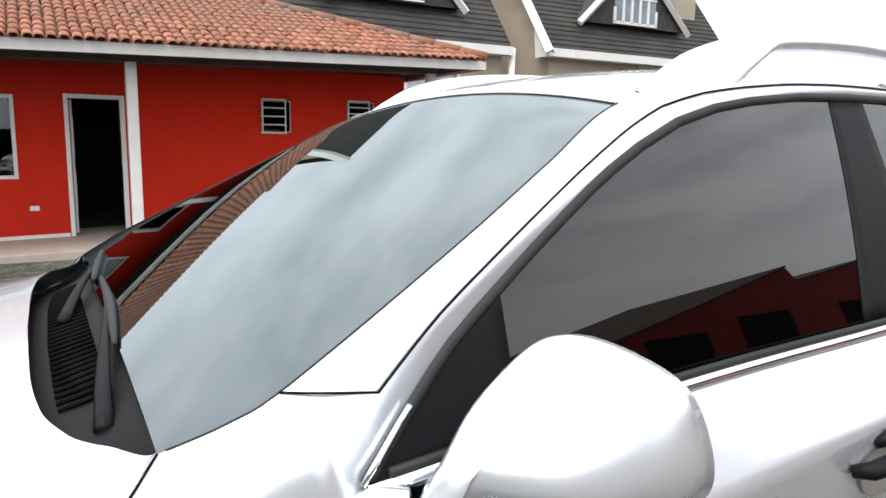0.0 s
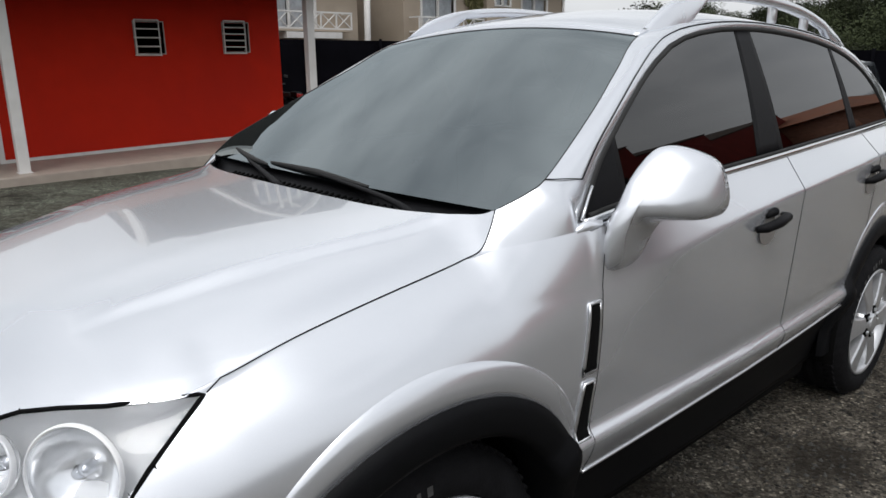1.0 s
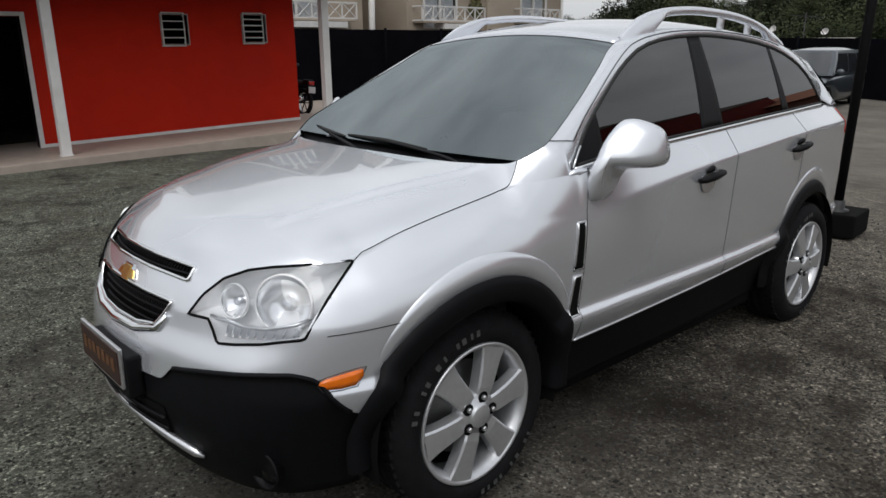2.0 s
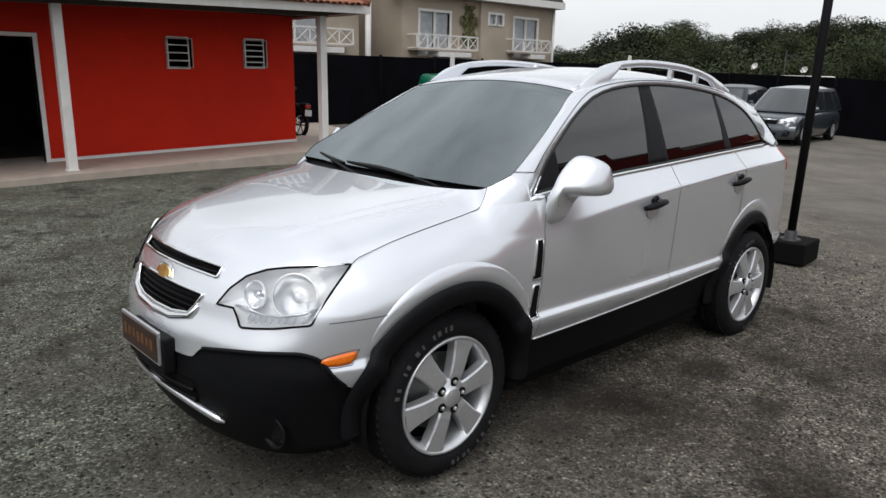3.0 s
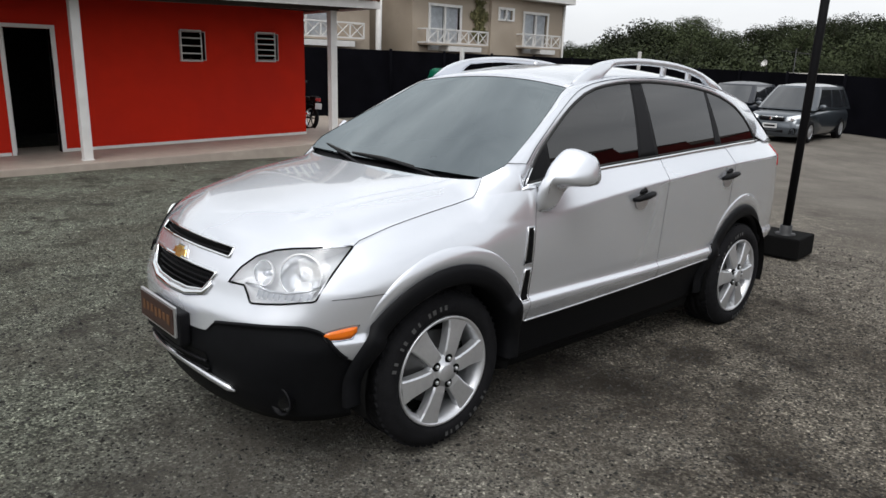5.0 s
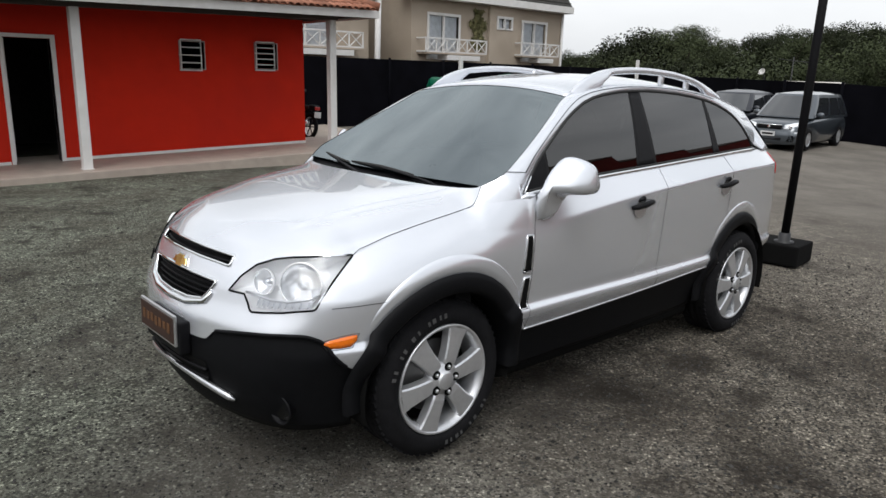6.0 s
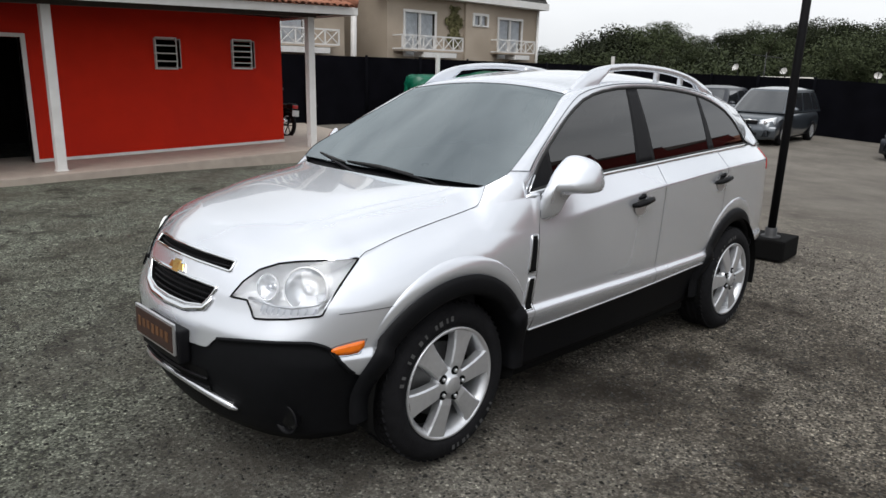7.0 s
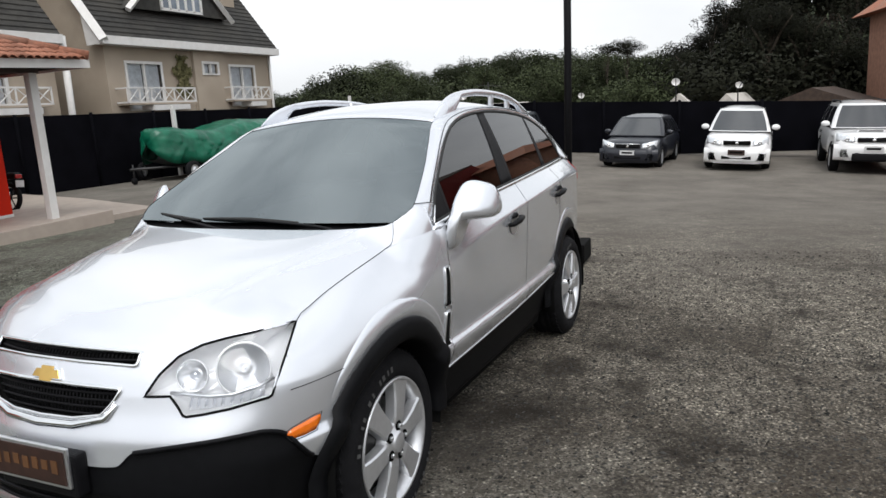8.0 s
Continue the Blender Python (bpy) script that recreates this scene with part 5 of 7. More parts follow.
part("tail_lamp", new_box(-.07, .07, .86, .89, .70, .78, bevel=.01), RED_LENS, bike)
part("plate", new_box(-.09, .09, .90, .91, .52, .66), PLATE_GREY, bike, smooth=False)
part("mudguard", tube(bmesh.new(), [(0, .50, .66), (0, .72, .64), (0, .90, .52)], .05, 8, .4), BLACK_PLASTIC, bike)
part("exhaust", tube(bmesh.new(), [(.14, -.1, .26), (.15, .3, .28), (.16, .75, .40)], [.025, .045, .05], 10), CHROME, bike)
part("handlebar", tube(bmesh.new(), [(-.36, -.30, 1.0), (-.12, -.42, .94), (.12, -.42, .94), (.36, -.30, 1.0)], .016, 8), STEEL_BLACK, bike)
part("headlight", lathe(bmesh.new(), [(.08, 0), (.085, .03), (.06, .08), (.001, .10)], 20, Matrix.Translation((0, -.56, .84)) @ Matrix.Rotation(radians(-90), 4, "X")), CHROME, bike)
for s in (1, -1):
    part("mirror", new_box(s * .36 - .05, s * .36 + .05, -.30, -.27, 1.14, 1.20, bevel=.01), STEEL_BLACK, bike)
post2 = part("fence_post", new_box(-16.0, -15.88, 25.3, 25.42, 0, 2.55, bevel=.01), WHITE_PAINT, None, smooth=False)
tagged(post2, label="white square post at the corner of the black fence", category="post")

# ---- loose stones on the yard ----
srng = np.random.RandomState(3)
base_v = np.array([(1, 0, 0), (-1, 0, 0), (0, 1, 0), (0, -1, 0), (0, 0, 1), (0, 0, -.6)], float)
base_f = np.array([(0, 2, 4), (2, 1, 4), (1, 3, 4), (3, 0, 4), (2, 0, 5), (1, 2, 5), (3, 1, 5), (0, 3, 5)])
NST = 110000
px, py = srng.uniform(-6.5, 5.0, NST), srng.uniform(-4.8, 4.4, NST)
near = np.hypot(px - 1.5, py + 1.5)
kept = (near < 3) | (srng.rand(NST) < 3.0 / np.maximum(near, 3))
px, py = px[kept], py[kept]
NST = len(px)
size = srng.uniform(.003, .0085, NST) * np.where(srng.rand(NST) > .93, 1.7, 1.0)
turn = srng.uniform(0, 6.28, NST)
ca, sa = np.cos(turn)[:, None], np.sin(turn)[:, None]
q = base_v[None] * np.stack([size * srng.uniform(.8, 1.5, NST), size, size * srng.uniform(.5, .9, NST)], 1)[:, None] * srng.uniform(.75, 1.25, (NST, 6, 1))
lie = np.array([ground_height(x, y) for x, y in zip(px, py)]) + size * .2
sv = np.stack([q[..., 0] * ca - q[..., 1] * sa + px[:, None], q[..., 0] * sa + q[..., 1] * ca + py[:, None], q[..., 2] + lie[:, None]], 2).reshape(-1, 3)
sf = (base_f[None] + 6 * np.arange(NST)[:, None, None]).reshape(-1, 3)
tagged(raw("gravel", sv, sf, STONE, smooth=False), label="loose grey stones scattered over the gravel yard", category="gravel", kind="stuff")

# ---- the silver SUV ----
# Local axes: it faces -y, its left flank is +x, wheels stand on z = 0.
CAR = pose(0.065, -0.004, -0.0025, -1.12, 0, 0.465)
suv = thing("car", "silver SUV with dark tinted glass and grey wheel arches on gravel", "car", CAR)
AXLE = 1.3535
W_SIDE = table([.20, .42, .50, .575, .596, .630, .68, .80, .90, .97, 1.05, 1.12, 1.20, 1.30], [.728, .788, .816, .846, .850, .830, .834, .846, .849, .846, .833, .814, .786, .745])
NOSE = table([.20, .30, .40, .52, .65, .75, .84, .90, .96, 1.0, 1.06], [-2.13, -2.20, -2.24, -2.26, -2.25, -2.215, -2.188, -2.158, -2.105, -2.05, -1.95])
TAIL = table([.25, .4, .6, .8, 1.0, 1.3], [2.15, 2.25, 2.28, 2.26, 2.20, 2.08])
TAPER = table([0, .5, 1.0, 1.5, 1.9, 2.3], [0, .012, .035, .075, .115, .17])
HOOD_C = table([-2.2, -2.12, -2.0, -1.8, -1.5, -1.2, -1.1], [.924, .969, 1.024, 1.074, 1.122, 1.154, 1.164])
HOOD_G = table([-2.2, -2.0, -1.853, -1.75, -1.6, -1.35, -1.2, -1.12], [.895, .912, .934, .968, 1.016, 1.068, 1.095, 1.118])
HOOD_X = table([-2.2, -2.0, -1.853, -1.5, -1.2, -1.1], [.628, .678, .700, .708, .718, .708])
BELT = table([-1.35, -1.2, -1.12, -.9, -.354, .2, .9, 1.78, 2.3], [1.068, 1.095, 1.115, 1.138, 1.184, 1.210, 1.238, 1.258, 1.25])
SPLIT = table([0, 15, 19, 23, 46, 50, 57, 60, 75, 90], [.588, .588, .592, .638, .672, .655, .53, .51, .50, .497])
SPLIT_SIDE = table([-1.35, -.9, .15, .75, 1.35], [.497, .497, .525, .545, .55])


CREASE = table([-.87, -.45, 0, .5, 1.0, 1.8], [.965, 1.030, 1.082, 1.118, 1.145, 1.165])


def flank(y, z):
    """Half-width of the doors: a flat lower panel, a rising crease and a shoulder falling back to the windows."""
    low = W_SIDE(z) if z < .68 else .834 + .05 * (z - .68)
    zc, zb = CREASE(y), BELT(y)
    xc, xb = .834 + .05 * (zc - .68) + .003, W_SIDE(zb)
    up = xc + (xb - xc) * (z - zc) / (zb - zc)
    k = .006
    h = min(1.0, max(0.0, .5 + .5 * (up - low) / k))
    return up + (low - up) * h - k * h * (1 - h)


def side_x(y, z):
    """Half-width of the flank; ahead of the doors it rolls over to the hood joint."""
    if y > -.5:
        return flank(y, z) - (TAPER(y) if y > 0 else 0)
    w = W_SIDE(min(z, 1.0))
    if y > -.87:
        f = (y + .87) / .37
        f = f * f * (3 - 2 * f)
        top = BELT(-.87)
        t = (z - (top - .24)) / .24
        if t > 0:
            w -= (w - W_SIDE(top) - .01) * min(1, t) ** 2.6
        return w * (1 - f) + flank(y, z) * f
    if y < -1.35:
        w -= 0.05 * ((-1.35 - y) / 0.5) ** 2
    if y < -.87:
        top = HOOD_G(y) if y < -1.12 else BELT(y)
        t = (z - (top - .24)) / .24
        if t > 0:
            reach = min(1.0, max(0.0, (-.89 - y) / .31)) ** 2
            edge = HOOD_X(max(-2.0, y)) * reach + (W_SIDE(BELT(-.87)) + .01) * (1 - reach)
            w -= (w - edge) * min(1, t) ** 2.6
    return w


def ridge_x(y):
    """The pressed ridge line on the hood, spreading towards the windscreen."""
    return .465 + .22 * (y + 1.817)


def hood_z(x, y):
    s = min(1.0, abs(x) / HOOD_X(y))
    c, g = HOOD_C(y), HOOD_G(y)
    power = 3.6 if y < -1.9 else 3.6 + 4.4 * min(1, (y + 1.9) / .72) ** 1.6
    dome = 0.014 * min(1, max(0, (ridge_x(y) - abs(x)) / 0.03)) * min(1, max(0, (y + 2.1) / 0.3))
    return c - (c - g) * s ** power + dome


def front_radius(a, z):
    sn, cs = math.sin(a), math.cos(a)
    rf = rs = 0.9
    n = NOSE(z)
    k = .33 + .75 * max(0, z - .80)
    for _ in range(14):
        if cs > 0.02:
            f = -1.35 - rf * cs - n - k * (rf * sn) ** 2 - 0.12 * (rf * sn) ** 4
            d = -cs - 2 * k * rf * sn * sn - 0.48 * rf ** 3 * sn ** 4
            rf -= f / d
        if sn > 0.25:
            rs = 0.5 * rs + 0.5 * side_x(max(-2.15, -1.35 - rs * cs), z) / sn
    if cs <= 0.02:
        return rs
    if sn <= 0.25:
        return rf
    return (rf ** -16 + rs ** -16) ** (-1 / 16)


def front(a, z):
    r = front_radius(a, z)
    return Vector((r * math.sin(a), -1.35 - r * math.cos(a), z))


def front_angle(x, z):
    lo, hi = 0.0, radians(68)
    for _ in range(26):
        m = (lo + hi) / 2
        if front(m, z).x < x:
            lo = m
        else:
            hi = m
    return lo


def on_front(x, z, out=0.0):
    """The point of the nose at x, z; out lifts it off the skin."""
    a = front_angle(abs(x), z)
    p = front(a, z)
    t = (front(a + .01, z) - front(a - .01, z)).normalized()
    n = Vector((-t.y, t.x, 0))
    if n.y > 0 and p.x < .6 or n.x < 0 and p.x >= .6:
        n = -n
    p = p + n * out
    return Vector((p.x if x >= 0 else -p.x, p.y, p.z))


def rear(a, z):
    """a runs from the flank (0) to the middle of the tail (90 degrees)."""
    sn, cs = math.sin(a), math.cos(a)
    n, w = TAIL(z), flank(1.35, z)
    rs = rf = 0.9
    for _ in range(12):
        if cs > 0.02:
            rs = (w - TAPER(1.35 + min(rs * sn, .95))) / cs
        if sn > 0.02:
            f = 1.35 + rf * sn - n + .12 * (rf * cs) ** 2 + .12 * (rf * cs) ** 4
            rf -= f / (sn + .24 * rf * cs * cs + .48 * rf ** 3 * cs ** 4)
    r = rs if sn <= .02 else rf if cs <= .02 else (rf ** -12 + rs ** -12) ** (-1 / 12)
    return Vector((r * cs, 1.35 + r * sn, z))


# columns along the flank: the nose, the straight, the tail; some lie exactly on panel joints
NF = 132
cols = [("f", radians(90 * i / NF)) for i in range(NF)]
marks = [-1.35, -.87, .255, 1.10, 1.35]
for a, b in zip(marks, marks[1:]):
    n = max(2, round((b - a) / 0.024))
    cols += [("s", a + (b - a) * i / n) for i in range(n)]
cols += [("r", radians(90 * i / 40)) for i in range(41)]
LOW_ROWS, UP_ROWS = 12, 68


def column(kind, u):
    if kind == "f":
        fn, zs = (lambda z: front(u, z)), SPLIT(math.degrees(u))
        p = front(u, .97)
        for _ in range(5):
            zt = hood_z(p.x, p.y)
            p = front(u, min(zt, 1.07))
        zb = .235
    elif kind == "s":
        fn, zs, zt, zb = (lambda z: Vector((side_x(u, z), u, z))), SPLIT_SIDE(u), BELT(u), .275
    else:
        fn, zs, zb = (lambda z: rear(u, z)), .55, .30
        zt = BELT(rear(u, 1.2).y)
    out = [fn(zb + (zs - zb) * j / LOW_ROWS) for j in range(LOW_ROWS)]
    return out + [fn(zs + (zt - zs) * j / UP_ROWS) for j in range(UP_ROWS + 1)]


skin = [column(*c) for c in cols]
plain = [[p.copy() for p in row] for row in skin]
ARCH_R = 0.445
ARCHES = (-AXLE - 0.012, AXLE)
for row in skin:
    for p in row:
        if p.x > .56:
            for c in ARCHES:
                d = Vector((p.y - c, p.z - .365))
                if abs(d.length - ARCH_R) < .014:
                    d = d.normalized() * ARCH_R
                    p.y, p.z = c + d.x, .365 + d.y


def clear_of_arch(i, j):
    for a, b in ((i, j), (i + 1, j), (i, j + 1), (i + 1, j + 1)):
        p = skin[a][b]
        for c in ARCHES:
            if p.x > .56 and math.hypot(p.y - c, p.z - .365) < ARCH_R - .002:
                return False
    return True


skin_n = grid_normals(plain)
LAMP = [(0.380, 0.800), (0.412, 0.860), (0.452, 0.908), (0.505, 0.934), (0.560, 0.946), (0.620, 0.953), (0.690, 0.958), (0.716, 0.87), (0.716, 0.770), (0.628, 0.754), (0.560, 0.745), (0.506, 0.740), (0.486, 0.770), (0.460, 0.801)]
GRILLE_UP = [(-0.332, 0.920), (-0.132, 0.928), (0, 0.930), (0.132, 0.928), (0.332, 0.920), (0.334, 0.884), (0.132, 0.892), (0, 0.894), (-0.132, 0.892), (-0.334, 0.884)]
GRILLE_LOW = [(0, 0.828), (0.138, 0.826), (0.303, 0.820), (0.276, 0.778), (0.242, 0.742), (0.138, 0.728), (0, 0.726), (-0.138, 0.728), (-0.242, 0.742), (-0.276, 0.778), (-0.303, 0.820), (-0.138, 0.826)]
HOLES = [LAMP, GRILLE_UP, GRILLE_LOW]


def nearest_on(poly, x, z):
    best, at = 9, None
    for (ax, az), (bx, bz) in zip(poly, poly[1:] + poly[:1]):
        dx, dz = bx - ax, bz - az
        t = min(1, max(0, ((x - ax) * dx + (z - az) * dz) / (dx * dx + dz * dz + 1e-12)))
        qx, qz = ax + dx * t, az + dz * t
        d = math.hypot(x - qx, z - qz)
        if d < best:
            best, at = d, (qx, qz)
    return best, at


hole_of = {}
for i in range(NF):
    for j, p in enumerate(skin[i]):
        for h in HOLES:
            d, at = nearest_on(h, p.x, p.z)
            if d < .0046 and p.y < -1.7:
                skin[i][j] = on_front(*at)
for i in range(NF - 1):
    for j in range(len(skin[0]) - 1):
        c = (skin[i][j] + skin[i + 1][j] + skin[i][j + 1] + skin[i + 1][j + 1]) / 4
        for k, h in enumerate(HOLES):
            if c.y < -1.7 and in_outline(c.x, c.z, h):
                hole_of[i, j] = k

i_door = cols.index(("s", -.87))
i_mid = cols.index(("s", .255))
i_rear = cols.index(("s", 1.10))
seam = 94


def region(lo, hi, j0, j1):
    return lambda i, j: lo <= i < hi and j0 <= j < j1 and clear_of_arch(i, j) and (i, j) not in hole_of


FULL = LOW_ROWS + UP_ROWS
# the dark lower band sits a little inside the paint
band = [[p - Vector((p.x, (p.y + (1.35 if p.y < 0 else -1.35)) if abs(p.y) > 1.35 else 0, 0)).normalized() * .010 for p in row] for row in skin]
grid("lower_bumper", band, GREY_PLASTIC, suv, region(0, NF, 0, LOW_ROWS + 1), True, "black textured lower bumper", .006)
grid("sill_cladding", band, GREY_PLASTIC, suv, region(NF, i_rear, 0, LOW_ROWS + 1), "two", "black lower sill cladding", .006)
grid("rear_cladding", band, GREY_PLASTIC, suv, region(i_rear, len(cols), 0, LOW_ROWS + 1), True, "black lower rear bumper", .006)
for sx in (1, -1):
    cover = grid("lamp_cover", [[Vector((p.x * sx, p.y, p.z)) for p in row] for row in skin], CLEAR, suv, lambda i, j: hole_of.get((i, j)) == 0, False, "clear headlamp cover")
    if sum(f.normal.y for f in cover.data.polygons) > 0:
        cover.data.flip_normals()

# hood: the nose's columns run on over the hood to the windscreen, so that the skin turns without a break
BACK = table([0, .30, .46, .56, .62, .70], [-1.217, -1.212, -1.200, -1.172, -1.130, -1.095])
HOOD_ROWS = 44
K_HOOD = max(i for i in range(NF) if skin[i][-1].x < .691)
CORNER = Vector((.705, -1.097, 1.186))
edge = [r[-1].copy() for r in skin[K_HOOD:] if r[-1].y < -1.19]
bend = edge[-1]
N_BEND = len(edge) - 1
edge += [p for p in smooth_curve([edge[-6], bend, Vector((.728, -1.165, 1.110)), Vector((.720, -1.130, 1.145)), CORNER], 6)[7:]]
EY = np.array([p.y for p in edge])


def edge_at(y):
    """The hood's side edge, which is the top of the wing."""
    return float(np.interp(y, EY, [p.x for p in edge])), float(np.interp(y, EY, [p.z for p in edge]))


hood_pts = []
for i in range(K_HOOD + 1):
    p0 = skin[i][-1]
    s = p0.x / skin[K_HOOD][-1].x
    row = []
    for j in range(HOOD_ROWS + 1):
        r = j / HOOD_ROWS
        y_back = BACK(.705 * s) if i < K_HOOD else CORNER.y
        y = p0.y + (y_back - p0.y) * r
        ex, ez = edge_at(max(y, EY[0]))
        x = p0.x + (s * ex - p0.x) * min(1, r * 3) if i < K_HOOD else ex
        c = HOOD_C(y)
        power = 3.6 if y < -1.9 else 3.6 + 3.4 * min(1, (y + 1.9) / .72) ** 1.4
        lift = 0.015 * min(1, max(0, (ridge_x(y) - abs(x)) / 0.022)) * min(1, max(0, (y + 2.1) / 0.5))
        z = c - (c - ez) * s ** power + lift if i < K_HOOD else ez
        if j == 0:
            start = p0.z - z
        q = max(0, (r - .80) / .20)
        zb = HOOD_C(y_back) - (HOOD_C(y_back) - edge_at(y_back)[1]) * s ** 7 + .015 * min(1, max(0, (ridge_x(y_back) - abs(x)) / 0.022))
        z += (1.167 + .019 * s ** 6 - zb) * q * q * (1 - s ** 12)
        row.append(Vector((x, y, z + start * max(0, 1 - r * 5) ** 2)) if j else p0.copy())
    hood_pts.append(row)
whole = [plain[i] + hood_pts[i][1:] for i in range(K_HOOD + 1)]
whole_n = grid_normals(whole)
if whole_n[5, -20, 2] < 0:
    whole_n = -whole_n
whole_n[0, :, 0] = 0
up_turn = 1 if skin_n[100, 20, 0] > 0 else -1
skin_n = skin_n * up_turn
skin_n[:K_HOOD + 1] = whole_n[:, :FULL + 1]
hood_n = whole_n[:, FULL:]
grid("hood", hood_pts, SILVER, suv, None, True, "silver hood with a raised middle", normals=hood_n)
grid("front_bumper", skin, SILVER, suv, region(0, seam, LOW_ROWS, FULL), True, "silver front bumper and nose panel", normals=skin_n)
grid("fender", skin, SILVER, suv, region(seam, i_door, LOW_ROWS, FULL), False, "silver front wing", normals=skin_n)
grid("front_door", skin, SILVER, suv, region(i_door, i_mid, LOW_ROWS, FULL), False, "silver front door", normals=skin_n)
grid("rear_door", skin, SILVER, suv, region(i_mid, i_rear, LOW_ROWS, FULL), False, "silver rear door", normals=skin_n)
grid("quarter_panel", skin, SILVER, suv, region(i_rear, len(cols), LOW_ROWS, FULL), True, "silver rear quarter and tail", normals=skin_n)
right = [[Vector((-p.x, p.y, p.z)) for p in row] for row in skin]
grid("flank", right, SILVER, suv, region(seam, i_rear, LOW_ROWS, FULL), False, "silver right flank", normals=skin_n * np.array([-1, 1, 1]))


def lip(name, pts, r, mat, both=True, closed=False, label="", flat=1.0, seg=6):
    if both:
        part(name, tube(bmesh.new(), [(-Vector(p).x, Vector(p).y, Vector(p).z) for p in pts], r, seg, flat, closed), mat, suv, label)
    return part(name, tube(bmesh.new(), pts, r, seg, flat, closed), mat, suv, label)


# panel joints
lip("hood_joint", [on_front(.690, .959, .001)] + [p + Vector((.0006, 0, .0014)) for p in edge], .0013, GAP)
for k in (i_door, i_mid, i_rear):
    lip("door_joint", [p + Vector((.0004, 0, 0)) for p in skin[k][LOW_ROWS:] if min(math.hypot(p.y - c, p.z - .365) for c in ARCHES) > .49], .0009, GAP)
lip("bumper_joint", [front(radians(a), .775 + .02 * (a - 52) / 38) + Vector((.002, -.001, 0)) for a in range(53, 86, 3)], .0011, GAP)
lip("sill_joint", [skin[i][LOW_ROWS] + Vector((.001, 0, 0)) for i in range(i_door, i_rear)], .0042, SATIN, label="thin bright sill edge")

# ---- glasshouse ----
WIN_TOP = table([-.905, -.84, -.78, -.70, -.62, -.47, -.35, -.23, .05, .35, .70, 1.08, 1.38, 1.52, 1.60, 1.64], [1.150, 1.220, 1.278, 1.336, 1.390, 1.481, 1.538, 1.580, 1.620, 1.632, 1.622, 1.586, 1.512, 1.435, 1.350, 1.285])


def glass_x(y, z):
    bow = .012 * math.sin(math.pi * min(1, max(0, (z - 1.15) / .48)))
    return .785 - .407 * (z - 1.17) - (TAPER(y) if y > 0 else 0) + bow


def side_pane(name, y0, y1, mat, label="", inset=0.0, n=20, m=10):
    pts = []
    (a0, a1), (b0, b1) = (v if isinstance(v, tuple) else (v, v) for v in (y0, y1))
    for i in range(n + 1):
        foot_y, head_y = a0 + (b0 - a0) * i / n, a1 + (b1 - a1) * i / n
        lo, hi = BELT(foot_y) + .014, max(WIN_TOP(head_y) - .004, BELT(foot_y) + .015)
        row = []
        for j in range(m + 1):
            y, z = foot_y + (head_y - foot_y) * j / m, lo + (hi - lo) * j / m
            row.append(Vector((glass_x(y, z) - inset, y, z)))
        pts.append(row)
    if mat is not TINT:
        return grid(name, pts, mat, suv, None, "two", label, .003)
    # the glass bows: nearly upright at the belt, leaning further in towards the roof
    lean = np.array([[(1.0, 0.0, .40 + .20 * min(1.0, max(-1.0, (p.z - 1.42) / .2))) for p in row] for row in pts])
    return grid(name, pts, mat, suv, None, "two", label, 0, lean / np.linalg.norm(lean, axis=2, keepdims=True))


side_pane("front_window", -.90, (.045, .145), TINT, "dark tinted front door glass", n=40)
side_pane("pillar_trim", (.045, .145), (.254, .262), BLACK_PLASTIC, "black door pillar", inset=-.002, n=6)
side_pane("rear_window", (.254, .262), (.975, 1.008), TINT, "dark tinted rear door glass", n=24)
side_pane("pillar_trim", (.975, 1.008), (1.068, 1.040), BLACK_PLASTIC, "black door pillar", inset=-.002, n=6)
side_pane("quarter_window", (1.068, 1.040), 1.635, TINT, "dark tinted quarter glass", n=24)
# black mirror corner at the foot of the front window
side_pane("mirror_patch", -.90, -.70, BLACK_PLASTIC, "black window corner", inset=-.003, n=8)

win_edge = [Vector((glass_x(y, WIN_TOP(y)), y, WIN_TOP(y))) for y in
            [-.905, -.88, -.86, -.84, -.81, -.78, -.74, -.70, -.66, -.62, -.57, -.52, -.47, -.4, -.3, -.2, -.1, .05, .2, .35, .5, .7, .9, 1.08, 1.22, 1.34, 1.42, 1.48, 1.52, 1.56, 1.60, 1.64]]
lip("window_seal", win_edge, .009, RUBBER)
lip("belt_trim", [Vector((glass_x(y, BELT(y)) + .006, y, BELT(y) + .008)) for y in np.linspace(-.905, 1.64, 50)], .010, CHROME, label="bright belt moulding", flat=1.1)
lip("belt_seal", [Vector((glass_x(y, BELT(y)) + .004, y, BELT(y) + .022)) for y in np.linspace(-.88, 1.62, 50)], .006, RUBBER)
low = [r[-1] for r in skin if -.955 < r[-1].y < -.85]
lip("corner_trim", [low[0] + Vector((-.006, 0, -.004)), (low[len(low) // 2] + win_edge[0]) / 2 + Vector((.002, 0, -.004)), low[-1] + Vector((-.012, 0, .004))], [.008, .017, .010], SILVER, label="silver corner of the front window")
lip("door_frame_joint", [Vector((p.x + .010, p.y - .006, p.z + .004)) for p in win_edge[:4]], .004, CHROME, label="bright window corner")

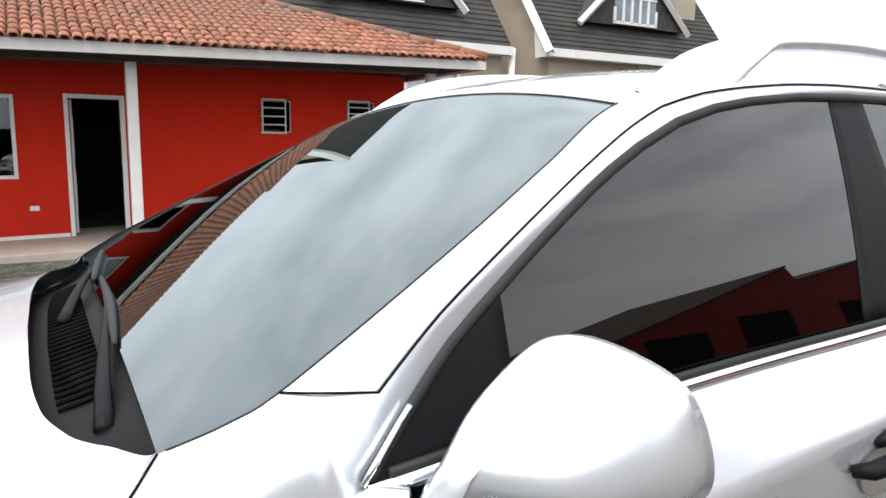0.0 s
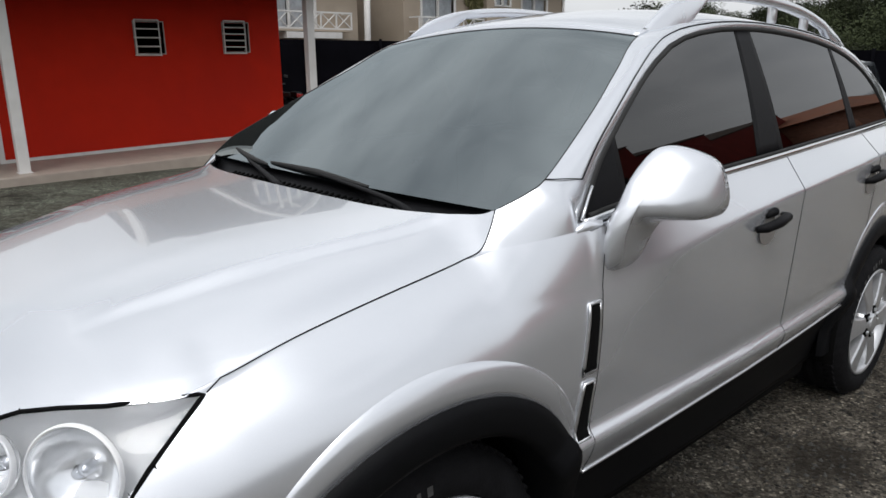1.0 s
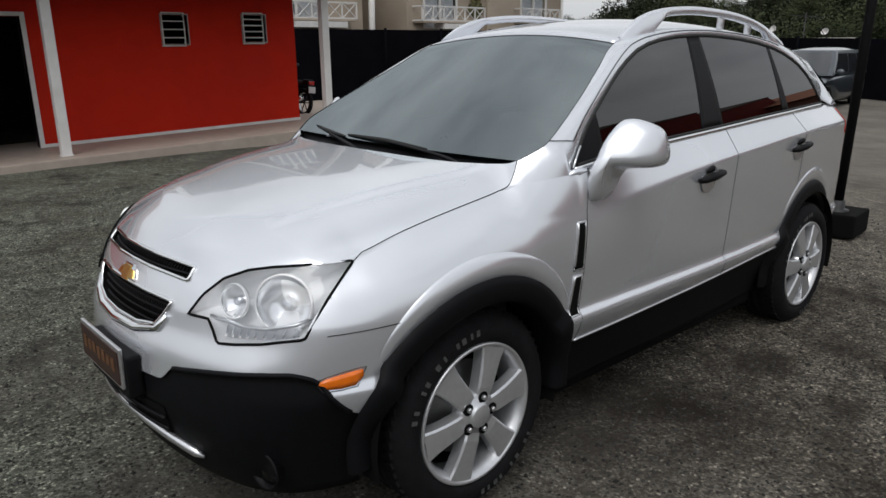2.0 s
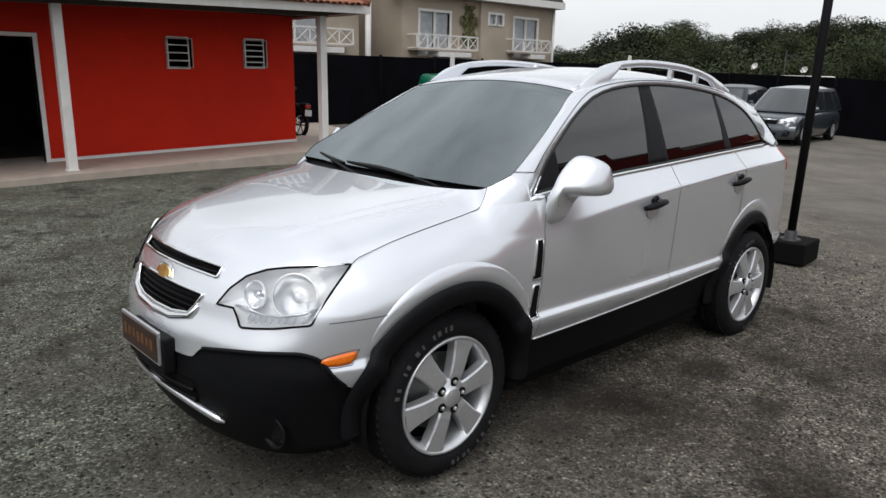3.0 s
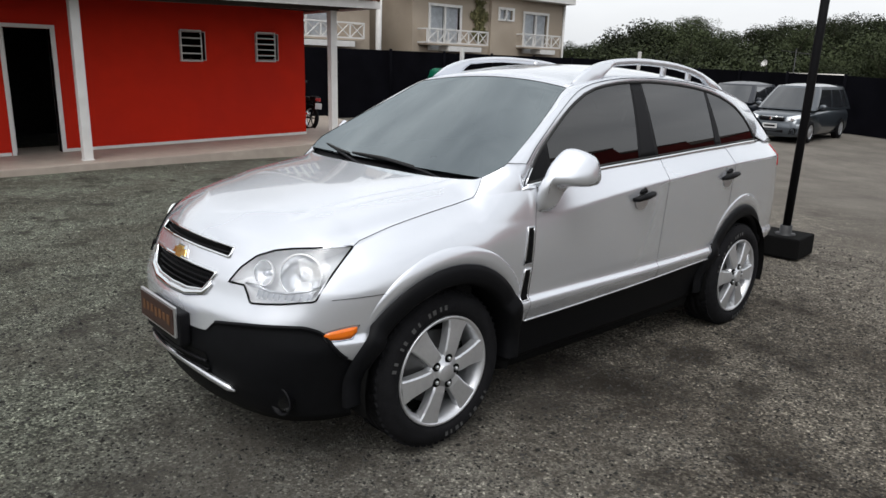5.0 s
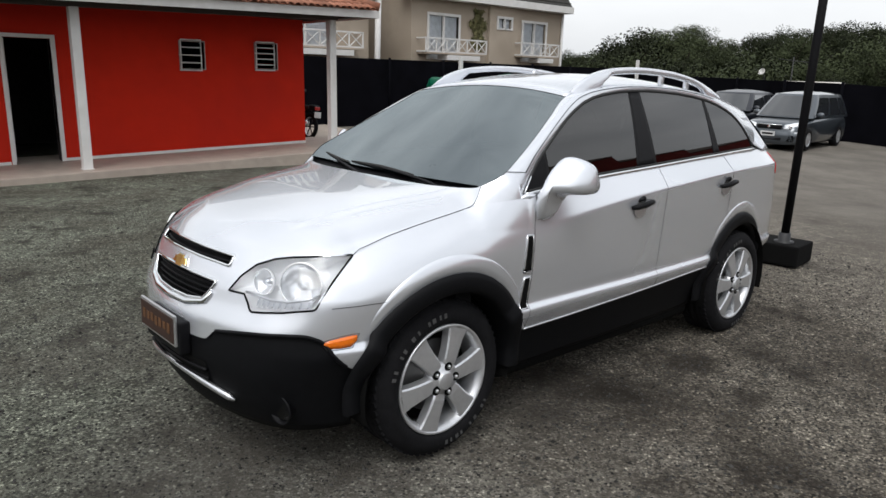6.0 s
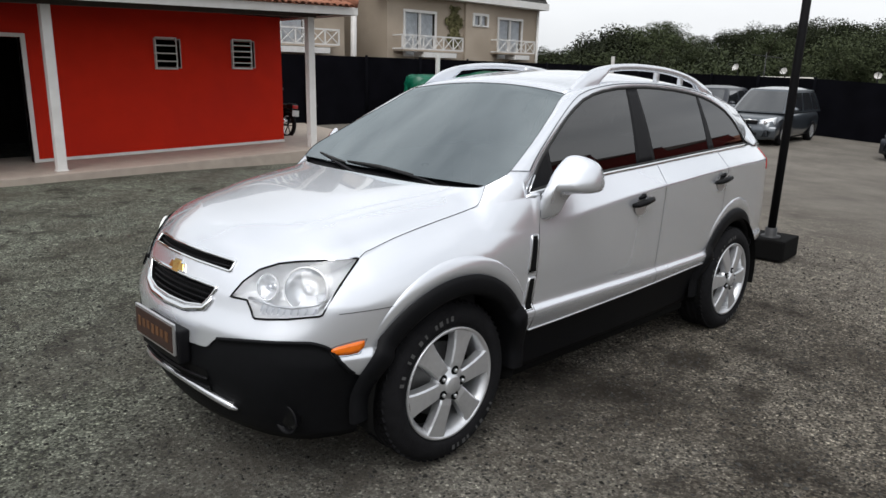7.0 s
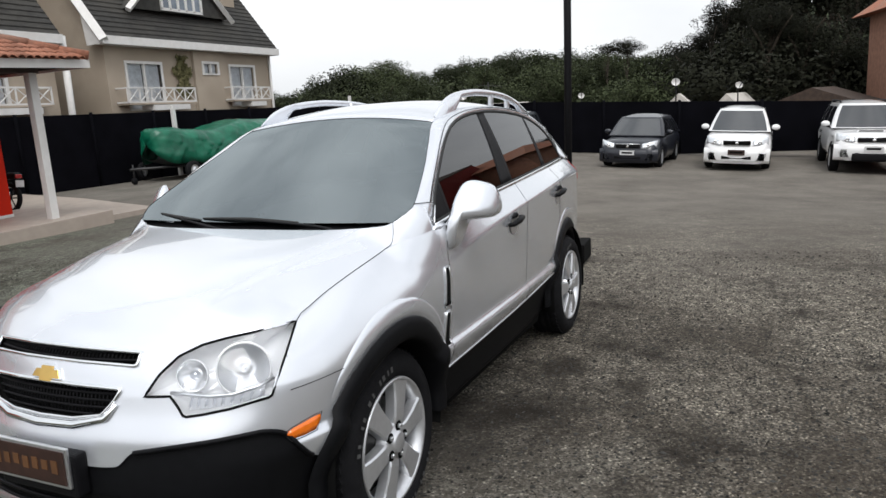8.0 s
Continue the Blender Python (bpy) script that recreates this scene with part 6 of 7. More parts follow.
# windscreen side edge, then the roof's gutter line
gutter = smooth_curve([(0.705, -1.097, 1.186), (0.740, -1.03, 1.222), (0.746, -.966, 1.258), (0.683, -.729, 1.388), (0.623, -.55, 1.487), (0.568, -.372, 1.585),
                       (0.560, -.15, 1.628), (0.553, .15, 1.652), (0.543, .6, 1.655), (0.528, 1.05, 1.632), (0.508, 1.45, 1.585), (0.498, 1.78, 1.515)], 8)
G_SCREEN = 40
foot = [r[-1].copy() for r in skin if -1.20 < r[-1].y < -.935] + [win_edge[0].copy()]


def resample(pts, n):
    pts = [Vector(p) for p in pts]
    acc = [0.0]
    for a, b in zip(pts, pts[1:]):
        acc.append(acc[-1] + (b - a).length)
    out, k = [], 0
    for i in range(n):
        d = acc[-1] * i / (n - 1)
        while k < len(pts) - 2 and acc[k + 1] < d:
            k += 1
        out.append(pts[k].lerp(pts[k + 1], min(1, max(0, (d - acc[k]) / max(1e-9, acc[k + 1] - acc[k])))))
    return out


ga = resample(gutter[:17], 17)[:-1] + resample(gutter[16:G_SCREEN + 1], 25)[:-1] + resample(gutter[G_SCREEN:], 40)
k_split = min(range(len(win_edge)), key=lambda k: abs(win_edge[k].y + .30))
gb = resample(foot, 17)[:-1] + resample(win_edge[:k_split + 1], 25)[:-1] + resample(win_edge[k_split:-1] + [Vector((.628, 1.80, 1.26))], 40)
frame_pts = []
for k, (a, b) in enumerate(zip(ga, gb)):
    row = []
    for j in range(9):
        t = j / 8
        p = a.lerp(b, t)
        bulge = .022 * math.sin(math.pi * t) * min(1, k / 14) ** 1.5
        row.append(p + Vector((.75, 0, .66)).normalized() * bulge)
    frame_pts.append(row)
first = resample(edge[N_BEND:], 9)[::-1]
shift = [first[j] - frame_pts[0][j] for j in range(len(first))]
for k in range(7):
    for j in range(len(shift)):
        frame_pts[k][j] = frame_pts[k][j] + shift[j] * (1 - k / 7) ** 1.5
grid("side_frame", frame_pts, SILVER, suv, None, "two", "silver windscreen pillar and roof side")
lip("pillar_joint", [frame_pts[i][5] + Vector((.002, -.001, .001)) for i in range(18, 68)], .0016, GAP)
lip("wing_joint", [frame_pts[14][j].lerp(frame_pts[18][j], j / 5) + Vector((.0015, 0, .0015)) for j in range(0, 6)], .0014, GAP)

# windscreen, roof, cowl
screen = []
for i in range(41):
    e = ga[i]
    t = i / 40
    c = Vector((0, -1.088 + (-.345 + 1.088) * t, 1.176 + (1.628 - 1.176) * t + .004 * math.sin(math.pi * t)))
    screen.append([Vector((e.x * s, e.y + (c.y - e.y) * (1 - s * s), e.z + (c.z - e.z) * (1 - s * s))) for s in np.linspace(1, -1, 41)])
screen_n = grid_normals(screen)
screen_n *= np.sign(screen_n[20, 20, 2])
# the pane bows gently across the car
for row, nrow in zip(screen, screen_n):
    for p, v in zip(row, nrow):
        v[0] = .11 * p.x
screen_n /= np.linalg.norm(screen_n, axis=2, keepdims=True)
grid("windscreen", screen, SCREEN_GLASS, suv, None, False, "tinted windscreen mirroring the sky", normals=screen_n)
lip("windscreen_seal", [p + Vector((0, 0, .0005)) for p in ga[1:41]], .0013, RUBBER)
lip("windscreen_seal", [p + Vector((0, .002, .0005)) for p in screen[-1]], .0032, RUBBER, both=False)
roof_pts = []
for k, e in enumerate(ga[40:]):
    t = k / 39
    crown = .043 + .020 * math.sin(math.pi * min(1, t * 1.2))
    lead = max(0, 1 - k / 5) ** 2
    roof_pts.append([Vector((e.x * s, e.y + .027 * lead * (1 - s * s), e.z + crown * (lead * (1 - s * s) + (1 - lead) * (1 - abs(s) ** 2.4)))) for s in np.linspace(-1, 1, 41)])
grid("roof", roof_pts, SILVER, suv, None, False, "silver roof panel", .004)
# tailgate: glass and panel behind the roof
tail_top, tail_low = roof_pts[-1], [Vector((.648 * s, 2.06 - .12 * s * s, 1.255)) for s in np.linspace(-1, 1, 41)]
grid("rear_screen", [[a.lerp(b, t) + Vector((0, .05 * math.sin(math.pi * t), 0)) for a, b in zip(tail_top, tail_low)] for t in np.linspace(0, 1, 9)],
     TINT, suv, None, False, "dark tailgate glass")
dp_pts = [[Vector((.498, 1.78, 1.515)).lerp(Vector((.648, 1.94, 1.255)), t).lerp(Vector((.628, 1.74, 1.285)).lerp(Vector((.668, 1.80, 1.255)), t), s)
           for s in np.linspace(0, 1, 5)] for t in np.linspace(0, 1, 9)]
grid("rear_pillar", dp_pts, SILVER, suv, None, "two", "silver rear pillar", .004)
deck = bmesh.new()
dv = [deck.verts.new(p) for p in ([Vector((.48 * s, 1.76, 1.24)) for s in (-1, 1)] + [Vector((.63, 2.05, 1.24)), Vector((-.63, 2.05, 1.24))])]
deck.faces.new(dv)
part("parcel_shelf", deck, CABIN, suv)
cowl = []
for q in np.linspace(-1, 1, 41):
    x = .69 * q
    y0, y1, z1 = BACK(abs(x)) - .02, -1.062 - .016 * q * q, 1.163 + .012 * q * q
    cowl.append([Vector((x, y0 + (y1 - y0) * t, 1.112 + (z1 - 1.112) * t ** .8 - .010 * math.sin(math.pi * t))) for t in np.linspace(0, 1, 7)])
grid("cowl", cowl, BLACK_PLASTIC, suv, None, False, "black plastic scuttle below the windscreen", .005)

BOWL = material("bright_bowl", (0.93, 0.94, 0.95), rough=0.18, metal=0.7, vary=0.04)
# ---- headlamps, grille, badge ----
lamp_rim = resample([on_front(x, z) for x, z in LAMP + LAMP[:1]], 90)[:-1]
lip("lamp_seal", [p + Vector((.0016, -.0032, .0010)) for p in lamp_rim], .0042, GAP, closed=True, label="black headlamp seal")
for sx in (1, -1):
    def S(p):
        return Vector((p[0] * sx, p[1], p[2]))
    bm = bmesh.new()
    mid = sum(lamp_rim, Vector()) / len(lamp_rim)
    back = Vector((-.30, 1, 0)).normalized()
    rings = []
    for t, d in ((0, .0), (.02, .014), (.08, .036), (.35, .062), (.7, .076)):
        rings.append([bm.verts.new(S(p.lerp(mid, t) + back * d)) for p in lamp_rim])
    for a, b in zip(rings, rings[1:]):
        for i in range(len(a)):
            j = (i + 1) % len(a)
            bm.faces.new((a[i], a[j], b[j], b[i]))
    bm.faces.new(rings[-1])
    lamp = part("headlamp", bm, REFLECTOR, suv, "clear headlamp with bright round reflectors")
    for x, z, r, dep, nm in ((.640, .857, .082, .05, "low_beam"), (.500, .852, .050, .03, "high_beam")):
        o = on_front(x, z)
        aim = Vector((.85 if nm == "low_beam" else .35, -1, .22)).normalized()
        m = Matrix.Translation(S(o - aim * .027)) @ Vector((aim.x * sx, aim.y, aim.z)).to_track_quat("Z", "Y").to_matrix().to_4x4()
        bm = lathe(bmesh.new(), [(r, .004), (r * 1.03, .0), (r * .99, -.012), (r * .85, -dep * .55), (r * .5, -dep), (.012, -dep * 1.12), (.0115, -dep * .5), (.001, -dep * .42)], 36, m)
        part(nm, bm, BOWL, lamp, "round chrome reflector")
        part("lamp_ring", lathe(bmesh.new(), [(r * .98, .002), (r * 1.01, .007), (r * 1.05, .004), (r * 1.05, -.004)], 36, m), REFLECTOR, lamp)
        part("bulb", lathe(bmesh.new(), [(.012, -dep), (.013, -dep * .3), (.008, -dep * .1), (.001, -dep * .05)], 16, m), CLEAR, lamp)
    bm = bmesh.new()
    for k in range(9):
        x0 = .515 + .0225 * k
        tube(bm, [S(on_front(x0, .757 + .05 * (x0 - .515), -.016)), S(on_front(x0 + .004, .790, -.02))], .006, 6)
    plate_ = [[S(on_front(x, z + .05 * (x - .515), -.022)) for z in np.linspace(.752, .786, 4)] for x in np.linspace(.512, .705, 14)]
    grid("indicator_reflector", plate_, SATIN, lamp, None, False, "grey ribbed indicator reflector")
    part("indicator_lens", bm, CLEAR, lamp, "ribbed indicator lens")
    bm = bmesh.new()
    tube(bm, [S(on_front(x, z, -.012)) for x, z in ((.455, .806), (.50, .802), (.57, .792), (.63, .792), (.69, .805), (.715, .820))], .006, 6)
    part("lamp_divider", bm, SATIN, lamp)

for poly, lo in ((GRILLE_UP, False), (GRILLE_LOW, True)):
    rim = resample([on_front(x, z) for x, z in poly + poly[:1]], 110)[:-1]
    bm = bmesh.new()
    rings = [[bm.verts.new(p + Vector((0, d, 0))) for p in rim] for d in (.0, .035)]
    for i in range(len(rim)):
        j = (i + 1) % len(rim)
        bm.faces.new((rings[0][i], rings[0][j], rings[1][j], rings[1][i]))
    bm.faces.new(rings[1])
    g = part("grille", bm, GAP, suv, "black mesh grille", smooth=False)
    zs = [p[1] for p in poly]
    mesh_bm = bmesh.new()
    z = min(zs) + .012
    while z < max(zs) - .006:
        run = [x for x in np.linspace(-.34, .34, 81) if in_outline(x, z, poly)]
        if len(run) > 2:
            tube(mesh_bm, [on_front(x, z, -.014) for x in run], .0045, 4)
        z += .021
    for x in np.linspace(-.33, .33, 45):
        run = [z for z in np.linspace(.69, .97, 57) if in_outline(x, z, poly)]
        if len(run) > 6:
            tube(mesh_bm, [on_front(x, run[0], -.018), on_front(x, run[-1], -.018)], .0028, 4)
    part("grille_mesh", mesh_bm, BLACK_PLASTIC, g)
    part("grille_surround", tube(bmesh.new(), [p + Vector((0, -.003, .0008)) for p in rim], .0062, 8, 1.0, True), CHROME, g, "chrome grille surround")
    if lo:
        part("grille_lip", tube(bmesh.new(), [on_front(x, z, .006) for x, z in ((-.292, .778), (-.258, .735), (-.15, .712), (0, .708), (.15, .712), (.258, .735), (.292, .778))],
                                [.006, .012, .015, .016, .015, .012, .006], 8), CHROME, g, "chrome lower lip")
badge = [(-.062, -.012), (-.026, -.012), (-.026, -.023), (.026, -.023), (.026, -.012), (.062, -.012), (.050, .012), (.026, .012), (.026, .023), (-.026, .023), (-.026, .012), (-.050, .012)]
for grow, out, mat, nm in ((1.12, .006, CHROME, "badge_rim"), (.94, .011, GOLD, "badge")):
    bm = bmesh.new()
    f = bm.faces.new([bm.verts.new(on_front(x * grow, .852 + z * grow, out)) for x, z in badge])
    ex = bmesh.ops.extrude_face_region(bm, geom=[f])
    bmesh.ops.translate(bm, vec=(0, .012, 0), verts=[v for v in ex["geom"] if isinstance(v, bmesh.types.BMVert)])
    part(nm, bm, mat, suv, "plain gold cross-shaped badge" if mat is GOLD else "", smooth=False)

# number plate with a dealer's cover: its writing becomes bars
plate = part("number_plate", new_box(-.178, .192, -2.302, -2.290, .535, .668, bevel=.004), SATIN, suv, "bright framed plate with a dark cover", smooth=False)
part("plate_cover", new_box(-.167, .181, -2.3055, -2.302, .547, .656), PLATE_FACE, plate, smooth=False)
for k in range(7):
    x = -.14 + .044 * k
    part("plate_bar", new_box(x, x + .026, -2.3075, -2.3055, .582 + .004 * (k % 3), .624 - .003 * (k % 2)), PLATE_MARK, plate, smooth=False)
part("plate_bracket", new_box(-.15, .205, -2.290, -2.24, .50, .64, bevel=.01), BLACK_PLASTIC, suv, smooth=False)
grid("intake", [[on_front(x, z, -.006) for z in np.linspace(.385, .492, 6)] for x in np.linspace(-.30, .30, 25)], GAP, suv, label="dark lower air intake")
for z in (.415, .455):
    part("intake_bar", tube(bmesh.new(), [on_front(x, z, 0.0) for x in np.linspace(-.30, .30, 21)], .007, 6), BLACK_PLASTIC, suv)
part("skid_strip", tube(bmesh.new(), [on_front(x, .408 - .33 * x * x, -.002) for x in np.linspace(-.42, .42, 31)], [.004] + [.013] * 29 + [.004], 8, 1.2), SATIN, suv, "silver skid strip under the bumper")
part("bumper_ledge", tube(bmesh.new(), [skin[i][LOW_ROWS] + Vector((0, -.002, 0)) for i in range(34, 84)], .008, 6), GREY_PLASTIC, suv)
for sx in (1, -1):
    o = on_front(.60, .345)
    m = Matrix.Translation((o.x * sx, o.y + .012, o.z)) @ Vector((.2 * sx, -1, 0)).to_track_quat("Z", "Y").to_matrix().to_4x4()
    fl = part("fog_lamp", lathe(bmesh.new(), [(.062, .006), (.058, .012), (.052, .004), (.045, -.03), (.001, -.04)], 28, m), BLACK_PLASTIC, suv, "round fog lamp in the lower bumper")
    part("lens", lathe(bmesh.new(), [(.050, -.004), (.03, .002), (.001, .004)], 24, m), CLEAR, fl)
    part("reflector", lathe(bmesh.new(), [(.049, -.012), (.03, -.03), (.001, -.034)], 24, m), CHROME, fl)

# amber side markers
for sx in (1, -1):
    bm = bmesh.new()
    quad = []
    for a, z0, z1 in ((51.3, .634, .643), (52.4, .620, .650), (55, .618, .657), (57.6, .620, .662), (59.0, .640, .663)):
        quad.append([Vector((p.x * sx, p.y, p.z)) for p in [front(radians(a), z) * 1.0 + Vector((math.sin(radians(a)), -math.cos(radians(a)), 0)) * (.006 + .004 * math.sin(math.pi * k / 3))
                                                           for k, z in enumerate(np.linspace(z0, z1, 4))]])
    ob = grid("side_marker", quad, AMBER, suv, None, False, "amber side marker lamp", .008)
rim = [front(radians(a), z) + Vector((math.sin(radians(a)), -math.cos(radians(a)), 0)) * .002 for a, z in ((50.9, .636), (51.2, .647), (52.4, .654), (55, .662), (57.6, .667), (59.6, .668), (57.9, .615), (55, .613), (52.0, .613))]
lip("marker_seal", rim, .0014, RUBBER, closed=True)

# ---- wheel arches, wheels ----
def flare(c):
    rings = []
    for k in range(61):
        a = radians(-6 + 192 * k / 60)
        row = []
        for r, off in ((.395, -.12), (.400, -.01), (.404, .012), (.420, .022), (.465, .022), (.488, .014), (.494, -.006)):
            y, z = c - r * math.cos(a), .365 + r * math.sin(a)
            y2, z2 = c - .45 * math.cos(a), .365 + .45 * math.sin(a)
            row.append(Vector((side_x(y2, max(z2, .42)) + off, y, z)))
        rings.append(row)
    return rings


for c in ARCHES:
    grid("arch_flare", flare(c), GREY_PLASTIC, suv, None, "two", "dark grey wheel arch moulding")
    for sx in (1, -1):
        shell = []
        for k in range(31):
            an = radians(-14 + 208 * k / 30)
            shell.append([Vector((xx * sx, c - r * math.cos(an), .365 + r * math.sin(an))) for r, xx in ((.425, .80), (.425, .42), (.05, .42))])
        grid("wheel_housing", shell, GAP, suv)
# pressed step in the wing above each arch, dying out towards the doors and the bumper
for c in ARCHES:
    step = []
    for k in range(49):
        a = radians(38 + 112 * k / 48)
        f = math.sin(math.pi * k / 48) ** .6
        row = []
        for u, off in ((-.03, .004), (0, .0075), (.45, .0085), (.72, .0085), (.84, .0065), (.94, .0015), (1.0, -.004)):
            r = .490 + (.026 + .052 * f) * u
            y, z = c - r * math.cos(a), .365 + r * math.sin(a)
            row.append(Vector((side_x(y, z) + off * f - .001 * (1 - f), y, z)))
        step.append(row)
    grid("wing_edge", step, SILVER, suv, None, "two", "silver pressed edge above the wheel arch")
part("underbody", new_box(-.70, .70, -.92, .92, .20, .42, bevel=.04), GAP, suv)
part("engine_tray", new_box(-.56, .56, -2.0, -.925, .21, .42, bevel=.04), GAP, suv)
part("rear_floor", new_box(-.56, .56, .925, 2.05, .21, .42, bevel=.04), GAP, suv)
part("cabin_floor", new_box(-.62, .62, -.92, .92, .30, .50), CABIN, suv, smooth=False)
part("bulkhead", new_box(-.66, .66, -1.18, -1.08, .4, 1.03), CABIN, suv, smooth=False)


def wheel(x, y, sx, turned):
    """A wheel on its axle; sx tells the side that it faces."""
    m = Matrix.Translation((x, y, .362)) @ Matrix.Rotation(radians(90 * sx), 4, "Y")
    w = new("wheel")
    w.parent = suv
    prof = [(.245, -.02), (.256, .002), (.275, .012), (.302, .014), (.332, .002), (.350, -.020), (.3565, -.035), (.3565, -.060), (.3535, -.062), (.3535, -.068), (.357, -.070),
            (.3585, -.105), (.3555, -.107), (.3555, -.115), (.3585, -.117), (.357, -.155), (.3535, -.157), (.3535, -.163), (.356, -.165), (.350, -.20), (.30, -.225), (.245, -.215)]
    tyre = part("tyre", lathe(bmesh.new(), prof, 72, m), TYRE, w, "black tyre with pale raised sidewall lettering")
    tread = bmesh.new()
    for k in range(60):
        a = 2 * math.pi * k / 60
        for h, ha in ((-.045, .0), (-.185, .05)):
            b = new_box(-.006, .006, -.010, .010, -.022, .022)
            bmesh.ops.transform(b, matrix=m @ Matrix.Rotation(a + ha, 4, "Z") @ Matrix.Translation((.354, 0, h)) @ Matrix.Rotation(.35, 4, "X"), verts=b.verts)
            tmp = bpy.data.meshes.new("t")
            b.to_mesh(tmp)
            b.free()
            tread.from_mesh(tmp)
            bpy.data.meshes.remove(tmp)
    part("tread_pattern", tread, TYRE, tyre, smooth=False, kind="stuff")
    marks = bmesh.new()
    for start, count in ((182, 13), (2, 11)):
        for k in range(count):
            if k in (4, 7, 10):
                continue
            a0 = radians(start + k * 6.0)
            wide, r0, r1 = (.050, .034, .062, .042)[k % 4], .290, .312
            vs = []
            for a, r in ((a0, r0), (a0 + wide, r0), (a0 + wide, r1), (a0, r1)):
                vs.append(marks.verts.new(m @ Vector((r * math.cos(a), r * math.sin(a), .0165 - abs(r - .29) * .05))))
            marks.faces.new(vs)
    part("sidewall_marking", marks, WHITE_MARK, tyre, "pale lettering bars", smooth=False, kind="stuff")
    m = m @ Matrix.Translation((0, 0, .008)) @ Matrix.Diagonal((1.105, 1.105, 1, 1))
    rim = part("rim", lathe(bmesh.new(), [(.224, -.19), (.205, -.17), (.196, -.10), (.200, -.03), (.212, -.012), (.219, -.002), (.226, .000), (.229, -.006), (.227, -.02)], 64, m), ALLOY, w, "six-spoke silver alloy rim")
    part("brake_disc", lathe(bmesh.new(), [(.15, -.10), (.15, -.085), (.07, -.085), (.07, -.06), (.001, -.06)], 40, m), material("brake_steel", (.12, .12, .12), rough=.5, metal=.8), w)
    part("wheel_back", lathe(bmesh.new(), [(.20, -.12), (.001, -.12)], 40, m), GAP, w)
    for k in range(6):
        a = radians(60 * k + turned)
        bm = bmesh.new()
        sec = ((.050, .030, -.004), (.085, .0335, .002), (.13, .037, .000), (.175, .043, -.004), (.214, .053, -.006))
        rows = []
        for r, hw, h in sec:
            rows.append([bm.verts.new(m @ (Matrix.Rotation(a, 4, "Z") @ Vector((r, yy, hh)))) for yy, hh in
                         ((-hw, h - .045), (-hw, h - .006), (-hw + .006, h), (0, h + .001), (hw - .006, h), (hw, h - .006), (hw, h - .045))])
        for p, q in zip(rows, rows[1:]):
            for i in range(6):
                bm.faces.new((p[i], p[i + 1], q[i + 1], q[i]))
        part("spoke", bm, ALLOY, rim, smooth=False)
    for k in range(5):
        a = radians(72 * k + 20)
        part("nut_pocket", lathe(bmesh.new(), [(.019, -.012), (.019, .0015), (.016, .002), (.001, .001)], 14,
                                 m @ Matrix.Translation((.056 * math.cos(a), .056 * math.sin(a), .0))), GAP, rim)
    hub = part("hub", lathe(bmesh.new(), [(.075, -.05), (.073, -.008), (.066, -.002), (.040, .000), (.038, .010), (.031, .014), (.001, .015)], 36, m), ALLOY, rim)
    for k in range(5):
        a = radians(72 * k + 20)
        part("wheel_nut", lathe(bmesh.new(), [(.0085, -.004), (.0085, .009), (.006, .012), (.001, .012)], 6,
                                m @ Matrix.Translation((.056 * math.cos(a), .056 * math.sin(a), .0))), SATIN, rim, smooth=False)
    return w


for c in ARCHES:
    for sx in (1, -1):
        wheel(.800 * sx, c, sx, 41 if c < 0 else 27)

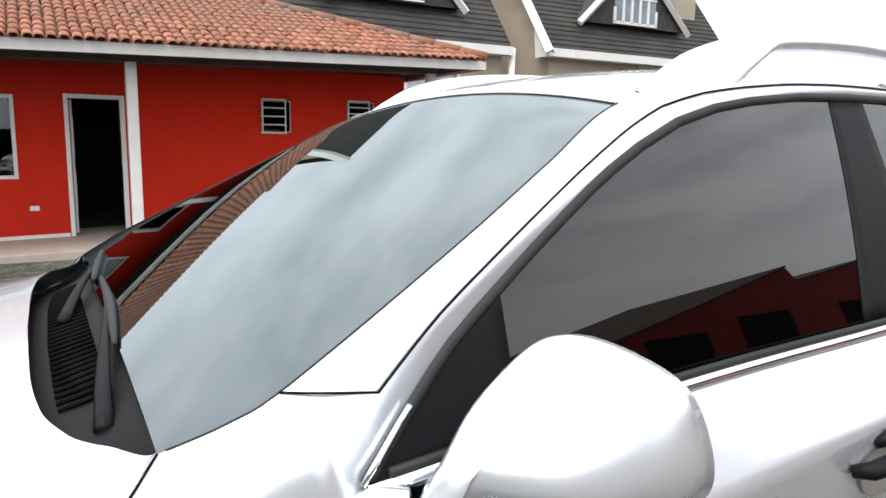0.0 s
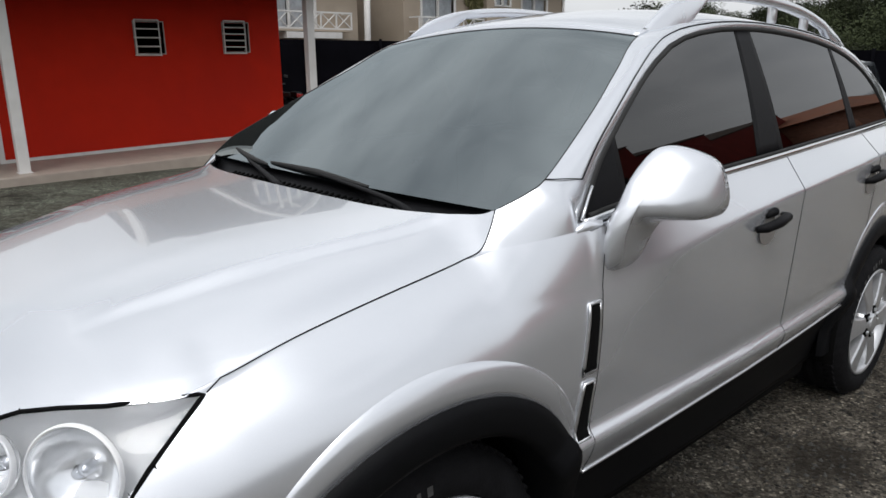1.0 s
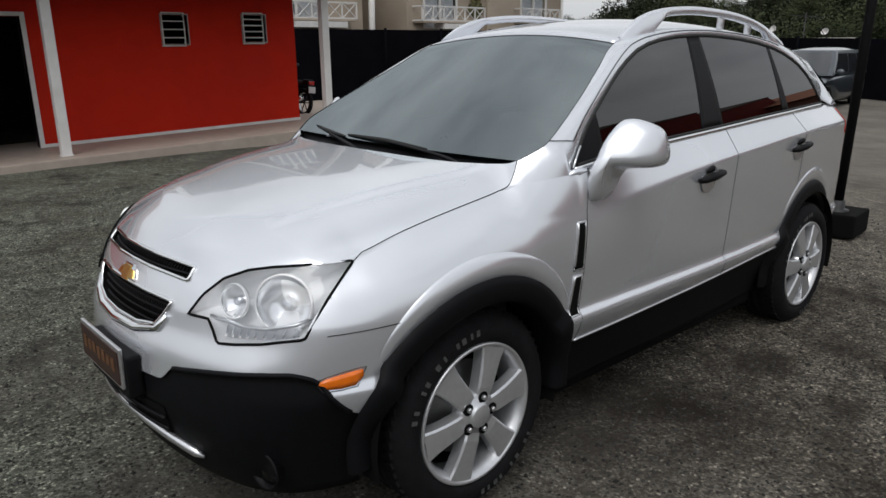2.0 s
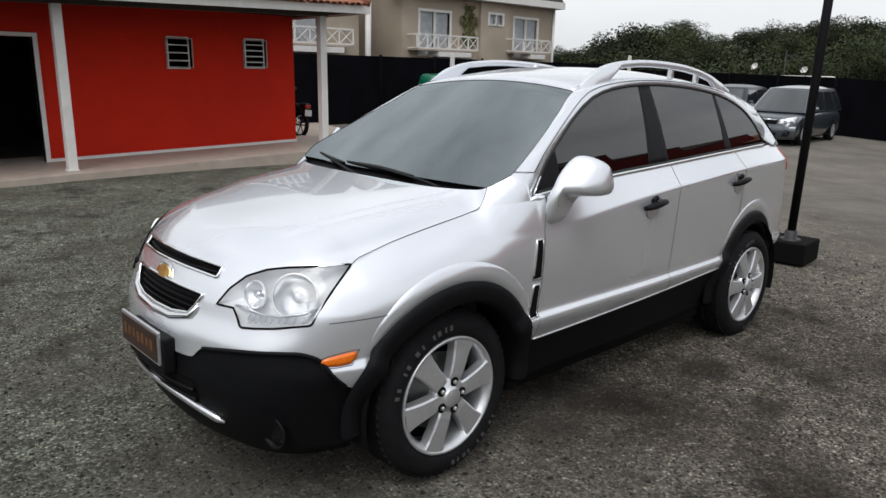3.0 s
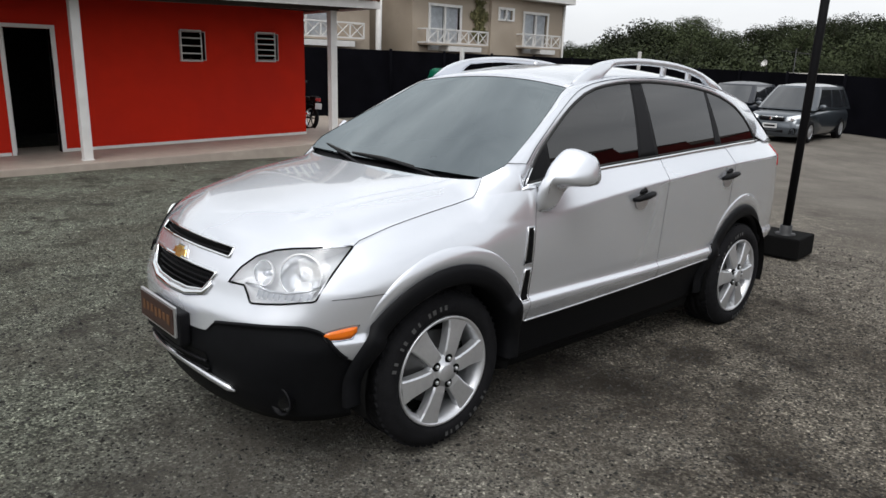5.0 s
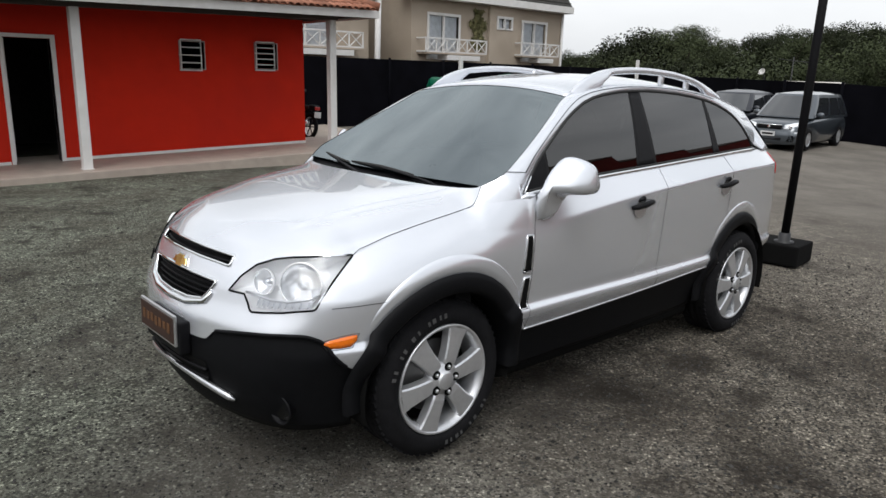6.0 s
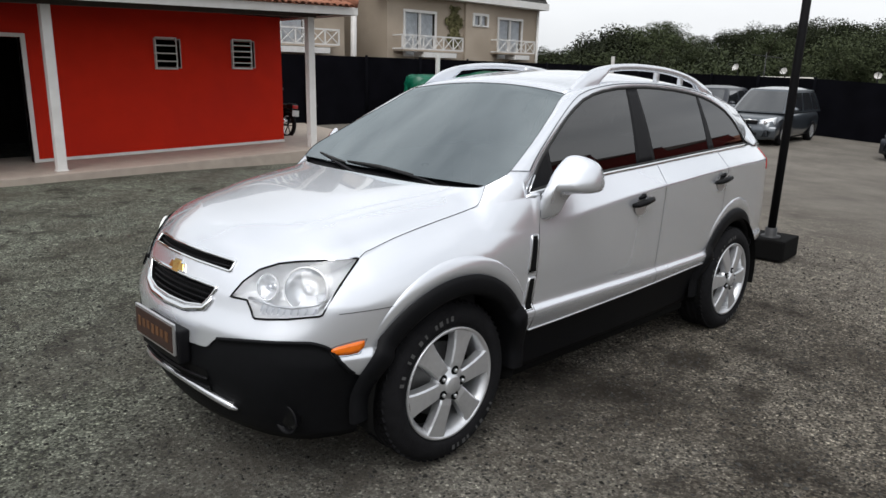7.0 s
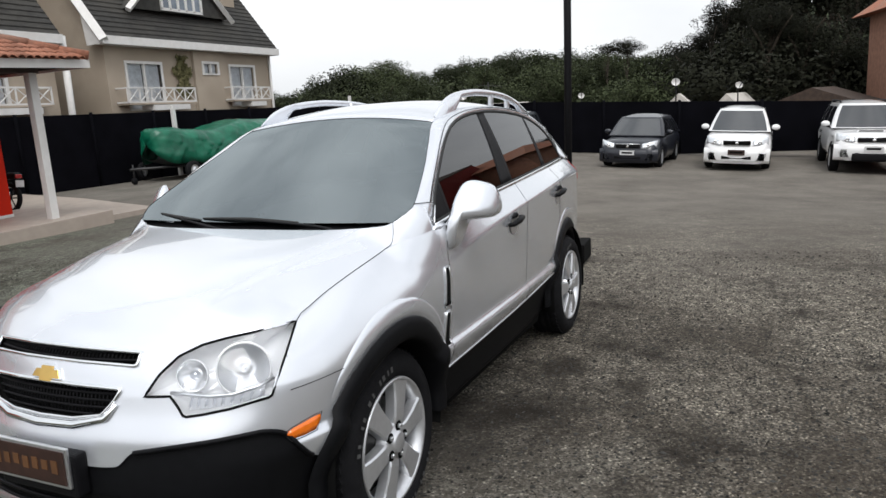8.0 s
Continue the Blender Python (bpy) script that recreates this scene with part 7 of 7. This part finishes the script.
# ---- mirrors, handles, vents, rails, wipers ----
for sx in (1, -1):
    shape = [(p.x, p.y) for p in smooth_curve([(.806, 1.105, 0), (.812, 1.048, 0), (.836, 1.024, 0), (.862, 1.048, 0), (.876, 1.108, 0), (.896, 1.143, 0), (.94, 1.150, 0), (.99, 1.156, 0),
                                              (1.012, 1.185, 0), (1.012, 1.235, 0), (.996, 1.285, 0), (.955, 1.312, 0), (.905, 1.322, 0), (.872, 1.302, 0), (.848, 1.235, 0), (.828, 1.165, 0)], 4, True)]
    cx, cz = .915, 1.238

    def back_y(x, z):
        return -.705 + .62 * (x - .93) - .35 * max(0, 1.16 - z)
    bm = bmesh.new()
    rows = []
    for rho in (.05, .25, .45, .62, .76, .87, .94, .98, 1.0, 1.0, .97):
        deep = -.098 * (1 - rho ** 3.8) ** .55 if len(rows) < 9 else (.03 if len(rows) == 9 else .034)
        ring = []
        for x, z in shape:
            far = math.hypot(x - cx, z - cz)
            k = rho * (rho ** 1.5 + (1 - rho ** 1.5) * .085 / far)
            ring.append(bm.verts.new(((cx + (x - cx) * k) * sx, back_y(cx + (x - cx) * k, cz + (z - cz) * k) + deep * (1.22 - .85 * min(1, max(0, (cz + (z - cz) * k - 1.17) / .14))) - .012, cz + (z - cz) * k)))
        rows.append(ring)
    for p, q in zip(rows, rows[1:]):
        for i in range(len(p)):
            j = (i + 1) % len(p)
            bm.faces.new((p[i], p[j], q[j], q[i]) if sx > 0 else (q[i], q[j], p[j], p[i]))
    bm.faces.new(rows[0])
    bm.faces.new(rows[-1])
    bmesh.ops.recalc_face_normals(bm, faces=bm.faces[:])
    mir = part("door_mirror", bm, SILVER, suv, "silver door mirror on a short stalk")
    pane = [Vector((x * sx, back_y(x, z) + .024, z)) for x, z in ((.90, 1.18), (.98, 1.18), (.995, 1.20), (.985, 1.27), (.95, 1.295), (.91, 1.30), (.885, 1.28), (.88, 1.20))]
    gl = bmesh.new()
    gl.faces.new([gl.verts.new(p) for p in pane])
    part("mirror_glass", gl, CHROME, mir, smooth=False)
    part("mirror_foot", tube(bmesh.new(), [(.76 * sx, -.80, 1.10), (.85 * sx, -.79, 1.10)], .035, 10), SILVER, mir)
    for hy, hz in ((-.015, 1.035), (1.01, 1.078)):
        hx = side_x(hy, hz)
        dish_bm = lathe(bmesh.new(), [(.058, .003), (.050, .0035), (.035, .0025), (.001, .0015)], 28, Matrix.Translation((hx * sx, hy, hz - .026)) @ Matrix.Rotation(radians(90 * sx), 4, "Y") @ Matrix.Diagonal((.8, 1.0, 1, 1)))
        h = part("door_handle", dish_bm, SATIN, suv, "black pull handle over a bright dish")
        bm = tube(bmesh.new(), [((hx + .004) * sx, hy - .088, hz - .012), ((hx + .026) * sx, hy - .07, hz - .006), ((hx + .036) * sx, hy, hz + .004), ((hx + .030) * sx, hy + .07, hz + .012), ((hx + .006) * sx, hy + .09, hz + .014)],
                  [.010, .015, .017, .015, .009], 10)
        part("grip", bm, BLACK_PLASTIC, h)
        part("grip_cap", tube(bmesh.new(), [((hx + .002) * sx, hy - .025, hz + .02), ((hx + .016) * sx, hy + .002, hz + .036), ((hx + .002) * sx, hy + .035, hz + .024)], [.008, .014, .008], 8), BLACK_PLASTIC, h)
    for z0, z1 in ((.792, .965), (.612, .765)):
        pts = [[Vector(((side_x(y, z) + .003) * sx, y, z)) for y in (yy0, (yy0 + yy1) / 2, yy1)] for z, yy0, yy1 in
               [(z0 + (z1 - z0) * k / 8, -.935 + .012 * (k / 8), -.883) for k in range(9)]]
        v = grid("side_vent", pts, GAP, suv, None, False, "slim black vent behind the front wing", .002)
        edge = [pts[k][0] for k in range(9)] + [pts[8][2]] + [pts[k][2] for k in range(8, -1, -1)]
        part("vent_rim", tube(bmesh.new(), edge, .0045, 6, 1, True), SATIN, v)
    rail = smooth_curve([(.545 * sx, -.31, 1.606), (.544 * sx, -.26, 1.640), (.542 * sx, -.18, 1.684), (.538 * sx, -.05, 1.722), (.534 * sx, .15, 1.748), (.530 * sx, .40, 1.757), (.524 * sx, .75, 1.744), (.516 * sx, 1.06, 1.700), (.505 * sx, 1.36, 1.618)], 6)
    body = []
    for q in rail:
        open_f, open_r = min(1, max(0, (q.y + .09) / .10)), min(1, max(0, (1.14 - q.y) / .10))
        o = (open_f * open_r) ** .5
        low = 1.600 * (1 - o) + (q.z - .032) * o
        hw = .019 * min(1, .25 + (q.y + .31) / .16) * min(1, .25 + (1.36 - q.y) / .16)
        ring = []
        for k in range(14):
            an = 2 * math.pi * k / 14
            cx_, cz_ = math.cos(an), math.sin(an)
            h = (q.z + .006 - low) / 2
            ring.append(Vector((q.x + (.010 * (1 - cz_) * sx if o < 1 else 0) + hw * math.copysign(abs(cx_) ** .7, cx_), q.y, (q.z + .006 + low) / 2 + h * math.copysign(abs(cz_) ** .6, cz_))))
        body.append(ring + ring[:1])
    rb = grid("roof_rail", body, SILVER, suv, None, False, "silver raised roof rail")
    for y, z, hgt in ((.62, 1.715, .05), (.92, 1.70, .05)):
        part("rail_foot", new_box((.540 - .03 * (y > 0)) * sx - .016, (.540 - .03 * (y > 0)) * sx + .016, y - .018, y + .018, z - hgt, z + hgt * .6, bevel=.014), SATIN, rb)
    tl = [[rear(radians(a), z) + Vector((.005 * math.cos(radians(a)), .005, 0)) for z in np.linspace(1.085, 1.235, 9)] for a in np.linspace(40, 62, 9)]
    grid("tail_lamp", [[Vector((p.x * sx, p.y, p.z)) for p in r] for r in tl], RED_LENS, suv, None, False, "red tail lamp", .01)
for arm, blade in (([(.49, -1.130, 1.138), (.34, -1.120, 1.168), (-.04, -1.083, 1.188)], [(.23, -1.094, 1.181), (-.05, -1.078, 1.190), (-.33, -1.072, 1.192)]),
                   ([(-.12, -1.158, 1.142), (-.30, -1.122, 1.170), (-.46, -1.085, 1.188)], [(-.33, -1.088, 1.186), (-.47, -1.072, 1.194), (-.62, -1.048, 1.212)])):
    wa = part("wiper", tube(bmesh.new(), smooth_curve(arm, 4), [.014, .013, .012, .011, .010, .009, .008, .007, .006], 8, .7), BLACK_PLASTIC, suv, "black wiper resting at the foot of the windscreen")
    part("wiper_blade", tube(bmesh.new(), smooth_curve(blade, 5), [.004, .006, .007, .008, .009, .010, .009, .008, .007, .006, .004], 6), RUBBER, wa)

ribs = bmesh.new()
for x in np.linspace(-.50, .36, 30):
    tube(ribs, [(x, BACK(abs(x)) + .03, 1.126), (x + .004, -1.115, 1.148)], .004, 4)
part("cowl_grille", ribs, GAP, suv, "ribbed scuttle vent")
# cabin: dashboard, seats, wheel, seen dimly through the glass
part("dashboard", new_box(-.66, .66, -1.08, -.62, .80, 1.10, bevel=.05), CABIN, suv)
part("steering_wheel", tube(bmesh.new(), [(.35 + .18 * math.cos(a), -.50 - .05 * math.sin(a), 1.02 + .17 * math.sin(a)) for a in np.linspace(0, 2 * math.pi, 28, endpoint=False)], .015, 8, 1, True), CABIN, suv)
for x in (-.35, .35):
    for y in (.10, .95):
        part("seat", box(new_box(x - .25, x + .25, y - .40, y + .12, .50, .74, bevel=.05), x - .24, x + .24, y + .06, y + .24, .70, 1.22, .06), CABIN, suv)
        part("headrest", new_box(x - .13, x + .13, y + .12, y + .22, 1.24, 1.42, bevel=.04), CABIN, suv)
